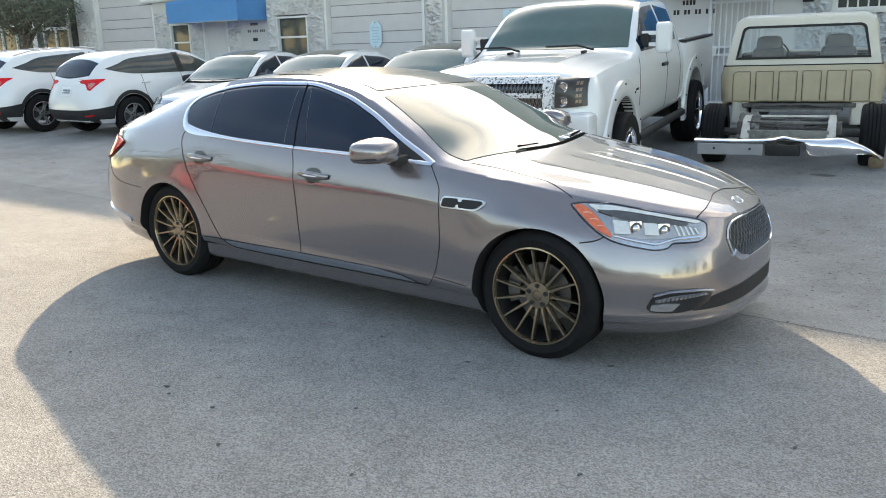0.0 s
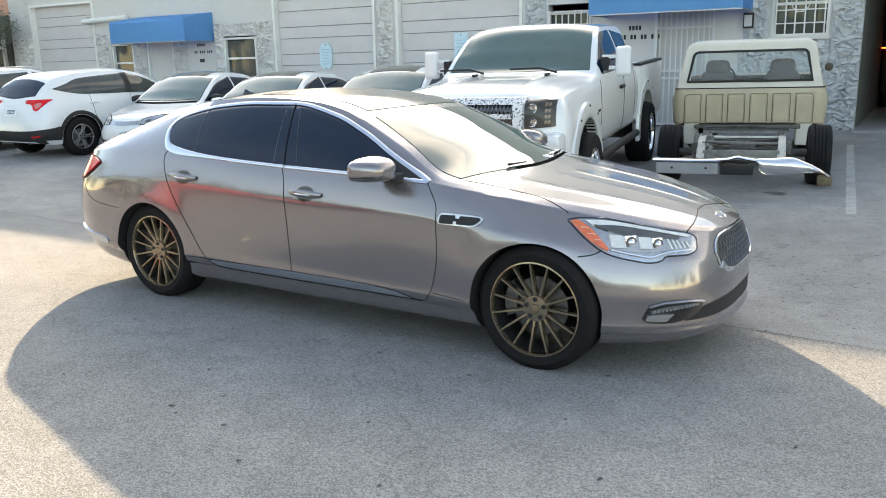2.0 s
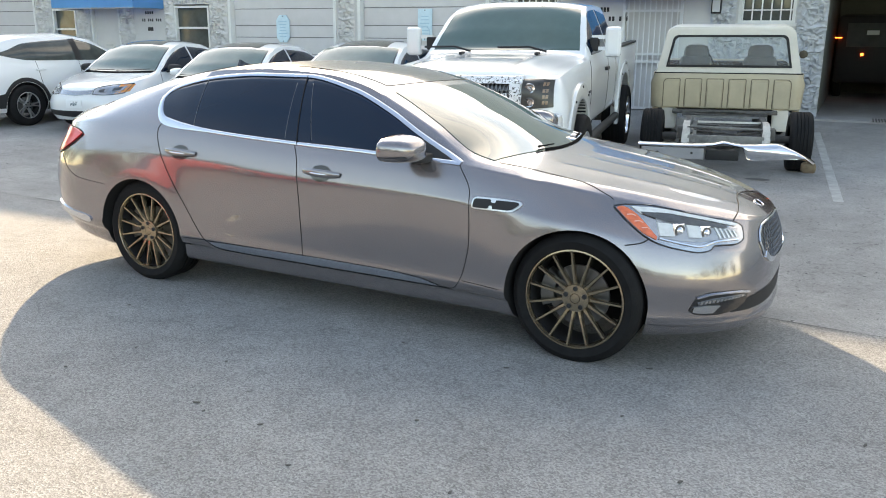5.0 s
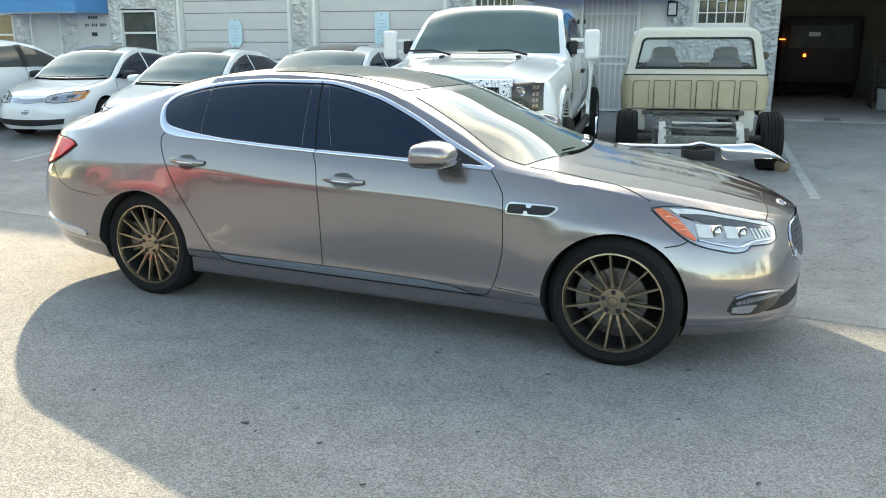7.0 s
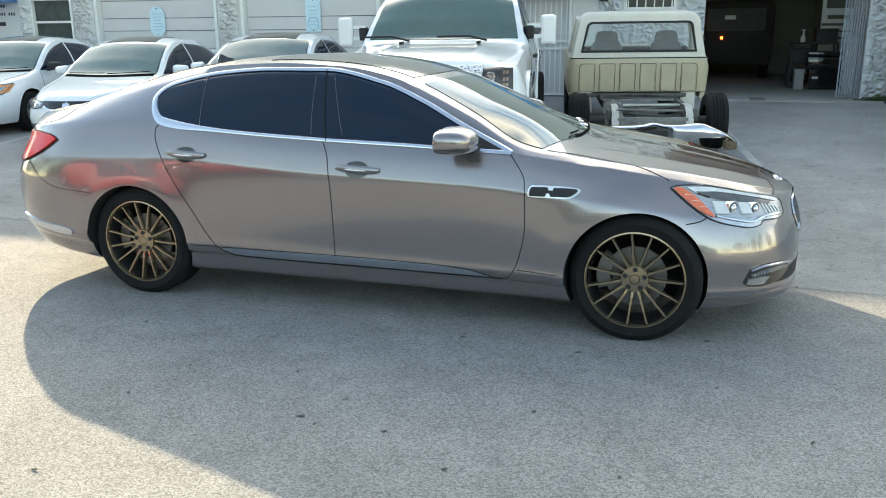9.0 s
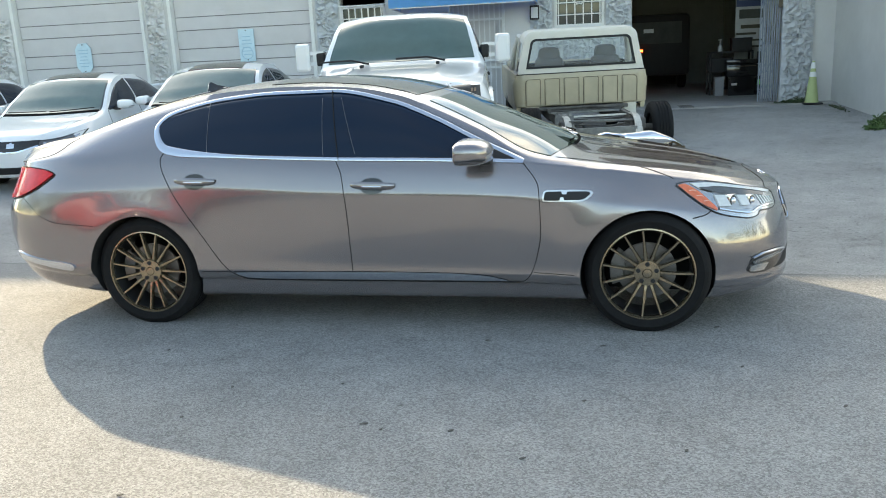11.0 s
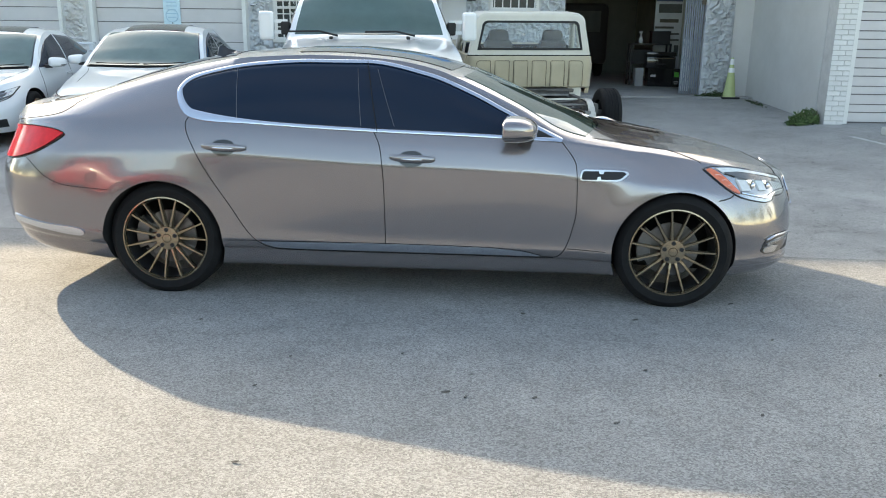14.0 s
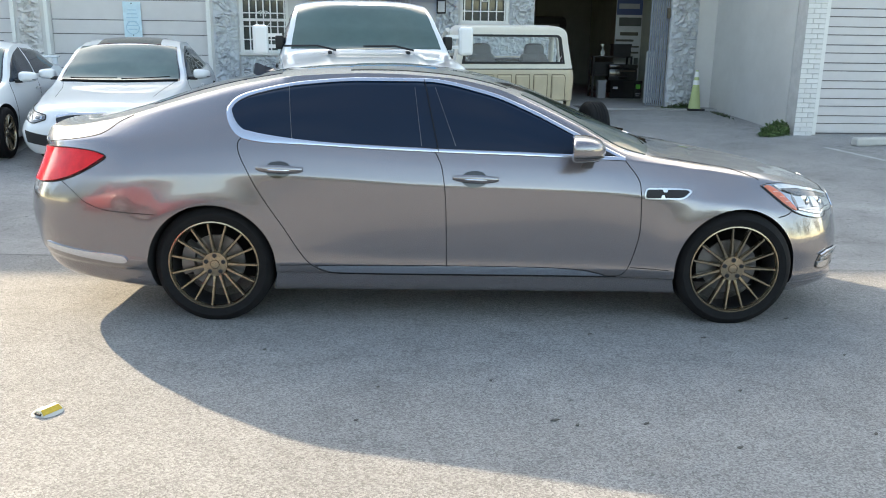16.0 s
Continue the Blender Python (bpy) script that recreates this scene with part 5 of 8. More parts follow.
def build_sedan():
    car = thing("sedan", pose(0, 0, 0), "metallic grey luxury sedan with bronze wheels on the road", "car")
    sh = Shell(SEDAN)
    R, WZ, WX = 0.345, 0.345, 1.5225
    part("body", sh.mesh(150, [(WX, WZ - 0.002, 0.368, 0.56), (-WX, WZ - 0.002, 0.368, 0.56)]), [GREY_PAINT, LINER], car)
    for x in (-WX, WX):
        for s in (-1, 1):
            wheel(car, x, s * 0.782, WZ, R, 0.245, 0.262, (BRONZE,), 15, face=s, spoke_w=0.0215, label="bronze multi-spoke alloy wheel with a low tyre")
    hi = [(-1.41, 1.25), (-1.36, 1.285), (-1.25, 1.322), (-0.97, 1.374), (-0.65, 1.395), (-0.32, 1.395), (0.06, 1.325), (0.32, 1.225), (0.54, 1.118), (0.80, 1.002)]
    lo = [(-1.41, 1.25), (-1.40, 1.18), (-1.33, 1.115), (-0.98, 1.075), (-0.25, 1.038), (0.3, 1.022), (0.6, 1.010), (0.80, 1.000)]
    ring = [(0.845, 0.988), (0.54, 1.13), (0.32, 1.237), (0.06, 1.337), (-0.32, 1.406), (-0.65, 1.406), (-0.97, 1.386), (-1.25, 1.336), (-1.385, 1.287), (-1.425, 1.23), (-1.40, 1.165), (-1.33, 1.103), (-0.98, 1.063), (-0.25, 1.026), (0.3, 1.010), (0.6, 1.0), (0.845, 0.988)]
    for s in (-1, 1):
        part("side_window", flank_pane(sh, lo, hi, s, 0.0025, 70, 10), TINT, car, "dark tinted side glass", smooth=60)
        part("window_trim", flank_band(sh, ring, lambda t: 0.019 + 0.030 * math.exp(-((t - 0.55) / 0.05) ** 2), s, 0.009, 170), SATIN, car, "brushed chrome window surround", smooth=60)
        part("pillar_trim", flank_pane(sh, [(-0.322, 1.04), (-0.13, 1.035)], [(-0.365, 1.397), (-0.25, 1.385)], s, 0.004, 6, 8), TINT, car, "gloss black pillar cover", smooth=60)
        part("pillar_gap", flank_pane(sh, [(-0.226, 1.02), (-0.222, 1.02)], [(-0.311, 1.41), (-0.307, 1.41)], s, 0.0105, 3, 10), GAP, car)
        part("quarter_divider", flank_pane(sh, [(-1.072, 1.09), (-1.05, 1.088)], [(-1.112, 1.352), (-1.092, 1.356)], s, 0.0035, 4, 8), TINT, car, smooth=60)
        # thin pale strips for the reflection along the glass edges
        for x0, x1 in ((-0.322, -0.365), (-0.128, -0.247), (-1.05, -1.092)):
            part("glass_edge", flank_pane(sh, [(x0, 1.05), (x0 + 0.003, 1.05)], [(x1, 1.365), (x1 + 0.0025, 1.365)], s, 0.0055, 3, 8), DISC, car, smooth=60)
        part("mirror_sail", flank_pane(sh, [(0.575, 1.014), (0.78, 1.004)], [(0.585, 1.096), (0.78, 1.010)], s, 0.006, 8, 4), BLACK, car, smooth=60)
    part("windscreen", top_pane(sh, 1.125, 0.335, 0.93, 0.004, bow=0.155, n=30, cut=0.10, p2=0.83), SCREEN, car, "steep windscreen reflecting the sky", smooth=60)
    part("rear_window", top_pane(sh, -2.0, -1.2, 0.70, 0.003, bow=-0.12, n=20, cut=-0.06), TINT, car, smooth=60)
    part("sunroof", top_pane(sh, 0.25, -0.75, 0.80, 0.0035, bow=0.10, n=16, cut=0.0), GLOSS_BLACK, car, "black glass panoramic roof", smooth=60)
    for s in (-1, 1):
        side = "R" if s < 0 else "L"
        mirror_pod(car, sh, 0.60, 1.03, 1.06, (0.185, 0.25, 0.14), GREY_PAINT, s, 0.09, "grey painted door mirror")
        for name, ln in (("rear_door", [(-1.335, 1.09), (-1.36, 1.05), (-1.29, 0.88), (-1.11, 0.59), (-0.95, 0.362), (-0.87, 0.318), (-0.78, 0.305), (-0.17, 0.303)]), ("middle", [(-0.25, 1.03), (-0.205, 0.93), (-0.18, 0.7), (-0.175, 0.5), (-0.17, 0.303)]), ("front_door", [(0.84, 0.985), (0.93, 0.84), (0.94, 0.6), (0.915, 0.45), (0.875, 0.345), (0.83, 0.306), (0.76, 0.302), (-0.17, 0.303)])):
            part("door_gap", strip(sh, ln, 0.0045, side, 0.0022, 110), GAP, car)
        part("bumper_gap", strip(sh, [(-2.41, 0.835), (-2.33, 0.79), (-2.22, 0.71), (-2.1, 0.67), (-1.83, 0.65)], 0.0035, side, 0.002, 50), GAP, car)
        part("fender_gap", strip(sh, [(1.76, 0.655), (1.83, 0.668), (1.88, 0.70)], 0.006, side, 0.002, 30), GAP, car)
        part("sill_trim", decal(sh, [(-0.915, 0.347), (-0.83, 0.319), (-0.6, 0.313), (-0.19, 0.313), (0.4, 0.311), (0.74, 0.309)], [(-0.918, 0.354), (-0.83, 0.358), (-0.6, 0.359), (-0.19, 0.360), (0.4, 0.354), (0.62, 0.341), (0.745, 0.313)], side, 0.003, 70, 4, 0.008), SATIN, car, "satin chrome moulding along the door bottoms", smooth=50)
        part("sill_gap", strip(sh, [(-0.93, 0.360), (-0.6, 0.363), (-0.19, 0.364), (0.4, 0.358), (0.62, 0.345), (0.75, 0.312)], 0.005, side, 0.0025, 60), GAP, car)
        part("sill_gap", strip(sh, [(-0.86, 0.312), (-0.78, 0.303), (-0.17, 0.301), (0.4, 0.301), (0.82, 0.303)], 0.010, side, 0.003, 60), GAP, car)
        part("sill_line", strip(sh, [(-1.13, 0.362), (-0.95, 0.362)], 0.004, side, 0.002, 10), GAP, car)
        part("sill_line", strip(sh, [(0.90, 0.362), (1.12, 0.350)], 0.004, side, 0.002, 10), GAP, car)
        part("boot_gap", strip(sh, [(-2.60, 1.004), (-2.47, 1.030), (-2.30, 1.055), (-2.17, 1.082), (-2.12, 1.11), (-2.08, 1.145), (-2.0, 1.186)], 0.004, side, 0.002, 50), GAP, car)
        part("side_vent", decal(sh, [(0.950, 0.785), (0.953, 0.773), (0.965, 0.769), (1.06, 0.767), (1.16, 0.767), (1.18, 0.770), (1.215, 0.792), (1.228, 0.806)], [(0.950, 0.787), (0.957, 0.815), (0.966, 0.825), (0.98, 0.829), (1.08, 0.828), (1.20, 0.822), (1.222, 0.816), (1.228, 0.808)], side, 0.005, 50, 6), DULL_STEEL, car, "chrome fender vent with black mesh", smooth=40)
        part("vent_mesh", decal(sh, [(0.960, 0.786), (0.963, 0.777), (0.975, 0.775), (1.035, 0.774), (1.046, 0.776), (1.050, 0.789), (1.066, 0.790), (1.072, 0.775), (1.15, 0.774), (1.175, 0.778), (1.212, 0.803)], [(0.960, 0.788), (0.966, 0.814), (0.978, 0.820), (1.048, 0.820), (1.056, 0.818), (1.060, 0.805), (1.082, 0.804), (1.088, 0.818), (1.19, 0.816), (1.206, 0.813), (1.212, 0.805)], side, 0.0085, 60, 4), BLACK, car)
        for hx, hz in ((-1.12, 0.915), (-0.015, 0.873)):
            # the cup is a black sheet: its shade is put into the colour
            bm = decal(sh, [(hx - 0.085, hz - 0.002), (hx - 0.06, hz - 0.034), (hx - 0.01, hz - 0.05), (hx + 0.045, hz - 0.036), (hx + 0.075, hz - 0.004)], [(hx - 0.085, hz + 0.002), (hx - 0.05, hz + 0.036), (hx, hz + 0.044), (hx + 0.04, hz + 0.036), (hx + 0.075, hz)], side, 0.0012, 24, 6, 0.004)
            cup = part("door_handle", bm, GLOSS_BLACK, car, "grey door handle with a chrome strip", smooth=60)
            bm = bmesh.new()
            y = abs(sh.cast(hx, hz, side).y)
            rows = []
            for k in range(13):
                a = 2 * math.pi * k / 12
                rows.append([(hx - 0.13 + 0.262 * i / 16, s * (y + 0.004 + 0.026 * math.sin(math.pi * i / 16) ** 0.5 + 0.009 * math.cos(a)), hz + 0.008 - 0.008 * i / 16 + (0.012 + 0.011 * math.sin(math.pi * i / 16) ** 0.6) * math.sin(a)) for i in range(17)])
            part("grip", sheet(bmesh.new(), rows), GREY_PAINT, cup, smooth=60)
            bm = bmesh.new()
            tube(bm, [(hx - 0.06 + 0.165 * i / 10, s * (y + 0.0385 - 0.00045 * abs(i - 3) ** 2), hz + 0.002 - 0.005 * i / 10) for i in range(11)], [0.002] + [0.0055] * 9 + [0.002], 8)
            part("chrome_strip", bm, CHROME, cup, smooth=60)
    sedan_lamps(car, sh)
    sedan_front(car, sh)
    bm = bmesh.new()
    rows = []
    for k, w in ((-1, 0.022), (0, 0.0), (1, 0.022)):
        row = []
        for x, h in ((-1.435, 0.0), (-1.43, 0.05), (-1.418, 0.066), (-1.40, 0.062), (-1.36, 0.035), (-1.30, 0.012), (-1.26, 0.0)):
            z = float(curve_through(SEDAN["top"], x)) - 0.004
            row.append((x, k * w * (1.2 if h else 0.3), z + 0.006 + (h if k == 0 else 0)))
        rows.append(row)
    sheet(bm, rows)
    part("antenna_fin", bm, GLOSS_BLACK, car, "shark fin aerial on the roof")
    return car, sh


sedan, sedan_shell = build_sedan()

# ---- the white parked cars ----
LEAN_IN = 11.5                                 # the parking bays stand askew to the road


def on_apron(x, y, heading):
    """A pose on the sloping apron."""
    slope = math.degrees(math.atan(0.036))
    return pose(x, y, ground_z(y), slope, 0, 0) @ pose(0, 0, 0, 0, 0, heading)


def simple_car(label, m, s, lamps, wheels, glass, kind="car", group="white cars in the parking bays", mirrors=None, gaps=(), screen=None, paint=None):
    car = thing(kind, m, label, "car", group)
    sh = Shell(s)
    wx, r, wy = wheels["x"], wheels["r"], wheels["y"]
    part("body", sh.mesh(96, [(a, r, r + 0.045, 0.5) for a in wx]), [paint or WHITE_PAINT, LINER], car)
    for a in wx:
        for side in (-1, 1):
            wheel(car, a, side * wy, r, r, 0.215, wheels["rim"], (wheels.get("mat", ALLOY),), wheels.get("spokes", 5), wheels.get("twin", True), face=side, spoke_w=0.034)
    for side in (-1, 1):
        for lo, hi in glass["side"]:
            part("side_window", flank_pane(sh, lo, hi, side, 0.003, 36, 8), glass.get("tint", TINT), car, smooth=60)
    part("screen_seal", top_pane(sh, glass["front"][0] + 0.012, glass["front"][1] - 0.012, 0.932, 0.002, bow=0.16, n=20, cut=0.08), GLOSS_BLACK, car, smooth=60)
    part("windscreen", top_pane(sh, glass["front"][0], glass["front"][1], 0.905, 0.006, bow=0.16, n=20, cut=0.08), screen or SCREEN, car, smooth=60)
    part("rear_window", top_pane(sh, glass["rear"][0], glass["rear"][1], 0.97 if kind == "crossover" else 0.85, 0.004, bow=glass.get("rear_bow", -0.1), n=16), TINT, car, smooth=60)
    if "roof" in glass:
        part("sunroof", top_pane(sh, glass["roof"][0], glass["roof"][1], 0.62, 0.006, n=10), GLOSS_BLACK, car, smooth=60)
    for name, axis, lo, hi, mat in lamps:
        lamp = part(name, decal(sh, lo, hi, axis, 0.006, 18, 5), mat, car, smooth=40)
        if name == "headlight":
            ring = list(lo) + list(hi)[::-1] + list(lo)[:1]
            part("surround", strip(sh, ring, 0.010, axis, 0.008, 50, smooth_line=True), GAP, lamp)
            low_line, high_line = line_through(lo, 25), line_through(hi, 25)
            for i0, i1 in ((3, 11), (13, 22)):
                inset = lambda k: [tuple(low_line[i] + (high_line[i] - low_line[i]) * k) for i in range(i0, i1 + 1)]
                part("reflector", decal(sh, inset(0.28), inset(0.72), axis, 0.010, 8, 3), LAMP_MID, lamp, smooth=40)
                part("bulb_lens", decal(sh, inset(0.38)[2:-2], inset(0.66)[2:-2], axis, 0.014, 6, 3), LAMP_DARK, lamp, smooth=40)
    for axis, ln in gaps:
        part("panel_gap", strip(sh, ln, 0.009, axis, 0.003, 40), GAP, car)
    if kind == "crossover":
        k = s["top"][0][0] / -2.02
        for side, axis in ((-1, "R"), (1, "L")):
            part("corner_cladding", decal(sh, [(-2.08 * k, 0.36 * k), (-1.72 * k, 0.34 * k)], [(-2.08 * k, 0.54 * k), (-1.72 * k, 0.58 * k)], axis, 0.008, 14, 5), BLACK, car, smooth=40)
        for side in (-1, 1):
            if k > 1.02:
                bm = bmesh.new()
                tube(bm, [(x * k, side * (float(curve_through(s["rail_y"], x * k)) - 0.03), float(curve_through(s["rail"], x * k)) + 0.05) for x in (-1.55, -1.2, -0.6, -0.1, 0.15)], 0.014, 8)
                part("roof_rail", bm, ALLOY, car, "silver roof rail", smooth=50)
            part("pillar_trim", flank_pane(sh, [(-0.17, 1.06), (-0.04, 1.055)], [(-0.17, 1.44), (-0.04, 1.44)], side, 0.0045, 5, 6), BLACK, car, smooth=60)
        for side in "RL":
            for a in wx:
                q = r + 0.085
                part("arch_cladding", strip(sh, [(a + q * math.cos(t), r + q * math.sin(t)) for t in (0.1 + 2.94 * i / 30 for i in range(31))], 0.07, side, 0.008, 50), BLACK, car, smooth=60)
            part("sill_cladding", strip(sh, [(wx[0] + r + 0.05, 0.31), (wx[1] - r - 0.05, 0.29)], 0.12, side, 0.01, 30), BLACK, car, smooth=60)
    fx = glass["front"][0]
    for side, axis in ((-1, "R"), (1, "L")):
        part("panel_gap", strip(sh, [(fx - 0.1, side * 0.70), (fx + 0.25, side * 0.62), (wx[1] + 0.45, side * 0.56)], 0.007, "T", 0.002, 24), GAP, car)
        for hx in (-0.02, -0.95):
            hz = float(curve_through(s["edge"], hx)) - 0.13
            y = abs(sh.cast(hx, hz, axis).y)
            part("door_handle", boxes((hx - 0.09, hx + 0.09, *sorted((side * (y - 0.005), side * (y + 0.03))), hz - 0.014, hz + 0.014), bevel=0.008), paint or WHITE_PAINT, car)
    rows = []
    for t in (0.0, 0.35, 0.7, 1.0):
        row = []
        for q in np.linspace(-0.9, 0.9, 21):
            x = fx + 0.035 - 0.06 * t - 0.16 * q * q
            y, z = sh.over(x, q)
            row.append((x, float(y), float(z) + 0.011))
        rows.append(row)
    bm = bmesh.new()
    sheet(bm, rows, 0.012, (0, 0, -1))
    part("cowl", bm, MATT_BLACK, car, smooth=60)
    for y0, y1 in ((-0.6, -0.02), (0.04, 0.62)):
        bm = bmesh.new()
        tube(bm, [sh.cast(fx - 0.02 - 0.16 * (y / 0.75) ** 2 - 0.05 * (y - y0), y, "T", 0.024) for y in np.linspace(y0, y1, 10)], [0.010] + [0.006] * 9, 6)
        part("wiper", bm, MATT_BLACK, car, smooth=60)
    if mirrors:
        for side in (-1, 1):
            mirror_pod(car, sh, mirrors[0], mirrors[1], mirrors[2], (0.13, 0.22, 0.13), mirrors[3] if len(mirrors) > 3 else paint or WHITE_PAINT, side, 0.09)
    return car, sh


def mirrored(lo):
    return [(-a, b) for a, b in lo]


COMPACT = dict(
    top=[(-2.12, 0.90), (-2.05, 0.96), (-1.85, 1.0), (-1.5, 1.04), (-1.05, 1.26), (-0.6, 1.37), (-0.1, 1.39), (0.25, 1.34), (0.7, 1.12), (1.05, 0.915), (1.25, 0.865), (1.7, 0.80), (2.0, 0.73), (2.12, 0.66)],
    edge=[(-2.12, 0.90), (-1.9, 0.95), (-1.3, 0.95), (-0.3, 0.895), (0.6, 0.865), (1.0, 0.845), (1.5, 0.79), (1.9, 0.715), (2.12, 0.66)],
    edge_y=[(-2.12, 0.72), (-1.5, 0.76), (0, 0.81), (0.8, 0.80), (1.5, 0.73), (2.12, 0.62)],
    rail=[(-2.12, 0.90), (-1.9, 0.965), (-1.5, 1.0), (-1.05, 1.19), (-0.6, 1.31), (-0.1, 1.335), (0.25, 1.28), (0.7, 1.06), (1.0, 0.885), (1.5, 0.81), (2.0, 0.72), (2.12, 0.66)],
    rail_y=[(-2.12, 0.55), (-1.5, 0.60), (-0.6, 0.59), (0, 0.60), (0.5, 0.67), (1.0, 0.76), (1.5, 0.65), (2.12, 0.50)],
    side=[(0, 0.78), (0.1, 0.82), (0.3, 0.845), (0.55, 0.858), (0.8, 0.845), (1, 0.80)],
    nose=[(0, 2.13), (0.3, 2.20), (0.6, 2.20), (0.85, 2.17), (1, 2.12)],
    tail=[(0, -2.12), (0.3, -2.2), (0.7, -2.2), (1, -2.12)],
    under=[(-2.2, 0.26), (-1.8, 0.20), (1.8, 0.18), (2.2, 0.20)],
    round_f=(0.85, 2.2, 3.0), round_r=(0.7, 2.4, 3.3), swell=0.025)
GLASS = dict(side=[([(-1.25, 0.985), (-1.0, 0.95), (-0.15, 0.925)], [(-1.25, 1.01), (-0.85, 1.20), (-0.15, 1.285)]), ([(-0.10, 0.922), (0.45, 0.905), (0.88, 0.895)], [(-0.10, 1.29), (0.3, 1.21), (0.88, 0.915)])],
             front=(1.12, 0.36), rear=(-1.5, -0.85), roof=(0.26, -0.4))


def park(x, y, heading, nose):
    d = Vector((math.cos(radians(heading)), math.sin(radians(heading))))
    return on_apron(x - d.x * nose, y - d.y * nose, heading)


plate = [(-0.15, 0.40), (0.15, 0.40)], [(-0.15, 0.53), (0.15, 0.53)]
head = [(0.32, 0.615), (0.5, 0.60), (0.70, 0.62)], [(0.32, 0.68), (0.5, 0.74), (0.72, 0.755)]
turn = [(0.60, 0.615), (0.735, 0.635)], [(0.61, 0.745), (0.735, 0.74)]
old_sedan, _ = simple_car(
    "older white compact sedan parked nose out", park(-8.8, 4.3, -90 + LEAN_IN, 2.2), COMPACT,
    [("headlight", "F", *head, LAMP_MID), ("headlight", "F", mirrored(head[0]), mirrored(head[1]), LAMP_MID), ("indicator", "F", *turn, ORANGE_LENS), ("indicator", "F", mirrored(turn[0]), mirrored(turn[1]), ORANGE_LENS),
     ("grille", "F", [(-0.3, 0.615), (0, 0.595), (0.3, 0.615)], [(-0.3, 0.675), (0, 0.665), (0.3, 0.675)], LAMP_CHROME), ("air_intake", "F", [(-0.55, 0.28), (0, 0.25), (0.55, 0.28)], [(-0.58, 0.36), (0, 0.35), (0.58, 0.36)], BLACK), ("number_plate", "F", *plate, PLATE), ("plate_mark", "F", [(-0.07, 0.43), (0.05, 0.43)], [(-0.05, 0.50), (0.08, 0.50)], PLATE_INK)],
    dict(x=(-1.31, 1.31), r=0.305, y=0.74, rim=0.20), dict(GLASS), mirrors=(0.70, 0.92, 0.95, BLACK), gaps=[("L", [(0.9, 0.9), (0.95, 0.7), (0.9, 0.3)]), ("L", [(-0.12, 0.95), (-0.12, 0.3)])], screen=SCREEN_PALE)
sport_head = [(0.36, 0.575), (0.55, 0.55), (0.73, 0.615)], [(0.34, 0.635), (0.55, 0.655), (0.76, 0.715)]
sport_sedan, sport_shell = simple_car(
    "white compact sport sedan with black grille parked nose out", park(-6.2, 3.77, -90 + LEAN_IN - 2.5, 2.25), dict(COMPACT),
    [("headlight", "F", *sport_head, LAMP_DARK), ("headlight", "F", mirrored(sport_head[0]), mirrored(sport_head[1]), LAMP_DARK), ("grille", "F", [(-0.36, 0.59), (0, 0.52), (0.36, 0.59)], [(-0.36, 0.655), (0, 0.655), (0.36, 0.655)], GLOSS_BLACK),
     ("grille_bar", "F", [(-0.36, 0.58), (0, 0.51), (0.36, 0.58)], [(-0.36, 0.60), (0, 0.528), (0.36, 0.60)], CHROME), ("badge", "F", [(-0.05, 0.575), (0.05, 0.575)], [(-0.05, 0.645), (0.05, 0.645)], CHROME), ("air_intake", "F", [(-0.7, 0.26), (0, 0.24), (0.7, 0.26)], [(-0.7, 0.36), (0, 0.33), (0.7, 0.36)], BLACK), ("lip", "F", [(-0.75, 0.20), (0, 0.19), (0.75, 0.20)], [(-0.75, 0.225), (0, 0.215), (0.75, 0.225)], WHITE_PAINT)],
    dict(x=(-1.31, 1.31), r=0.315, y=0.745, rim=0.225, mat=BRONZE, spokes=7), dict(GLASS), mirrors=(0.68, 0.94, 0.95), gaps=[("L", [(0.9, 0.9), (0.95, 0.7), (0.9, 0.3)]), ("L", [(-0.12, 0.95), (-0.12, 0.3)])], screen=SCREEN_PALE)
BIG = {k: ([(a * 1.07, b * (1.025 if k in ("top", "rail", "edge", "under") else 1.055)) for a, b in v] if isinstance(v, list) and k not in ("side", "nose", "tail") else v) for k, v in COMPACT.items()}
BIG["side"] = [(a, b * 1.06) for a, b in COMPACT["side"]]
BIG["nose"], BIG["tail"] = [(a, b * 1.07 + 0.24) for a, b in COMPACT["nose"]], [(a, b * 1.07) for a, b in COMPACT["tail"]]
for key in ("top", "edge", "edge_y", "rail", "rail_y", "under"):    # a longer bonnet
    BIG[key] = [(a if a < 1.3 else 1.3 + (a - 1.3) * 1.25, b) for a, b in BIG[key]]
BIG["round_f"] = (0.48, 2.2, 4.2)
GLASS_BIG = dict(side=[([(a * 1.07, b * 1.025) for a, b in lo], [(a * 1.07, b * 1.02) for a, b in hi]) for lo, hi in GLASS["side"]], front=(1.2, 0.38), rear=(-1.6, -0.9), roof=(0.32, -0.42))
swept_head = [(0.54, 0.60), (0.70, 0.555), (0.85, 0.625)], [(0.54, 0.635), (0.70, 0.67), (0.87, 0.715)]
part("spoiler", boxes((-2.10, -1.90, -0.64, 0.64, 1.045, 1.08), (-2.04, -1.95, -0.62, -0.55, 0.93, 1.06), (-2.04, -1.95, 0.55, 0.62, 0.93, 1.06), bevel=0.014), WHITE_PAINT, sport_sedan, "white boot spoiler", smooth=40)
for k in (-1, 1):
    part("indicator", decal(sport_shell, [(k * 0.67, 0.61), (k * 0.73, 0.635)], [(k * 0.67, 0.685), (k * 0.75, 0.708)], "F", 0.009, 6, 3), LAMP_CLEAR, sport_sedan)
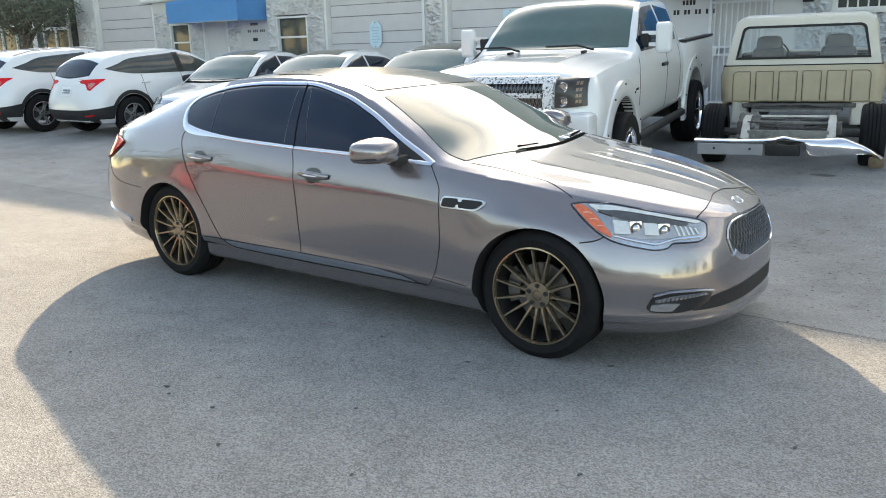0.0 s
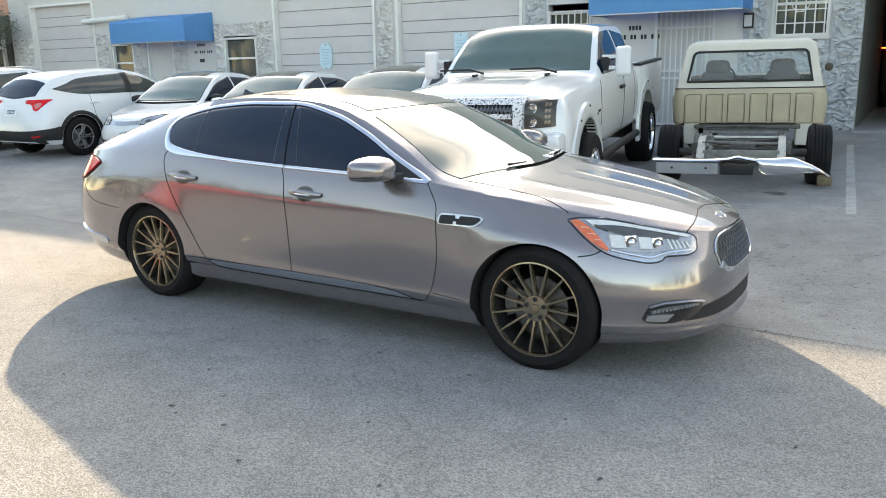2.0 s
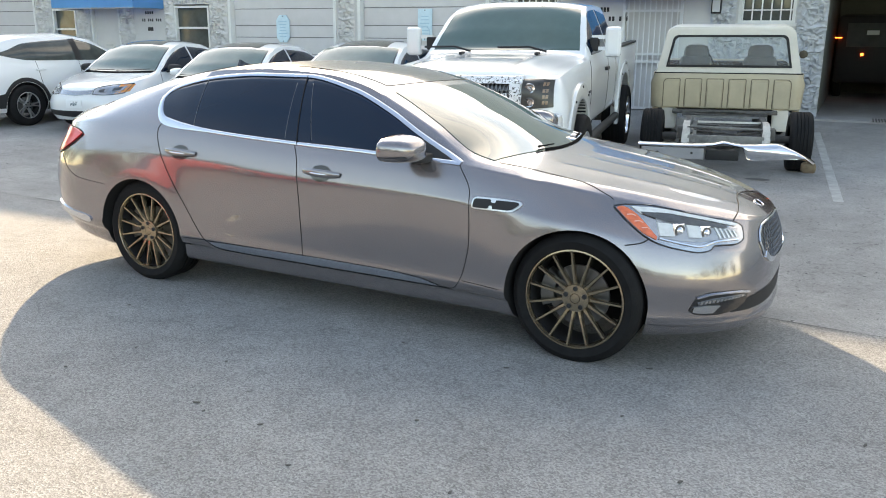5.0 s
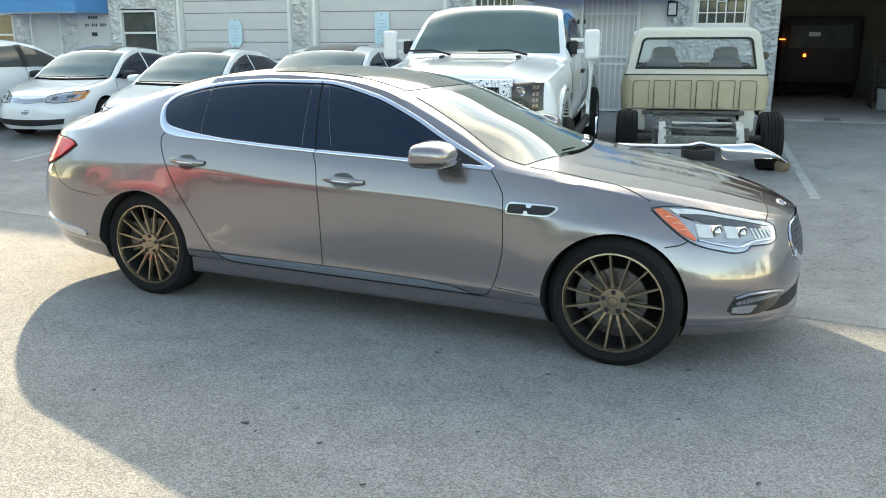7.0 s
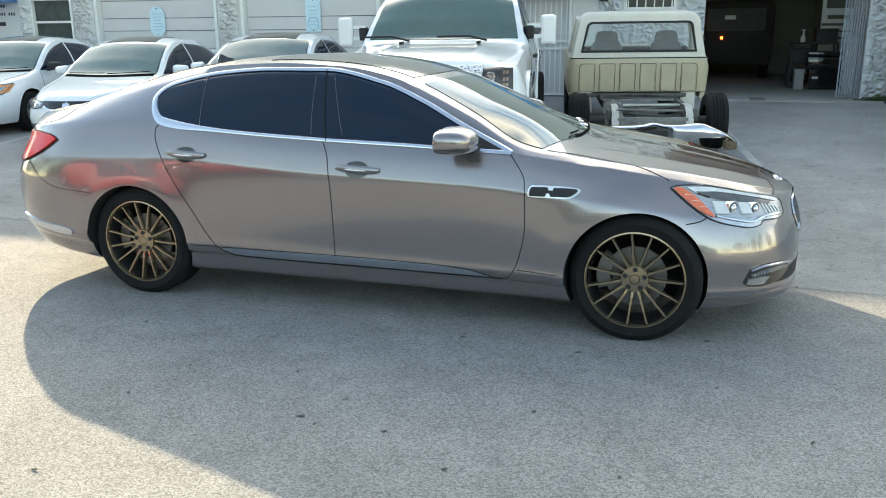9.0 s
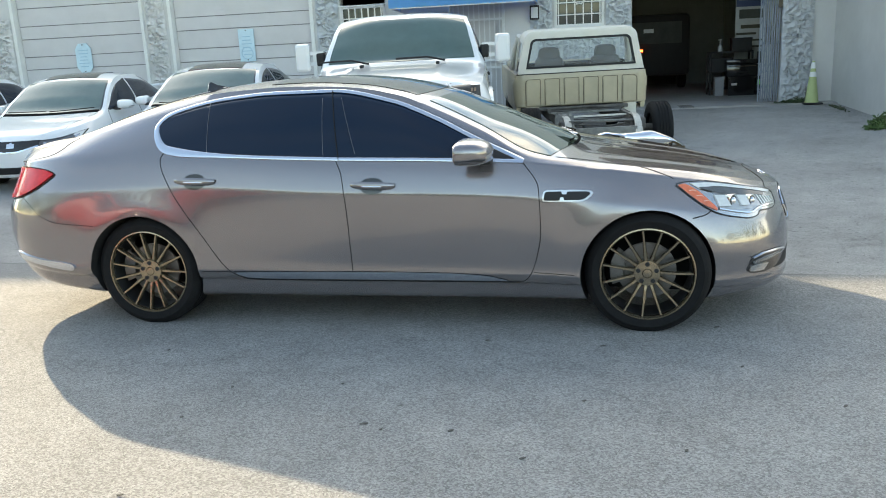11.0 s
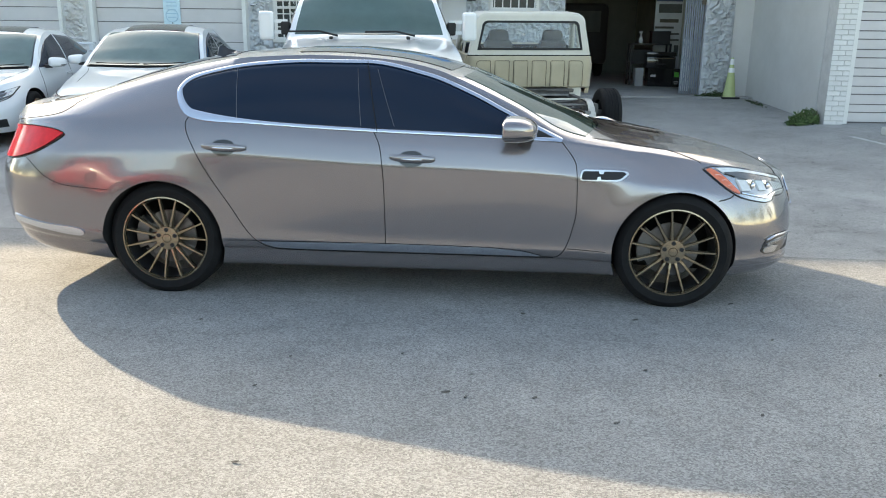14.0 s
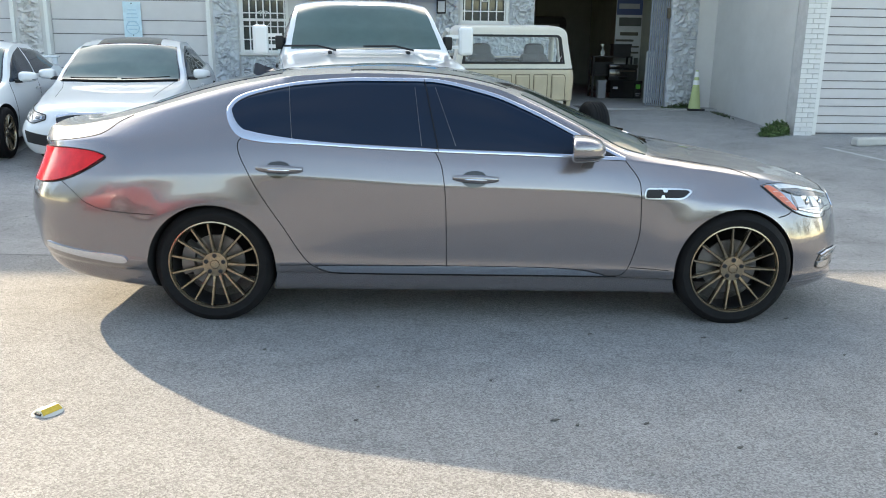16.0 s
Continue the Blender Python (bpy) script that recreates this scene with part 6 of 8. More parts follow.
luxury_sedan, _ = simple_car(
    "white sport sedan with swept headlamps parked nose out", park(-4.1, 3.953, -90 + LEAN_IN - 3.5, 2.59), BIG,
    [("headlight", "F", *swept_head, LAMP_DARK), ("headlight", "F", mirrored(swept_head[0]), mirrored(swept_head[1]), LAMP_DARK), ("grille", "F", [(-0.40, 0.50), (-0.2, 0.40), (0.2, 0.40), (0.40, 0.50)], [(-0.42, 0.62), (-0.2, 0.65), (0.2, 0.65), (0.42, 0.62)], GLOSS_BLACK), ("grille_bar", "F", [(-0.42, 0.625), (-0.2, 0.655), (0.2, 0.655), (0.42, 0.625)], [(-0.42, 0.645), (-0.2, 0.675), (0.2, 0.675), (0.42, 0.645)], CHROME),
     ("fog_intake", "F", [(0.5, 0.30), (0.78, 0.34)], [(0.48, 0.42), (0.80, 0.47)], BLACK), ("fog_intake", "F", mirrored([(0.5, 0.30), (0.78, 0.34)]), mirrored([(0.48, 0.42), (0.80, 0.47)]), BLACK), ("air_intake", "F", [(-0.4, 0.25), (0, 0.23), (0.4, 0.25)], [(-0.42, 0.36), (0, 0.34), (0.42, 0.36)], BLACK)],
    dict(x=(-1.42, 1.56), r=0.335, y=0.78, rim=0.25, mat=BRONZE), GLASS_BIG, kind="sedan", mirrors=(0.76, 0.99, 0.98), gaps=[("L", [(0.95, 0.92), (1.0, 0.7), (0.95, 0.3)])], screen=SCREEN_PALE)

CROSSOVER = dict(
    top=[(-2.02, 0.98), (-1.97, 1.08), (-1.82, 1.32), (-1.6, 1.475), (-1.2, 1.535), (-0.3, 1.545), (0.1, 1.51), (0.5, 1.35), (1.0, 1.09), (1.2, 1.03), (1.7, 0.95), (2.0, 0.84), (2.08, 0.76)],
    edge=[(-2.02, 0.98), (-1.7, 1.10), (-1.0, 1.07), (0.0, 1.03), (0.8, 1.0), (1.2, 0.985), (1.7, 0.90), (2.08, 0.76)],
    edge_y=[(-2.02, 0.74), (-1.4, 0.78), (0, 0.82), (0.9, 0.81), (1.5, 0.74), (2.08, 0.64)],
    rail=[(-2.02, 0.98), (-1.95, 1.08), (-1.8, 1.27), (-1.5, 1.415), (-1.0, 1.485), (-0.2, 1.485), (0.2, 1.43), (0.6, 1.245), (1.0, 1.035), (1.5, 0.95), (2.08, 0.76)],
    rail_y=[(-2.02, 0.70), (-1.5, 0.60), (-0.6, 0.60), (0, 0.61), (0.5, 0.66), (1.0, 0.74), (1.5, 0.64), (2.08, 0.52)],
    side=[(0, 0.80), (0.1, 0.85), (0.3, 0.87), (0.55, 0.885), (0.8, 0.865), (1, 0.82)],
    nose=[(0, 2.08), (0.3, 2.16), (0.6, 2.16), (0.85, 2.13), (1, 2.08)],
    tail=[(0, -2.06), (0.25, -2.16), (0.5, -2.14), (0.8, -2.08), (1, -2.02)],
    under=[(-2.2, 0.34), (-1.8, 0.26), (1.8, 0.22), (2.2, 0.25)],
    round_f=(0.85, 2.2, 3.0), round_r=(0.38, 2.4, 4.2), swell=0.03)
X_GLASS = dict(side=[([(-1.68, 1.225), (-1.45, 1.16), (-1.1, 1.10), (-0.15, 1.06)], [(-1.68, 1.235), (-1.45, 1.29), (-1.1, 1.39), (-0.15, 1.435)]), ([(-0.06, 1.055), (0.4, 1.035), (0.88, 1.03)], [(-0.06, 1.435), (0.25, 1.35), (0.88, 1.05)])],
               front=(1.08, 0.22), rear=(-1.97, -1.72), rear_bow=-0.05)
tail_lo, tail_hi = [(0.38, 1.0), (0.52, 0.98), (0.59, 0.89), (0.65, 0.865), (0.70, 0.92), (0.75, 0.99)], [(0.38, 1.045), (0.52, 1.055), (0.59, 1.06), (0.65, 1.06), (0.70, 1.05), (0.75, 1.03)]
lens_lo, lens_hi = [(0.575, 0.955), (0.645, 0.90), (0.695, 0.955)], [(0.575, 0.995), (0.645, 1.005), (0.70, 0.995)]
for label, x, y, grow, wrim in (("white crossover with red tail lamps parked nose in", -11.19, 5.846, 1.0, 0.225), ("white compact suv parked nose in beside the crossover", -13.70, 5.474, 1.05, 0.235)):
    spec = {k: ([(a * grow, b * (grow if k not in ("side",) else 1)) for a, b in v] if isinstance(v, list) and k not in ("side", "nose", "tail") else v) for k, v in CROSSOVER.items()}
    spec["side"], spec["nose"], spec["tail"] = [(a, b * grow) for a, b in CROSSOVER["side"]], [(a, b * grow) for a, b in CROSSOVER["nose"]], [(a, b * grow) for a, b in CROSSOVER["tail"]]
    glass = dict(side=[([(a * grow, b * grow + 0.004) for a, b in lo], [(a * grow, b * grow) for a, b in hi]) for lo, hi in X_GLASS["side"]], front=(1.08 * grow, 0.22), rear=(-1.97 * grow, -1.72 * grow), rear_bow=-0.05, tint=WINDOW_GREY)
    g = lambda pts: [(a * grow, b * grow) for a, b in pts]
    simple_car(label, on_apron(x, y, 91.0), spec,
               [("tail_lamp", "B", g(tail_lo), g(tail_hi), RED_LENS), ("tail_lamp", "B", g(mirrored(tail_lo)), g(mirrored(tail_hi)), RED_LENS), ("tail_lamp", "R", g([(-1.99, 0.93), (-1.88, 0.985), (-1.74, 1.045)]), g([(-1.99, 1.06), (-1.88, 1.064), (-1.74, 1.056)]), RED_LENS), ("tail_lamp", "L", g([(-1.99, 0.93), (-1.88, 0.985), (-1.74, 1.045)]), g([(-1.99, 1.06), (-1.88, 1.064), (-1.74, 1.056)]), RED_LENS), ("clear_lens", "B", g(lens_lo), g(lens_hi), PINK_LENS), ("clear_lens", "B", g(mirrored(lens_lo)), g(mirrored(lens_hi)), PINK_LENS), ("bumper_cladding", "B", g([(-0.84, 0.29), (0, 0.285), (0.84, 0.29)]), g([(-0.86, 0.55), (-0.6, 0.53), (0, 0.52), (0.6, 0.53), (0.86, 0.55)]), BLACK),
                ("number_plate", "B", g([(-0.16, 0.78), (0.16, 0.78)]), g([(-0.16, 0.93), (0.16, 0.93)]), PLATE), ("plate_mark", "B", g([(-0.12, 0.82), (0.12, 0.82)]), g([(-0.12, 0.89), (0.12, 0.89)]), PLATE_INK), ("reflector", "B", g([(0.55, 0.40), (0.75, 0.42)]), g([(0.55, 0.43), (0.75, 0.45)]), RED_LENS), ("reflector", "B", g([(-0.75, 0.42), (-0.55, 0.40)]), g([(-0.75, 0.45), (-0.55, 0.43)]), RED_LENS)],
               dict(x=(-1.305 * grow, 1.305 * grow), r=0.352 * grow, y=0.77 * grow, rim=wrim), glass, kind="crossover", mirrors=(0.72 * grow, 0.97 * grow, 1.12 * grow),
               gaps=[("R", g([(-1.0, 1.09), (-0.98, 0.75), (-0.85, 0.5), (-0.75, 0.3)])), ("R", g([(-0.12, 1.05), (-0.12, 0.3)])), ("R", g([(0.85, 1.0), (0.9, 0.7), (0.85, 0.3)]))])

# ---- the lifted white pickup ----
PICKUP = dict(
    top=[(-1.35, 1.475), (-1.28, 1.755), (-1.15, 1.910), (-0.8, 1.955), (0.0, 1.955), (0.25, 1.905), (0.6, 1.675), (0.92, 1.440), (1.1, 1.405), (1.7, 1.380), (2.25, 1.320), (2.42, 1.230)],
    edge=[(-1.35, 1.40), (-1.0, 1.40), (0.5, 1.36), (0.95, 1.34), (1.6, 1.31), (2.2, 1.25), (2.42, 1.22)],
    edge_y=[(-1.35, 0.92), (-0.5, 0.945), (0.6, 0.95), (1.2, 0.925), (1.9, 0.90), (2.42, 0.87)],
    rail=[(-1.35, 1.475), (-1.25, 1.735), (-1.1, 1.87), (-0.8, 1.90), (0.0, 1.895), (0.3, 1.80), (0.6, 1.605), (0.95, 1.365), (1.3, 1.345), (2.2, 1.270), (2.42, 1.210)],
    rail_y=[(-1.35, 0.78), (-0.8, 0.745), (0.0, 0.755), (0.5, 0.83), (0.95, 0.90), (1.3, 0.79), (2.42, 0.73)],
    side=[(0, 0.90), (0.08, 0.95), (0.3, 0.975), (0.6, 0.985), (0.85, 0.965), (1, 0.93)],
    nose=[(0, 2.42), (0.2, 2.50), (0.45, 2.50), (0.5, 2.47), (0.9, 2.46), (1, 2.42)],
    tail=[(0, -1.40), (1, -1.40)],
    under=[(-1.4, 0.62), (2.2, 0.60), (2.5, 0.62)],
    round_f=(0.28, 2.2, 4.2), round_r=(0.06, 2.0, 5.0), swell=0.02, crown=3.2, ridges=((0.62, 0.02, 0.07, 1.0, 2.3),))


def build_pickup():
    nose_at = (-0.70, 2.2)
    m = park(*nose_at, -90 + LEAN_IN - 2.2, 2.5)
    truck = thing("pickup_truck", m, "lifted white extended cab pickup parked nose out", "truck")
    sh = Shell(PICKUP)
    WF, WR, R = 1.55, -2.10, 0.42
    part("body", sh.mesh(110, [(WF, R + 0.05, 0.52, 0.45)]), [WHITE_PAINT, LINER], truck)
    # bed
    for s in (-1, 1):
        arch = [(WR + 0.54 * math.cos(a), R + 0.05 + 0.54 * math.sin(a)) for a in (radians(168 - 156 * i / 24) for i in range(25))]
        outline = [(-3.42, 0.66)] + arch + [(-1.43, 0.66), (-1.43, 1.37), (-3.42, 1.37)]
        bm = bmesh.new()
        f = bm.faces.new([bm.verts.new((x, s * 0.985, z)) for x, z in outline])
        got = bmesh.ops.extrude_face_region(bm, geom=[f])
        bmesh.ops.translate(bm, vec=(0, -s * 0.07, 0), verts=[v for v in got["geom"] if isinstance(v, bmesh.types.BMVert)])
        part("bed_side", bm, WHITE_DULL, truck, "white pickup bed side")
    part("tailgate", boxes((-3.42, -3.36, -0.915, 0.915, 0.66, 1.36), bevel=0.01), WHITE_PAINT, truck)
    part("bed_front", boxes((-1.47, -1.43, -0.915, 0.915, 0.66, 1.37)), WHITE_PAINT, truck)
    part("bed_floor", boxes((-3.36, -1.47, -0.915, 0.915, 0.78, 0.82)), BLACK, truck)
    for s in (-1, 1):
        part("bed_rail_cap", boxes((-3.42, -1.43, *sorted((s * 0.885, s * 0.99)), 1.38, 1.41), bevel=0.01), BLACK, truck)
        part("wheel_tub", boxes((WR - 0.5, WR + 0.5, *sorted((s * 0.5, s * 0.82)), 0.8, 1.08)), BLACK, truck)
        for x, r, z in ((WF, 0.52, R + 0.05), (WR, 0.54, R + 0.05)):
            bm = bmesh.new()
            rows = []
            for k, (dr, yy) in enumerate(((0.0, 0.88), (0.0, 0.985), (0.004, 0.997), (0.012, 1.0), (0.07, 1.002), (0.16, 0.996), (0.168, 0.985), (0.17, 0.955))):
                rows.append([(x + (r + dr) * math.cos(a), s * yy, z + (r + dr) * math.sin(a)) for a in (radians(-8 + 196 * i / 30) for i in range(31))])
            sheet(bm, rows)
            flare = part("fender_flare", bm, WHITE_PAINT, truck, "white bolt-on fender flare", smooth=50)
            for i in range(5):
                a = radians(20 + 35 * i)
                bm = bmesh.new()
                lathe(bm, [(0.0, s * 1.008), (0.011, s * 1.007), (0.013, s * 0.995)], 8, "y", (x + (r + 0.125) * math.cos(a), 0, z + (r + 0.125) * math.sin(a)))
                part("flare_bolt", bm, BLACK, flare)
        for x in (WF, WR):
            wheel(truck, x, s * 0.90, R, R, 0.32, 0.265, (CHROME,), 8, False, face=s, spoke_w=0.05, offset=-0.03, lugs=6, label="chrome wheel with a chunky off-road tyre")
        part("step_bar", tube(bmesh.new(), [(-1.3, s * 0.98, 0.50), (1.0, s * 0.98, 0.50)], 0.05, 10), BLACK, truck, smooth=50)
        for glo, ghi in (([(-0.32, 1.41), (0.2, 1.39), (0.72, 1.385)], [(-0.32, 1.86), (0.12, 1.84), (0.72, 1.50)]), ([(-1.05, 1.44), (-0.42, 1.42)], [(-1.05, 1.80), (-0.42, 1.86)])):
            part("side_window", flank_pane(sh, glo, ghi, s, 0.004, 26, 8), TINT, truck, smooth=60)
        axis = "R" if s < 0 else "L"
        for ln in ([(0.85, 1.33), (0.92, 1.1), (0.9, 0.68)], [(-0.37, 1.38), (-0.37, 0.68)], [(-1.12, 1.38), (-1.12, 0.68)]):
            part("door_gap", strip(sh, ln, 0.01, axis, 0.003, 30), GAP, truck)
        for k in range(3):
            part("fender_badge", decal(sh, [(0.985 + 0.035 * k, 1.005), (1.008 + 0.035 * k, 1.005)], [(0.988 + 0.035 * k, 1.03), (1.011 + 0.035 * k, 1.03)], axis, 0.004, 3, 2), BLACK, truck)
        y = abs(sh.cast(-0.2, 1.2, axis).y)
        part("door_handle", boxes((-0.3, -0.08, *sorted((s * (y - 0.01), s * (y + 0.035))), 1.17, 1.21), bevel=0.01), BLACK, truck)
        # towing mirror
        mir = part("door_mirror", boxes((0.54, 0.66, *sorted((s * 1.07, s * 1.24)), 1.36, 1.68), bevel=0.035), WHITE_PAINT, truck, "tall white towing mirror")
        part("mirror_arm", boxes((0.56, 0.62, *sorted((s * 0.92, s * 1.2)), 1.55, 1.59), (0.56, 0.62, *sorted((s * 0.92, s * 1.2)), 1.43, 1.47)), WHITE_PAINT, mir)
        part("mirror_foot", boxes((0.53, 0.63, *sorted((s * 0.90, s * 1.0)), 1.42, 1.57), bevel=0.02), BLACK, mir)
        part("mirror_glass", boxes((0.534, 0.545, *sorted((s * 1.09, s * 1.22)), 1.39, 1.65)), CHROME, mir)
        # headlamps, smoked
        g = lambda pts: [(s * a, b) for a, b in pts]
        lamp = part("headlight", decal(sh, g([(0.58, 0.98), (0.72, 0.985), (0.86, 0.995)]), g([(0.58, 1.235), (0.72, 1.235), (0.85, 1.23)]), "F", 0.012, 16, 8, 0.05), LAMP_SMOKE, truck, "smoked black headlight with bright reflectors", smooth=40)
        for z in (1.04, 1.165):
            c = sh.cast(s * 0.655, z, "F", 0.0)
            bm = bmesh.new()
            lathe(bm, [(0.048, 0.014), (0.044, 0.022), (0.028, 0.016), (0.0, 0.022)], 18, "x")
            bmesh.ops.translate(bm, vec=c, verts=bm.verts)
            part("reflector", bm, LAMP_CHROME, lamp, smooth=40)
        for k in range(4):
            for q in (0.762, 0.79):
                part("side_marker", decal(sh, g([(q, 1.02 + 0.052 * k), (q + 0.021, 1.022 + 0.052 * k)]), g([(q + 0.004, 1.052 + 0.052 * k), (q + 0.024, 1.05 + 0.052 * k)]), "F", 0.015, 4, 2), MARKER, lamp)
    part("windscreen", top_pane(sh, 0.93, 0.28, 0.93, 0.005, bow=0.12, n=20, cut=0.08), SCREEN_TRUCK, truck, "green tinted windscreen", smooth=60)
    part("rear_window", boxes((-1.405, -1.398, -0.6, 0.6, 1.45, 1.82)), TINT, truck)
    grille = part("grille", decal(sh, [(-0.56, 0.97), (0.56, 0.97)], [(-0.56, 1.235), (0.56, 1.235)], "F", 0.004, 20, 8), GLOSS_BLACK, truck, "black mesh grille with speckled white bars", smooth=40)
    for z0, z1, w in ((1.19, 1.245, 0.58), (1.075, 1.12, 0.58), (0.955, 0.985, 0.58)):
        part("grille_bar", decal(sh, [(-w, z0), (w, z0)], [(-w, z1), (w, z1)], "F", 0.03, 16, 3, 0.03), SPECKLE, grille, "white bar with black speckles")
    for s in (-1, 1):
        part("grille_bar", decal(sh, [(s * 0.47, 0.97), (s * 0.565, 0.97)], [(s * 0.47, 1.235), (s * 0.565, 1.235)], "F", 0.028, 4, 6, 0.03), SPECKLE, grille)
    for k in range(24):
        for sl in (-1, 1):
            y = -0.44 + k * 0.038
            part("mesh_bar", decal(sh, [(y, 0.985), (y + 0.008, 0.985)], [(y + sl * 0.06, 1.19), (y + 0.008 + sl * 0.06, 1.19)], "F", 0.012, 2, 5, 0.004), DISC, grille)
    bumper = part("bumper", boxes((2.33, 2.60, -0.96, 0.96, 0.66, 0.94), bevel=0.05), WHITE_PAINT, truck, "white painted front bumper", smooth=40)
    part("bumper_slot", boxes((2.58, 2.604, -0.35, 0.35, 0.70, 0.80), bevel=0.004), BLACK, bumper)
    for k in (-1, 1):
        part("tow_hook", boxes((2.5, 2.66, k * 0.5 - 0.02, k * 0.5 + 0.02, 0.64, 0.70), bevel=0.01), BLACK, bumper)
    for y in (-0.35, 0.5):
        bm = bmesh.new()
        tube(bm, [(0.99, y, 1.43), (0.93, y - 0.2, 1.475), (0.95, y - 0.55, 1.47)], 0.012, 6)
        part("wiper", bm, BLACK, truck, smooth=60)
    for y in (-0.42, 0.42):
        part("washer_jet", boxes((1.02, 1.14, y - 0.02, y + 0.02, 1.395, 1.428), bevel=0.01), BLACK, truck)
    part("chassis", boxes((-3.3, 2.3, -0.45, -0.33, 0.50, 0.64), (-3.3, 2.3, 0.33, 0.45, 0.50, 0.64), (WF - 0.08, WF + 0.08, -0.8, 0.8, 0.34, 0.48), (WR - 0.08, WR + 0.08, -0.8, 0.8, 0.34, 0.48)), FRAME_STEEL, truck)
    return truck


build_pickup()

# ---- the old tan pickup without its bed ----


def rounded_outline(w0, w1, z0, z1, r, n=6):
    """A closed outline (y, z): wide w0 below and w1 above, with rounded upper corners."""
    pts = [(-w0, z0), (w0, z0)]
    for s, a0 in ((1, 0), (-1, 90)):
        cy, cz = s * (w1 - r), z1 - r
        for i in range(n + 1):
            a = radians(a0 + 90 * i / n)
            pts.append((cy + r * math.cos(a), cz + r * math.sin(a)))
    return pts


def build_old_pickup():
    heading = 90 + LEAN_IN - 1.0
    cab_at = Vector((0.95, 6.70))
    m = on_apron(cab_at.x, cab_at.y, heading)   # origin: the middle of the cab's back, nose to +x
    truck = thing("old_pickup", m, "old tan and cream pickup cab on a bare frame without bed", "truck")
    z0 = 0.0
    LOW0, BELT, WB0, WB1, TOP = 0.575, 1.05, 1.14, 1.52, 1.64

    def ring_panel(name, outer, inner, x, thick, mat, label=""):
        bm = bmesh.new()
        n = len(outer)
        vo = [[bm.verts.new((x + dx, y, z)) for y, z in outer] for dx in (0, thick)]
        vi = [[bm.verts.new((x + dx, y, z)) for y, z in inner] for dx in (0, thick)]
        for i in range(n):
            j = (i + 1) % n
            bm.faces.new((vo[0][i], vo[0][j], vi[0][j], vi[0][i]))
            bm.faces.new((vo[1][i], vo[1][j], vi[1][j], vi[1][i]))
            bm.faces.new((vo[0][i], vo[0][j], vo[1][j], vo[1][i]))
            bm.faces.new((vi[0][i], vi[0][j], vi[1][j], vi[1][i]))
        return part(name, bm, mat, truck, label, smooth=40)

    outer = rounded_outline(0.90, 0.80, BELT, TOP, 0.145)
    inner = rounded_outline(0.765, 0.70, WB0, WB1, 0.075)
    ring_panel("cab_back", outer, inner, 0.0, 0.06, CREAM, "cream upper cab back with a wide rear window")
    gasket = rounded_outline(0.781, 0.716, WB0 - 0.016, WB1 + 0.016, 0.085)
    inner2 = rounded_outline(0.75, 0.685, WB0 + 0.014, WB1 - 0.014, 0.065)
    ring_panel("window_gasket", gasket, inner2, -0.012, 0.03, BLACK)
    bm = bmesh.new()
    bm.faces.new([bm.verts.new((0.02, y, z)) for y, z in inner])
    pane = part("rear_window", bm, CLEAR, truck, "clear wide rear window glass")
    pane.visible_shadow = False
    # lower back, with pressed ribs
    bm = bmesh.new()
    rows = []
    prof = [(0.05, LOW0), (-0.012, LOW0 + 0.02), (-0.022, 0.9), (-0.022, BELT - 0.15), (-0.021, BELT - 0.11), (-0.02, BELT - 0.07), (-0.016, BELT - 0.035), (0.0, BELT)]
    for x, z in prof:
        q = max(0.0, min(1.0, (BELT - z) / 0.15))
        w = 0.912 + 0.058 * q * q * (3 - 2 * q) - 0.04 * max(0.0, 1 - (z - LOW0) / 0.05)
        rows.append([(x + 0.10 * max(0, (abs(y) - 0.83) / 0.12) ** 2, y, z) for y in np.linspace(-w, w, 60)])
    sheet(bm, rows, 0.12, (1, 0, 0))
    back = part("lower_back", bm, TAN, truck, "dull tan lower cab back with pressed panels", smooth=50)
    for k in range(6):
        y = -0.69 + 0.276 * k
        bm = bmesh.new()
        w, lo, hi, r = 0.106, LOW0 + 0.03, BELT - 0.075, 0.06
        rl, rr = (r if k == 0 else 0.018), (r if k == 5 else 0.018)
        turn = [radians(90 * i / 5) for i in range(6)]
        path = [(y - w, lo)] + [(y - w + rl - rl * math.cos(a), hi - rl + rl * math.sin(a)) for a in turn] + [(y + w - rr + rr * math.sin(a), hi - rr + rr * math.cos(a)) for a in turn] + [(y + w, lo)]
        # a brown bar draws the groove's shadow line
        tube(bm, [(-0.0215, a, b) for a, b in path], 0.005, 6)
        part("pressed_rib", bm, RIB_SHADE, back, smooth=60)
        part("pressed_panel", boxes((-0.03, -0.018, y - w + 0.012, y + w - 0.012, lo, hi - 0.03), bevel=0.005), TAN, back)
    part("belt_seam", boxes((-0.006, 0.03, -0.92, 0.92, BELT - 0.008, BELT + 0.006)), GAP, truck)
    # sides, doors, roof, bonnet
    for s in (-1, 1):
        bm = bmesh.new()
        sheet(bm, [[(x, s * (0.93 + 0.015 * math.sin(3.1 * (z - LOW0) / 0.55)), z) for x in np.linspace(0.07, 3.0, 20)] for z in np.linspace(0.5, BELT, 6)], 0.06, (0, -s, 0))
        part("side_panel", bm, TAN, truck, smooth=50)
        bm = bmesh.new()
        vs = [bm.verts.new((x, s * (y - d), z)) for z, y in ((BELT, 0.893), (TOP - 0.145, 0.806)) for d in (0.0, 0.07) for x in (0.02, 0.22)]
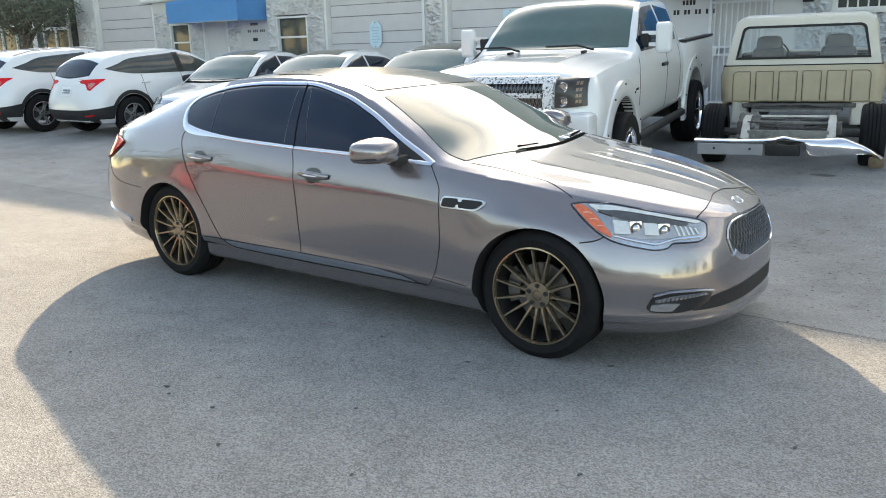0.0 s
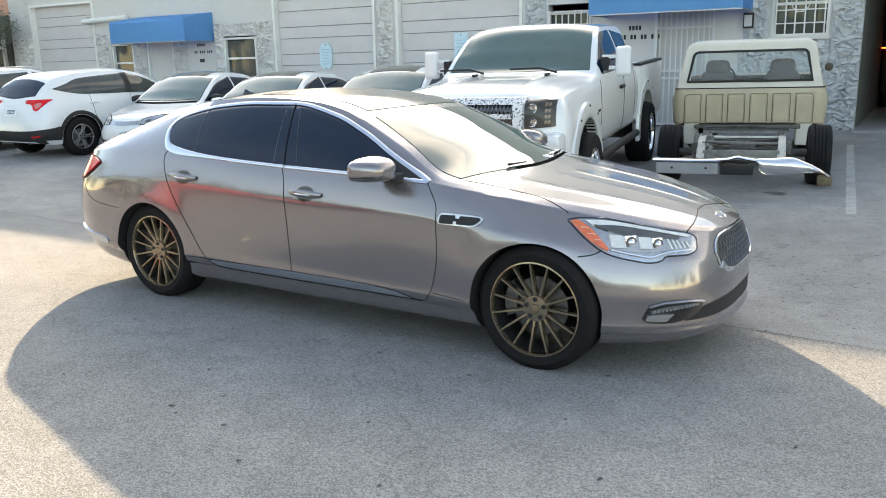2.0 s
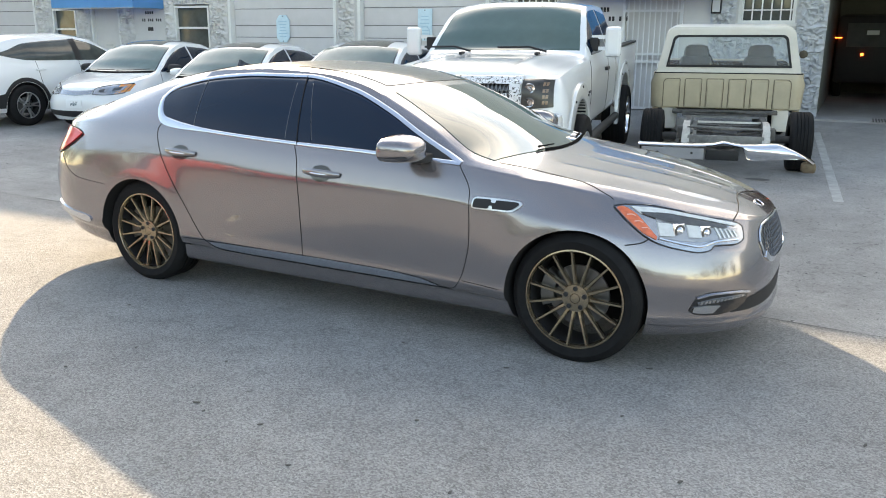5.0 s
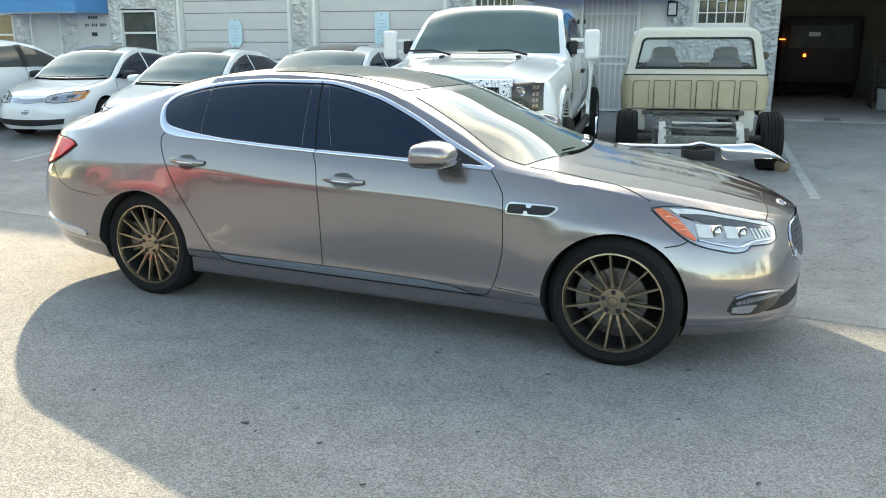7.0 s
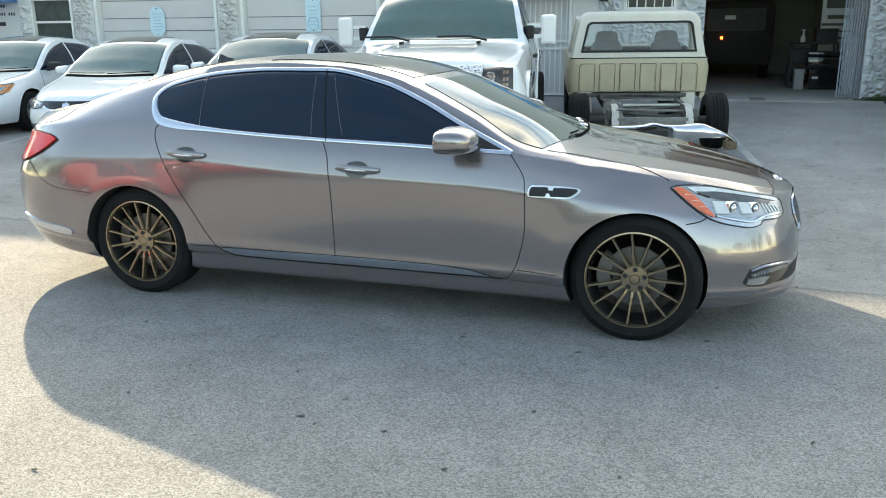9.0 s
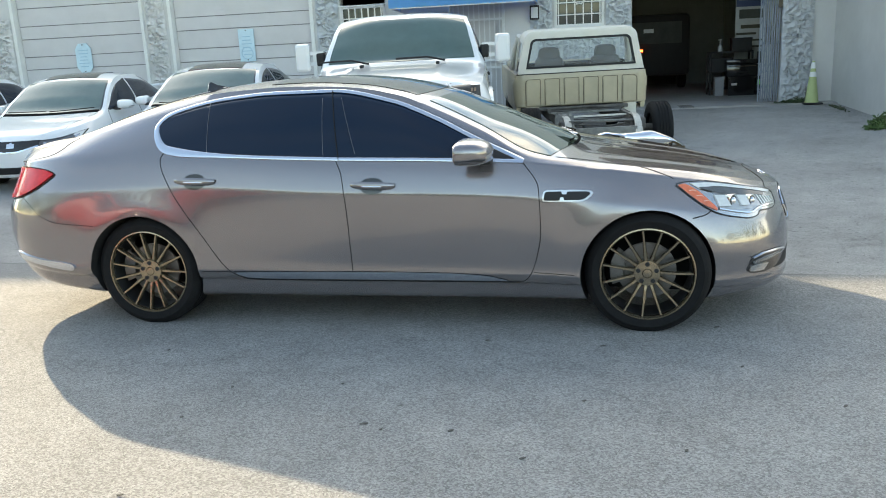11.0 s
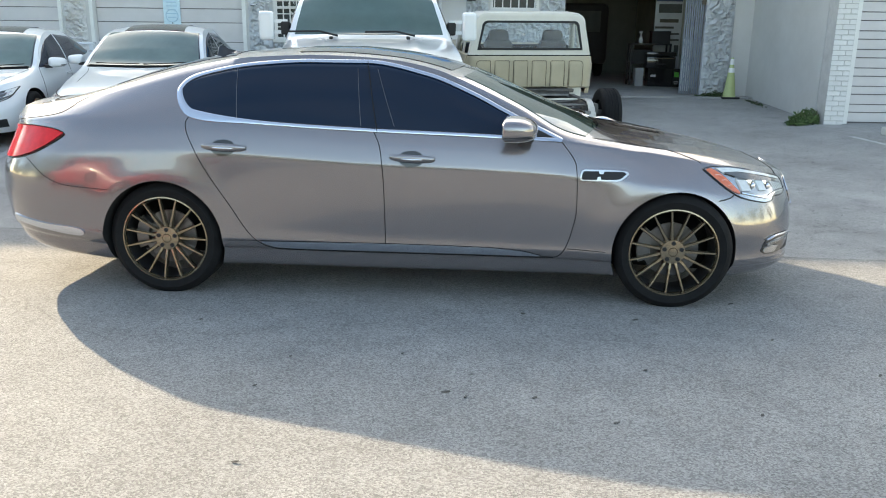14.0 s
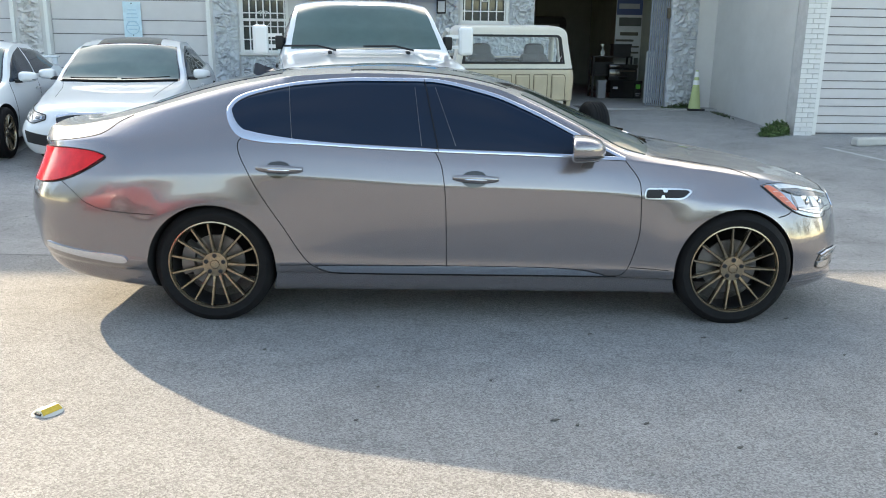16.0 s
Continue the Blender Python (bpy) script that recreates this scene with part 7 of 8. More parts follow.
        for f in ((0, 1, 5, 4), (2, 6, 7, 3), (0, 4, 6, 2), (1, 3, 7, 5), (0, 2, 3, 1), (4, 5, 7, 6)):
            bm.faces.new([vs[i] for i in f])
        bmesh.ops.bevel(bm, geom=list(bm.edges), offset=0.012, segments=2, affect="EDGES")
        part("quarter_pillar", bm, CREAM, truck, smooth=40)
        bm = bmesh.new()
        tube(bm, [(1.42, s * 0.88, BELT), (1.12, s * 0.82, 1.45), (1.0, s * 0.78, TOP - 0.07)], 0.045, 8)
        part("windscreen_pillar", bm, CREAM, truck, smooth=50)
        bm = bmesh.new()
        tube(bm, [(0.75, s * 0.875, BELT), (0.72, s * 0.80, TOP - 0.1)], 0.02, 6)
        part("door_frame", bm, CREAM, truck, smooth=50)
        if s < 0:
            bm = bmesh.new()
            lathe(bm, [(0.0, -0.004), (0.045, -0.004), (0.055, 0.002), (0.052, 0.014), (0.03, 0.03), (0.0, 0.036)], 24, "x", (1.0, s * 1.0, 1.25))
            mirror = part("door_mirror", bm, DARK_WHEEL, truck, "small round steel door mirror", smooth=40)
            bm = bmesh.new()
            tube(bm, [(1.02, s * 0.91, 1.10), (1.02, s * 0.95, 1.16), (1.02, s * 0.99, 1.23)], 0.008, 8)
            part("mirror_arm", bm, DULL_STEEL, mirror, smooth=50)
        part("seat", boxes((0.40, 0.64, *sorted((s * 0.20, s * 0.62)), 0.8, 1.26), (0.44, 0.60, *sorted((s * 0.25, s * 0.57)), 1.12, 1.40), bevel=0.078), CLOTH, truck, "dark bucket seat with headrest", smooth=40)
    top_half = [p for p in outer if p[1] > TOP - 0.235]
    rows = []
    for x, dz, k in ((-0.004, -0.012, 0.992), (0.0, 0.0, 1.004), (0.08, 0.012, 1.004), (0.5, 0.022, 1.0), (0.9, 0.008, 0.985), (1.02, -0.03, 0.97), (1.06, -0.07, 0.96)):
        rows.append([(x, y * k, z + dz) for y, z in top_half])
    bm = bmesh.new()
    sheet(bm, rows, 0.03, (0, 0, -1))
    part("roof", bm, CREAM, truck, "cream cab roof", smooth=50)
    part("bonnet", boxes((1.42, 3.0, -0.85, 0.85, 1.0, 1.13), bevel=0.05), TAN, truck)
    part("dashboard", boxes((1.2, 1.45, -0.8, 0.8, 1.0, 1.16), bevel=0.03), BLACK, truck)
    part("cab_floor", boxes((0.1, 1.5, -0.85, 0.85, 0.55, 0.60)), BLACK, truck)
    bm = bmesh.new()
    lathe(bm, [(0.19, -0.012), (0.202, 0.0), (0.19, 0.012), (0.178, 0.0), (0.19, -0.012)], 28, "x", (1.0, 0.38, 1.12))
    part("steering_wheel", bm, BLACK, truck, smooth=60)
    # bare frame
    for s in (-1, 1):
        bm = bmesh.new()
        for a, b in (((-1.60, 0.63), (-1.35, 0.63)), ((-1.35, 0.64), (-0.75, 0.66)), ((-0.75, 0.66), (0.1, 0.55))):
            z = (a[1] + b[1]) / 2 - 0.14
            box(bm, a[0], b[0], *sorted((s * 0.40, s * 0.46)), z - 0.07, z + 0.07)
        box(bm, 0.1, 3.0, *sorted((s * 0.40, s * 0.46)), 0.36, 0.5)
        part("frame_rail", bm, FRAME_STEEL, truck, "dirty bare frame rail")
        bm = bmesh.new()
        horn = line_through([(-1.2, 0.575), (-1.48, 0.60), (-1.62, 0.585), (-1.72, 0.53), (-1.80, 0.44), (-1.86, 0.36)], 22)
        rim = random.Random(8 + s)
        sheet(bm, [[(x, s * (y + 0.018 * i / 21 * k) + rim.uniform(-0.003, 0.003), z) for i, (x, z) in enumerate(horn)] for k, y in ((-1, 0.405), (0, 0.422), (0, 0.442), (1, 0.46))], 0.022, (0.7, 0, -0.7))
        part("frame_horn", bm, HORN_PAINT, truck, "chipped white frame end curving down", smooth=40)
        part("spring_hanger", boxes((-1.72, -1.58, *sorted((s * 0.47, s * 0.53)), 0.42, 0.56), bevel=0.015), FRAME_STEEL, truck)
        part("mud_panel", boxes((0.02, 0.06, *sorted((s * 0.60, s * 0.80)), 0.30, LOW0 + 0.02), bevel=0.02), CREAM, truck)
        wheel(truck, -1.10, s * 0.84, 0.345, 0.345, 0.25, 0.195, (DARK_WHEEL,), 5, False, face=s, spoke_w=0.06, label="bare rear wheel with a worn tyre")
        wheel(truck, 2.1, s * 0.82, 0.36, 0.36, 0.22, 0.20, (DARK_WHEEL,), 5, False, face=s, spoke_w=0.06)
    for b, mt in (((-0.35, -0.2, -0.52, 0.52, 0.52, 0.58), FRAME_STEEL), ((-0.6, -0.55, -0.5, 0.5, 0.535, 0.555), DIRTY_PLATE), ((-1.80, -1.75, -0.41, 0.41, 0.37, 0.475), DIRTY_PLATE), ((-1.2, -1.16, -0.4, 0.4, 0.545, 0.565), OLD_WHITE), ((-0.95, -0.90, -0.4, 0.4, 0.44, 0.52), FRAME_STEEL)):
        part("cross_member", boxes(b), mt, truck)
    bm = bmesh.new()
    tube(bm, [(-1.10, -0.80, 0.36), (-1.10, -0.2, 0.36), (-1.10, 0.2, 0.36), (-1.10, 0.80, 0.36)], [0.045, 0.05, 0.05, 0.045], 12)
    lathe(bm, [(0.0, -0.17), (0.12, -0.14), (0.16, 0.0), (0.12, 0.14), (0.0, 0.17)], 18, "y", (-1.10, 0, 0.36))
    part("rear_axle", bm, FRAME_STEEL, truck, smooth=40)
    part("cab_mount", boxes((-0.08, 0.0, -0.66, 0.66, 0.525, 0.575), bevel=0.01), FRAME_STEEL, truck)
    rnd = random.Random(4)
    for k in range(10):
        x, z = rnd.uniform(-1.75, -0.3), rnd.uniform(0.46, 0.585)
        bm = bmesh.new()
        tube(bm, [(x, -0.42, z), (x + rnd.uniform(-0.1, 0.1), rnd.uniform(-0.2, 0.2), z + rnd.uniform(-0.03, 0.03)), (x + rnd.uniform(-0.1, 0.1), 0.42, z + rnd.uniform(-0.02, 0.02))], rnd.uniform(0.006, 0.014), 6)
        part("loose_pipe", bm, (FRAME_STEEL, DIRTY_PLATE)[k % 2], truck, smooth=50)
    rag = random.Random(15)
    bm = bmesh.new()
    rows = []
    for i in range(15):
        u = i / 14
        rows.append([(-1.30 - 0.34 * u + rag.uniform(-0.02, 0.02), 0.33 + 0.22 * v / 8 + rag.uniform(-0.02, 0.02), 0.60 - 0.20 * u * u + 0.05 * math.sin(9 * u + v) - 0.05 * abs(v - 4) / 4 + rag.uniform(-0.015, 0.015)) for v in range(9)])
    sheet(bm, rows, 0.012, (0, 0, -1))
    part("crumpled_rag", bm, DIRTY_PLATE, truck, "crumpled grey cloth on the frame end", smooth=40)
    # the dented chrome bumper: a thin bar that swells into a crumpled, drooping end
    bm = bmesh.new()
    rows = []
    tall = [(-1.0, 0.085), (-0.9, 0.055), (-0.8, 0.085), (-0.7, 0.12), (-0.6, 0.155), (-0.4, 0.185), (-0.25, 0.15), (-0.19, 0.05), (0.0, 0.045), (1.0, 0.042)]
    drop = [(-1.0, -0.16), (-0.9, -0.10), (-0.75, -0.03), (-0.55, 0.03), (-0.3, 0.015), (-0.1, 0.03), (0.02, 0.05), (0.14, 0.025), (0.4, 0.01), (1.0, 0.0)]
    for k, q in enumerate((0.0, 0.06, 0.22, 0.45, 0.7, 0.92, 1.0)):
        row = []
        for t in np.linspace(-1, 1, 81):
            h, d = float(curve_through(tall, t)), float(curve_through(drop, t))
            bulge = 0.05 * math.sin(math.pi * min(1, q * 1.05)) + 0.025 * (t < -0.2) * math.sin(13 * t + 4 * q) * q
            row.append((-2.03 - bulge + 0.08 * abs(t) ** 3 + (0.06 if k == 0 else 0.0), 0.94 * t, 0.405 + d - h * q))
        rows.append(row)
    sheet(bm, rows)
    bump = part("rear_bumper", bm, CHROME, truck, "dented hanging chrome bumper", smooth=60)
    part("torn_end", boxes((-2.02, -1.9, -0.95, -0.80, 0.13, 0.24), bevel=0.03), RUST, bump, "rusty torn bumper end", smooth=40)
    # a solid black block stands in for the dark plate recess
    part("plate_recess", boxes((-2.028, -1.99, -0.15, 0.20, 0.235, 0.355), bevel=0.015), BLACK, bump, "dark number plate recess", smooth=40)
    part("step_plate", boxes((-2.05, -2.02, 0.22, 0.9, 0.24, 0.365), bevel=0.008), BOX_GREY, bump)
    for y in (0.35, 0.72):
        bm = bmesh.new()
        lathe(bm, [(0.0, -2.058), (0.014, -2.056), (0.014, -2.05)], 10, "x", (0, y, 0.31))
        part("bolt_hole", bm, INK, bump)
    return truck


build_old_pickup()

# ---- the open garage's contents ----


def garage_things():
    at = lambda x, y, z=0.0, rz=0.0: FRONT @ pose(x, y, z + 0.02, 0, 0, rz)
    shelf = thing("tool_cart", at(4.15, 3.1), "black steel tool cart stacked with boxes", "cart")
    for x in (-0.45, 0.45):
        for y in (-0.2, 0.2):
            part("post", boxes((x - 0.02, x + 0.02, y - 0.02, y + 0.02, 0, 0.95)), BLACK, shelf)
    for z in (0.12, 0.5, 0.93):
        part("shelf", boxes((-0.47, 0.47, -0.22, 0.22, z, z + 0.03)), BLACK, shelf)
    part("tool_case", boxes((-0.42, 0.05, -0.18, 0.18, 0.53, 0.82), (0.1, 0.42, -0.18, 0.18, 0.53, 0.74), bevel=0.02), BLACK, shelf)
    for x, y, z, sx, sy, sz, mat, label in ((3.86, 2.70, 0.0, 0.19, 0.25, 0.40, BOX_GREY, "grey plastic box on the garage floor"), (4.32, 2.68, 0.0, 0.56, 0.32, 0.40, GLOSS_BLACK, "black carton on the garage floor"), (4.70, 2.68, 0.0, 0.17, 0.28, 0.40, GLOSS_BLACK, "black carton with a green label"), (4.38, 3.1, 0.96, 0.42, 0.3, 0.27, BLACK, "black tool case on the cart")):
        b = thing("storage_box", at(x, y, z), label, "box", "boxes in the garage")
        part("carton", boxes((-sx / 2, sx / 2, -sy / 2, sy / 2, 0, sz), bevel=0.008), mat, b)
        part("lid", boxes((-sx / 2 - 0.008, sx / 2 + 0.008, -sy / 2 - 0.008, sy / 2 + 0.008, sz - 0.03, sz + 0.012)), mat, b)
        if "green" in label:
            part("label_patch", boxes((-0.05, 0.055, -sy / 2 - 0.003, -sy / 2, 0.22, 0.33)), GREEN_LABEL, b)
            part("print_bar", boxes((-0.05, 0.055, -sy / 2 - 0.003, -sy / 2, 0.10, 0.13), (-0.04, 0.05, -sy / 2 - 0.003, -sy / 2, 0.06, 0.075)), BOX_GREY, b)
        elif mat is GLOSS_BLACK:
            part("label_patch", boxes((-0.22, -0.10, -sy / 2 - 0.003, -sy / 2, 0.22, 0.27)), POSTER_WHITE, b)
    chest = thing("tool_chest", at(4.32, 2.68, 0.412), "black tool chest with a red trim line on a carton", "tool chest")
    part("body", boxes((-0.33, 0.33, -0.18, 0.18, 0.0, 0.26), bevel=0.02), GLOSS_BLACK, chest, smooth=40)
    part("lid", boxes((-0.34, 0.34, -0.19, 0.19, 0.265, 0.37), bevel=0.03), GLOSS_BLACK, chest, smooth=40)
    part("trim_line", boxes((-0.28, 0.28, -0.186, -0.178, 0.215, 0.225)), RUST, chest)
    part("handle", boxes((-0.12, 0.12, -0.20, -0.176, 0.08, 0.11), bevel=0.008), BLACK, chest)
    bottle = thing("spray_bottle", at(3.92, 3.0, 0.96), "white spray bottle on the tool cart", "bottle")
    bm = bmesh.new()
    lathe(bm, [(0.0, 0.0), (0.05, 0.0), (0.052, 0.10), (0.02, 0.14), (0.014, 0.24), (0.0, 0.24)], 14, "z")
    part("bottle", bm, POSTER_WHITE, bottle, smooth=40)
    part("trigger", boxes((-0.05, 0.03, -0.012, 0.012, 0.24, 0.27)), POSTER_WHITE, bottle)
    # printed banner hung behind the cart
    banner = thing("banner", at(4.30, 3.42), "tall pale shop banner with a dark blue head and dark print", "banner")
    part("sheet", boxes((0.0, 0.64, 0.0, 0.01, 0.02, 2.9)), BANNER_GREY, banner)
    part("printed_band", boxes((0.01, 0.63, -0.004, -0.001, 1.92, 2.75)), POSTER_BLUE, banner)
    part("picture_strip", boxes((0.08, 0.62, -0.004, -0.001, 1.66, 1.86)), DARK, banner)
    for z, x0, x1, h in ((2.06, 0.06, 0.56, 0.12), (2.35, 0.06, 0.5, 0.15)):
        part("print_bar", boxes((x0, x1, -0.008, -0.005, z, z + h)), BOX_GREY, banner)
    for z, x0, x1, h in ((1.44, 0.12, 0.56, 0.08), (1.30, 0.02, 0.46, 0.05), (1.16, 0.2, 0.6, 0.04), (1.02, 0.36, 0.6, 0.04)):
        part("print_bar", boxes((x0, x1, -0.008, -0.005, z, z + h)), DARK_WHEEL, banner)
    part("picture_patch", boxes((0.50, 0.60, -0.008, -0.005, 0.66, 0.92)), DARK, banner)
    stand = thing("floor_board", at(4.55, 1.2, 0, 14), "pale leaning board inside the garage", "board")
    part("panel", boxes((-0.11, 0.11, -0.02, 0.02, 0.0, 1.1), bevel=0.01), POSTER_WHITE, stand)
    # folding gate
    gate = thing("folding_gate", at(4.5, 0.12), "folded grey steel scissor gate at the opening", "gate")
    for k in range(9):
        x = -0.32 + 0.042 * k
        part("bar", boxes((x - 0.011, x + 0.011, -0.03 - 0.012 * (k % 2), -0.008 - 0.012 * (k % 2), 0.02, 3.0)), GATE_STEEL, gate)
    for k in range(8):
        for n in range(7):
            z = 0.25 + 0.4 * n
            bm = bmesh.new()
            tube(bm, [(-0.32 + 0.042 * k, -0.05, z), (-0.32 + 0.042 * (k + 1), -0.05, z + (0.16 if (k + n) % 2 else -0.16))], 0.007, 5)
            part("lattice", bm, GATE_STEEL, gate)
    part("lock", boxes((-0.02, 0.05, -0.09, -0.03, 1.75, 1.95), bevel=0.01), DARK_WHEEL, gate)
    # dark van inside
    van = thing("van", at(2.75, 6.2), "dark van parked inside with its tail lamps lit", "car")
    bm = bmesh.new()
    box(bm, -0.92, 0.92, 0, 4.2, 0.35, 1.95, bevel=0.12)
    part("body", bm, BLACK, van, smooth=40)
    part("rear_window", boxes((-0.7, 0.7, -0.012, 0.02, 1.2, 1.75), bevel=0.01), DARK, van)
    part("lit_lamp", boxes((-0.36, -0.30, -0.03, -0.012, 1.0, 1.06)), TAIL_GLOW, van)
    part("high_lamp", boxes((-0.95, -0.8, -0.03, -0.012, 1.40, 1.42)), TAIL_GLOW, van)
    part("number_plate", boxes((-0.28, -0.02, -0.03, -0.012, 1.48, 1.58)), PLATE, van)
    for x in (-0.8, 0.8):
        for y in (0.8, 3.4):
            bm = bmesh.new()
            lathe(bm, [(0.0, -0.1), (0.3, -0.1), (0.33, -0.07), (0.33, 0.07), (0.3, 0.1), (0.0, 0.1)], 28, "x", (x, y, 0.33))
            part("wheel", bm, RUBBER, van, smooth=40)


garage_things()

# ---- outside: cone, weeds, tree, kerb stop, lines, litter ----


def traffic_cone(x, y):
    cone = thing("traffic_cone", pose(x, y, ground_z(y)), "faded lime traffic cone with white collars", "cone")
    part("base", boxes((-0.17, 0.17, -0.17, 0.17, 0.0, 0.035), bevel=0.012), BLACK, cone)
    r = lambda z: 0.125 - 0.098 * z / 0.78
    bm = bmesh.new()
    lathe(bm, [(r(0.03) + 0.012, 0.03)] + [(r(z), z) for z in (0.05, 0.3, 0.6, 0.78)] + [(r(0.78) - 0.008, 0.785), (r(0.78) - 0.012, 0.74)], 28, "z")
    part("body", bm, CONE, cone, smooth=40)
    for z0, z1 in ((0.50, 0.59), (0.65, 0.76)):
        bm = bmesh.new()
        lathe(bm, [(r(z0) + 0.003, z0), (r(z1) + 0.003, z1)], 28, "z")
        part("collar", bm, CONE_WHITE, cone, smooth=40)


traffic_cone(5.05, 10.98)


def leaf_clump(name, m, label, count, size, leaf, mat, seed, category="plant"):
    """Many single leaves in an uneven heap."""
    rnd = random.Random(seed)
    plant = thing(name, m, label, category)
    verts, faces = [], []
    for _ in range(count):
        a, q = rnd.uniform(0, 2 * math.pi), rnd.random() ** 0.5
        c = Vector((size[0] * q * math.cos(a), size[1] * q * math.sin(a), size[2] * rnd.random() * (1.05 - q * q)))
        d = Euler((rnd.uniform(-1.2, 1.2), rnd.uniform(-1.2, 1.2), rnd.uniform(0, 6.3))).to_matrix()
        l = leaf * rnd.uniform(0.6, 1.4)
        i = len(verts)
        verts += [c + d @ Vector(v) for v in ((0, 0, 0), (l * 0.25, l * 0.5, 0.01), (0, l, 0), (-l * 0.25, l * 0.5, 0.01))]
        faces.append((i, i + 1, i + 2, i + 3))
    me = bpy.data.meshes.new("leaves")
    me.from_pydata(verts, [], faces)
    me.materials.append(mat)
    part("leaves", me, None, plant, kind="stuff")
    bm = bmesh.new()
    for _ in range(8):
        a = rnd.uniform(0, 6.3)
        tube(bm, [(0, 0, -0.03), (size[0] * 0.6 * math.cos(a), size[1] * 0.6 * math.sin(a), size[2] * 0.7)], 0.006, 4)
    part("stems", bm, BARK, plant, kind="stuff")


leaf_clump("weed_bush", pose(5.38, 7.72, ground_z(7.72), 0, 0, 45), "low green weed bush at the foot of the wall", 1100, (0.52, 0.17, 0.21), 0.06, LEAF, 5)
leaf_clump("weeds", pose(4.8, 11.1, ground_z(11.1)), "dark weeds at the foot of the stone pillar", 500, (0.38, 0.1, 0.10), 0.05, WEED, 6)
leaf_clump("weeds", pose(5.3, 10.2, ground_z(10.2), 0, 0, 90), "thin weeds along the side wall", 120, (0.7, 0.05, 0.05), 0.04, WEED, 9)


def street_tree(x, y, high):
    rnd = random.Random(11)
    tree = thing("tree", pose(x, y, ground_z(y)), "small grey-green street tree beside the shops", "tree")
    bm = bmesh.new()
    tube(bm, [(0, 0, -0.1), (0.05, 0, 0.7), (0.0, 0.05, 1.5), (0.1, 0.0, 2.2)], [0.13, 0.1, 0.09, 0.06], 10)
    tips = []
    for k in range(9):
        a = k * 0.75
        tip = Vector((1.2 * math.cos(a), 1.2 * math.sin(a), 2.4 + 0.5 * rnd.random()))
        tube(bm, [(0, 0.03, 1.4 + 0.1 * k), tuple(tip * 0.55 + Vector((0, 0, 0.9))), tuple(tip)], [0.05, 0.03, 0.012], 6)
        tips.append(tip)
    part("trunk", bm, BARK, tree, smooth=50)
    verts, faces = [], []
    for _ in range(13000):
        base = Vector((0, 0, 2.7)) + Vector((rnd.gauss(0, 0.62), rnd.gauss(0, 0.62), rnd.gauss(0, 0.42)))
        if rnd.random() < 0.5:
            base = rnd.choice(tips) + Vector((rnd.gauss(0, 0.26), rnd.gauss(0, 0.26), rnd.gauss(0, 0.22)))
        d = Euler((rnd.uniform(-1.5, 1.5), rnd.uniform(-1.5, 1.5), rnd.uniform(0, 6.3))).to_matrix()
        l = 0.09 * rnd.uniform(0.6, 1.4)
        i = len(verts)
        verts += [base + d @ Vector(v) for v in ((0, 0, 0), (l * 0.22, l * 0.5, 0.01), (0, l, 0), (-l * 0.22, l * 0.5, 0.01))]
        faces.append((i, i + 1, i + 2, i + 3))
    me = bpy.data.meshes.new("crown")
    me.from_pydata(verts, [], faces)
    me.materials.append(LEAF_DULL)
    part("crown", me, None, tree, kind="stuff")


street_tree(-22.6, 8.9, 3.4)


def bay_line(x0, y0, x1, y1, seed):
    rnd = random.Random(seed)
    bm = bmesh.new()
    d = Vector((x1 - x0, y1 - y0, 0))
    n = Vector((-d.y, d.x, 0)).normalized() * 0.05
    rows = [[], []]
    for i in range(31):
        p = Vector((x0, y0, 0)) + d * i / 30
        for k, s in ((0, -1), (1, 1)):
            q = p + n * s * rnd.uniform(0.92, 1.04)
            rows[k].append((q.x, q.y, ground_z(q.y) + 0.004))
    sheet(bm, rows)
    tagged(part("bay_line", bm, PAINT_LINE), "worn white parking bay line on the apron", "road marking", kind="structure")


bay_line(1.95, 9.3, 2.53, 4.15, 1)
bay_line(5.55, 6.4, 6.0, 4.9, 2)
bay_line(-5.95, 6.5, -5.27, 3.2, 3)
bay_line(-8.1, 6.2, -7.45, 2.9, 4)
bay_line(-3.0, 6.6, -2.3, 3.2, 5)


def kerb_stop(x, y, rz):
    stop = thing("kerb_stop", on_apron(x, y, rz), "pale concrete parking stop", "parking stop")
    part("block", boxes((-0.8, 0.8, -0.07, 0.07, 0.0, 0.12), bevel=0.025), CURB, stop)


kerb_stop(6.85, 6.75, 12)


def oil_spot(x, y, size, seed, mat=None):
    rnd = random.Random(seed)
    bm = bmesh.new()
    ring = [bm.verts.new((x + size * math.cos(a) * rnd.uniform(0.7, 1.15), y + size * 0.6 * math.sin(a) * rnd.uniform(0.7, 1.15), ground_z(y) + 0.004)) for a in (2 * math.pi * i / 18 for i in range(18))]
    bm.faces.new(ring)
    tagged(part("oil_spot", bm, mat or TAR), "dark oil spot on the apron", "stain", kind="structure")


oil_spot(1.66, 5.0, 0.15, 3)


def drain(x, y):
    d = thing("drain_grate", FRONT @ pose(x, y, 0.0), "small black steel drain grate", "drain", kind="structure")
    for k in range(6):
        part("slat", boxes((-0.12 + 0.045 * k, -0.10 + 0.045 * k, -0.28, 0.28, 0.015, 0.03)), FRAME_STEEL, d)


drain(2.8, -0.2)


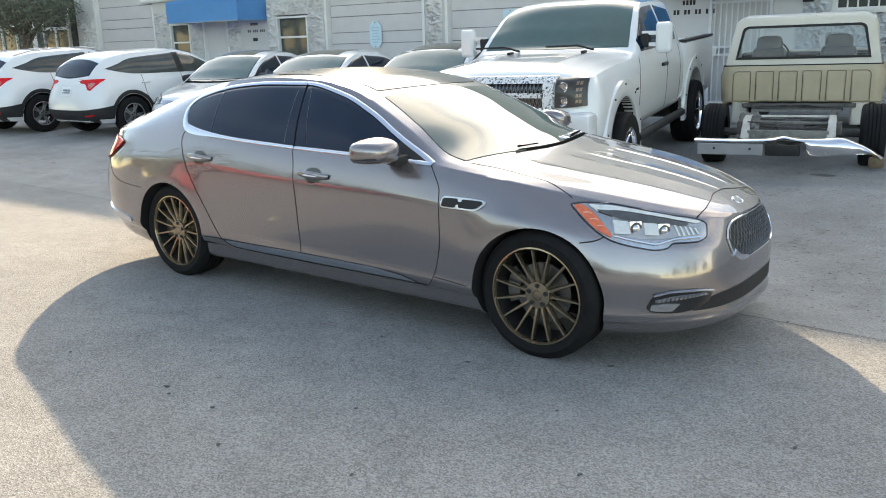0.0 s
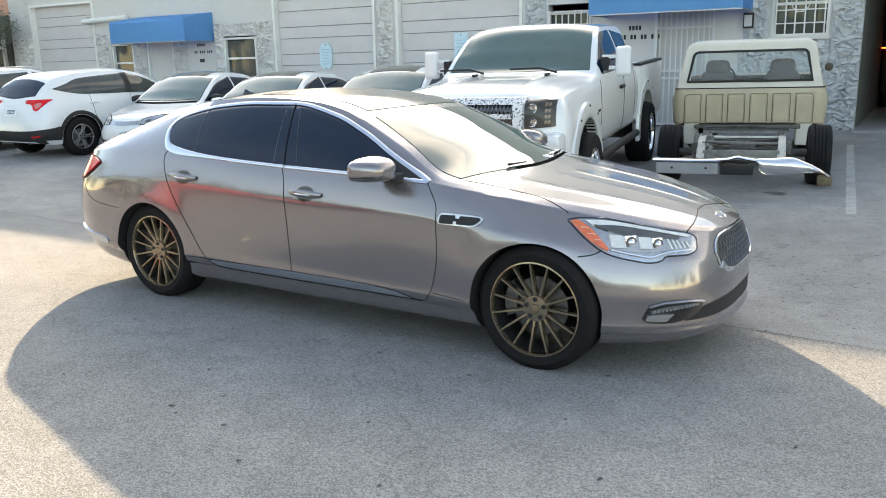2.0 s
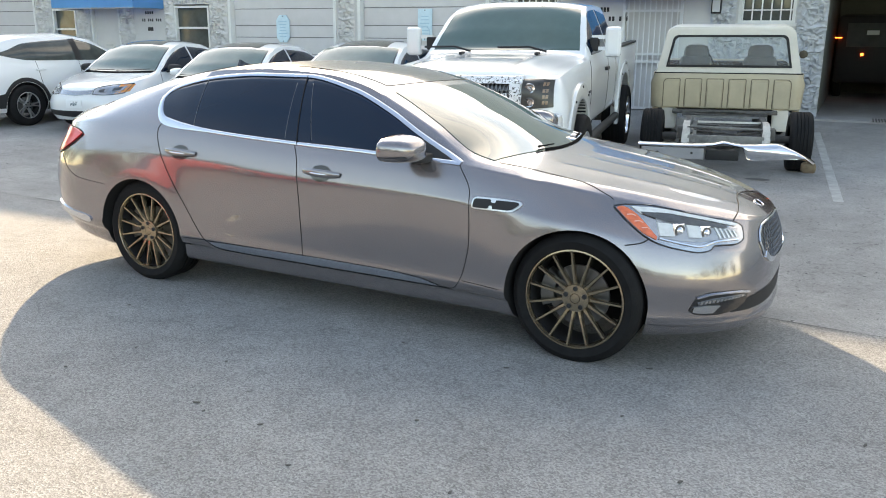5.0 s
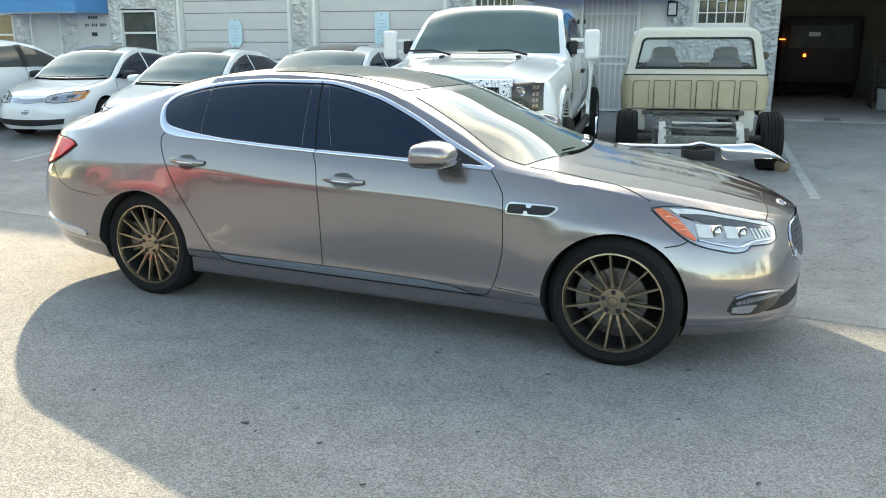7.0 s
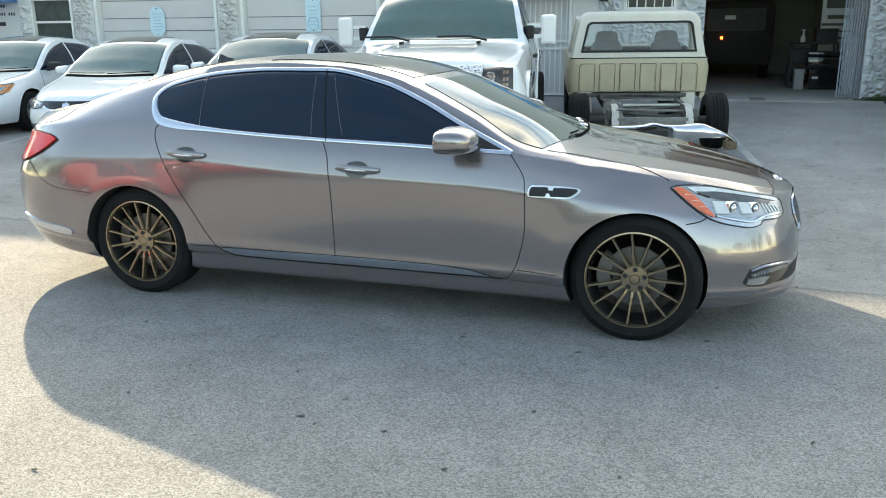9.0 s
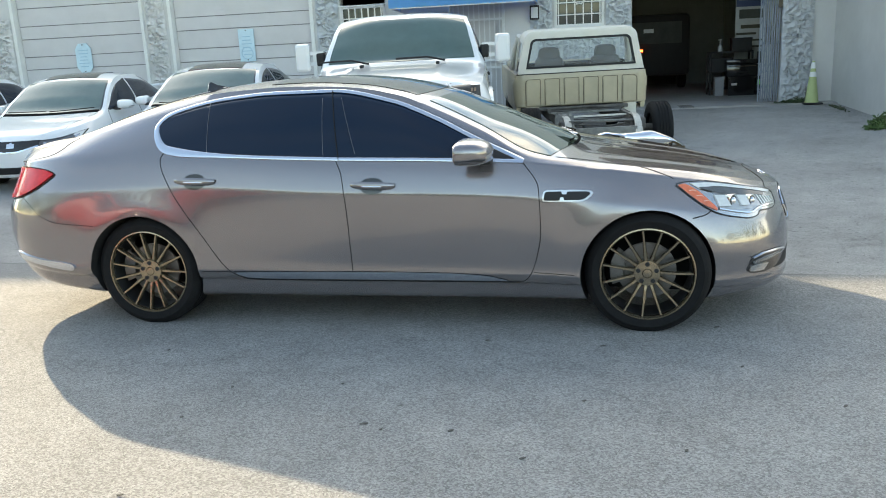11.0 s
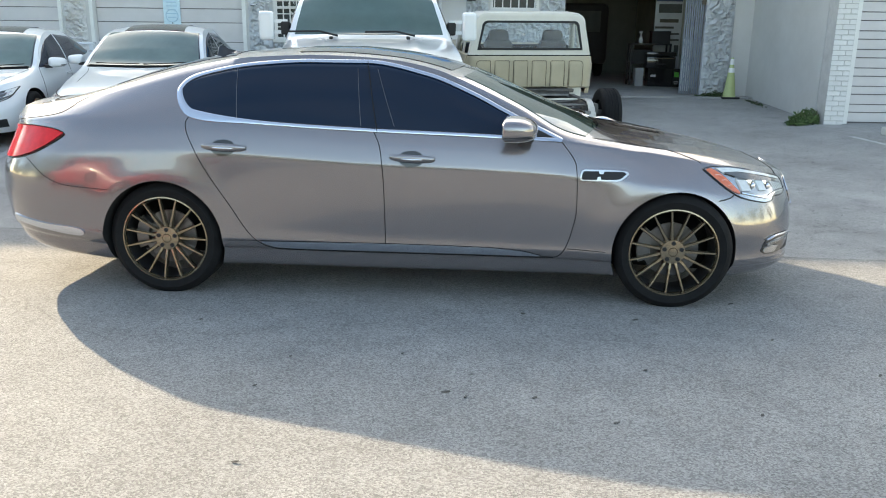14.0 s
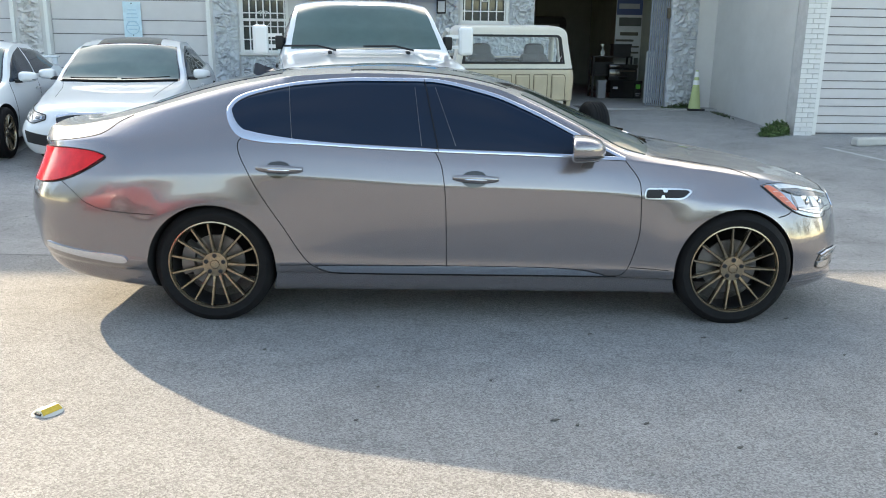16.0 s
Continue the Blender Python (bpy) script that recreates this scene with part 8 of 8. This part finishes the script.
def road_marker(x, y):
    """A raised reflective marker on a pale glue pad."""
    w = thing("road_marker", pose(x, y, ground_z(y) + 0.002, 0, 0, 60), "cream and yellow reflective road marker on a glue pad", "road marker")
    bm = bmesh.new()
    rim = [bm.verts.new((0.066 * math.cos(a) * (1 + 0.06 * math.sin(3 * a)), 0.062 * math.sin(a), 0.001)) for a in (2 * math.pi * k / 28 for k in range(28))]
    top = [bm.verts.new((v.co.x * 0.88, v.co.y * 0.88, 0.006)) for v in rim]
    for k in range(28):
        bm.faces.new((rim[k], rim[(k + 1) % 28], top[(k + 1) % 28], top[k]))
    bm.faces.new(top)
    part("glue_pad", bm, CURB, w, "pale worn glue pad", smooth=40)
    bm = bmesh.new()
    low = [bm.verts.new(v) for v in ((-0.052, -0.034, 0.006), (0.052, -0.034, 0.006), (0.052, 0.034, 0.006), (-0.052, 0.034, 0.006))]
    high = [bm.verts.new(v) for v in ((-0.046, -0.012, 0.024), (0.046, -0.012, 0.024), (0.046, 0.014, 0.024), (-0.046, 0.014, 0.024))]
    for k in range(4):
        bm.faces.new((low[k], low[(k + 1) % 4], high[(k + 1) % 4], high[k]))
    bm.faces.new(high)
    bmesh.ops.bevel(bm, geom=bm.edges[:], offset=0.002, segments=1, affect="EDGES")
    part("body", bm, MARKER_CREAM, w, smooth=30)
    bm = bmesh.new()
    sheet(bm, [[(-0.046, -0.034, 0.0085), (0.046, -0.034, 0.0085)], [(-0.042, -0.0145, 0.0245), (0.042, -0.0145, 0.0245)]], 0.003, (0, 0, -1))
    part("reflector", bm, YELLOW, w, "yellow reflector face")
    part("dark_end", boxes((-0.056, -0.046, -0.026, 0.012, 0.006, 0.016), bevel=0.002), BLACK, w)


road_marker(-1.915, -2.215)


def litter():
    """Twigs, leaf scraps and gum spots on the road."""
    rnd = random.Random(21)
    for x, y, l, rz in ((0.27, -2.28, 0.085, 8), (0.645, -1.12, 0.05, -8), (1.91, -0.8, 0.06, 12), (0.03, -1.83, 0.035, -30), (0.66, -2.31, 0.05, 20), (0.98, -2.53, 0.045, 5), (1.20, -1.94, 0.035, 0), (1.28, -1.17, 0.06, 4), (-0.51, -1.92, 0.03, 10), (-0.58, -2.29, 0.04, 4), (-1.14, -1.41, 0.035, 8), (0.36, -2.33, 0.03, 0), (1.95, -1.44, 0.03, 8), (2.3, -1.9, 0.04, 30), (1.6, -2.4, 0.03, 40), (2.9, -1.2, 0.04, 60), (-0.45, -2.98, 0.05, 3)):
        t = thing("twig", pose(x, y, ground_z(y) + 0.004, 0, 0, rz), "small dark scrap lying on the road", "litter", "scraps on the road")
        bm = bmesh.new()
        n = 10
        l *= 0.55
        wide = 0.006 if l < 0.1 else 0.002
        ring = [bm.verts.new((l / 2 * math.cos(a) * rnd.uniform(0.8, 1.1), wide * math.sin(a) * rnd.uniform(0.7, 1.3), 0.004 * (1 + math.cos(a) * 0.5))) for a in (2 * math.pi * i / n for i in range(n))]
        f = bm.faces.new(ring)
        got = bmesh.ops.extrude_face_region(bm, geom=[f])
        bmesh.ops.translate(bm, vec=(0, 0, -0.004), verts=[v for v in got["geom"] if isinstance(v, bmesh.types.BMVert)])
        part("scrap", bm, TWIG, t)


litter()

# ---- across the road: a red car, which shows in the grey sedan's doors ----
simple_car("red compact sedan parked across the road", pose(-5.0, -5.5, ground_z(-5.5), 0, 0, 8), dict(COMPACT),
           [("tail_lamp", "B", [(0.4, 0.72), (0.72, 0.74)], [(0.4, 0.9), (0.74, 0.9)], RED_LENS), ("tail_lamp", "B", [(-0.72, 0.74), (-0.4, 0.72)], [(-0.74, 0.9), (-0.4, 0.9)], RED_LENS)],
           dict(x=(-1.31, 1.31), r=0.31, y=0.74, rim=0.21), dict(GLASS), group="cars across the road", mirrors=(0.7, 0.92, 1.0), paint=RED_PAINT)


def far_trees(name, x0, y0, x1, y1, high, seed):
    """An unseen far row of trees along the street, as one mass of leaves with gaps and an uneven top."""
    rnd = random.Random(seed)
    verts, faces = [], []
    span = math.hypot(x1 - x0, y1 - y0)
    tops = [(rnd.random(), rnd.uniform(0.45, 1.0) * high, rnd.uniform(1.5, 3.5)) for _ in range(int(span / 3))]
    for t, h, r in tops:
        cx, cy = x0 + (x1 - x0) * t, y0 + (y1 - y0) * t
        for _ in range(260):
            d = Vector((rnd.gauss(0, 1), rnd.gauss(0, 1), rnd.gauss(0, 1))).normalized() * rnd.random() ** 0.4
            c = Vector((cx + d.x * r, cy + d.y * r, h * 0.62 + d.z * h * 0.38))
            turn = Euler((rnd.uniform(-1.5, 1.5), rnd.uniform(-1.5, 1.5), rnd.uniform(0, 6.3))).to_matrix()
            i, l = len(verts), rnd.uniform(0.3, 0.7)
            verts += [c + turn @ Vector(v) for v in ((0, 0, 0), (l * 0.4, l * 0.5, 0.05), (0, l, 0), (-l * 0.4, l * 0.5, 0.05))]
            faces.append((i, i + 1, i + 2, i + 3))
        i = len(verts)
        verts += [Vector((cx + a, cy + b, z)) for z in (-0.5, h * 0.6) for a, b in ((-0.12, -0.12), (0.12, -0.12), (0.12, 0.12), (-0.12, 0.12))]
        faces += [(i + k, i + (k + 1) % 4, i + 4 + (k + 1) % 4, i + 4 + k) for k in range(4)]
    me = bpy.data.meshes.new(name)
    me.from_pydata(verts, [], faces)
    me.materials.append(LEAF_FAR)
    tagged(part(name, me, None), "dark trees out of view, added to darken reflections", "trees", kind="stuff")


# rows out of view, added to darken the horizon in the sedan's reflections
far_trees("far_trees", -27.0, -24.0, -31.0, -9.0, 11.5, 36)
far_trees("far_trees", -29.0, -9.0, -31.0, 8.0, 13.0, 37)
far_trees("far_trees", 46.0, -24.0, 44.0, 6.0, 12.5, 31)
far_trees("far_trees", -40.0, -22.0, -14.0, -20.0, 6.5, 32)
far_trees("far_trees", -14.0, -21.0, 26.0, -22.0, 5.0, 33)
far_trees("far_trees", -58.0, -20.0, -60.0, 9.0, 10.0, 34)
far_trees("far_trees", -64.0, -24.0, -66.0, 12.0, 12.0, 35)
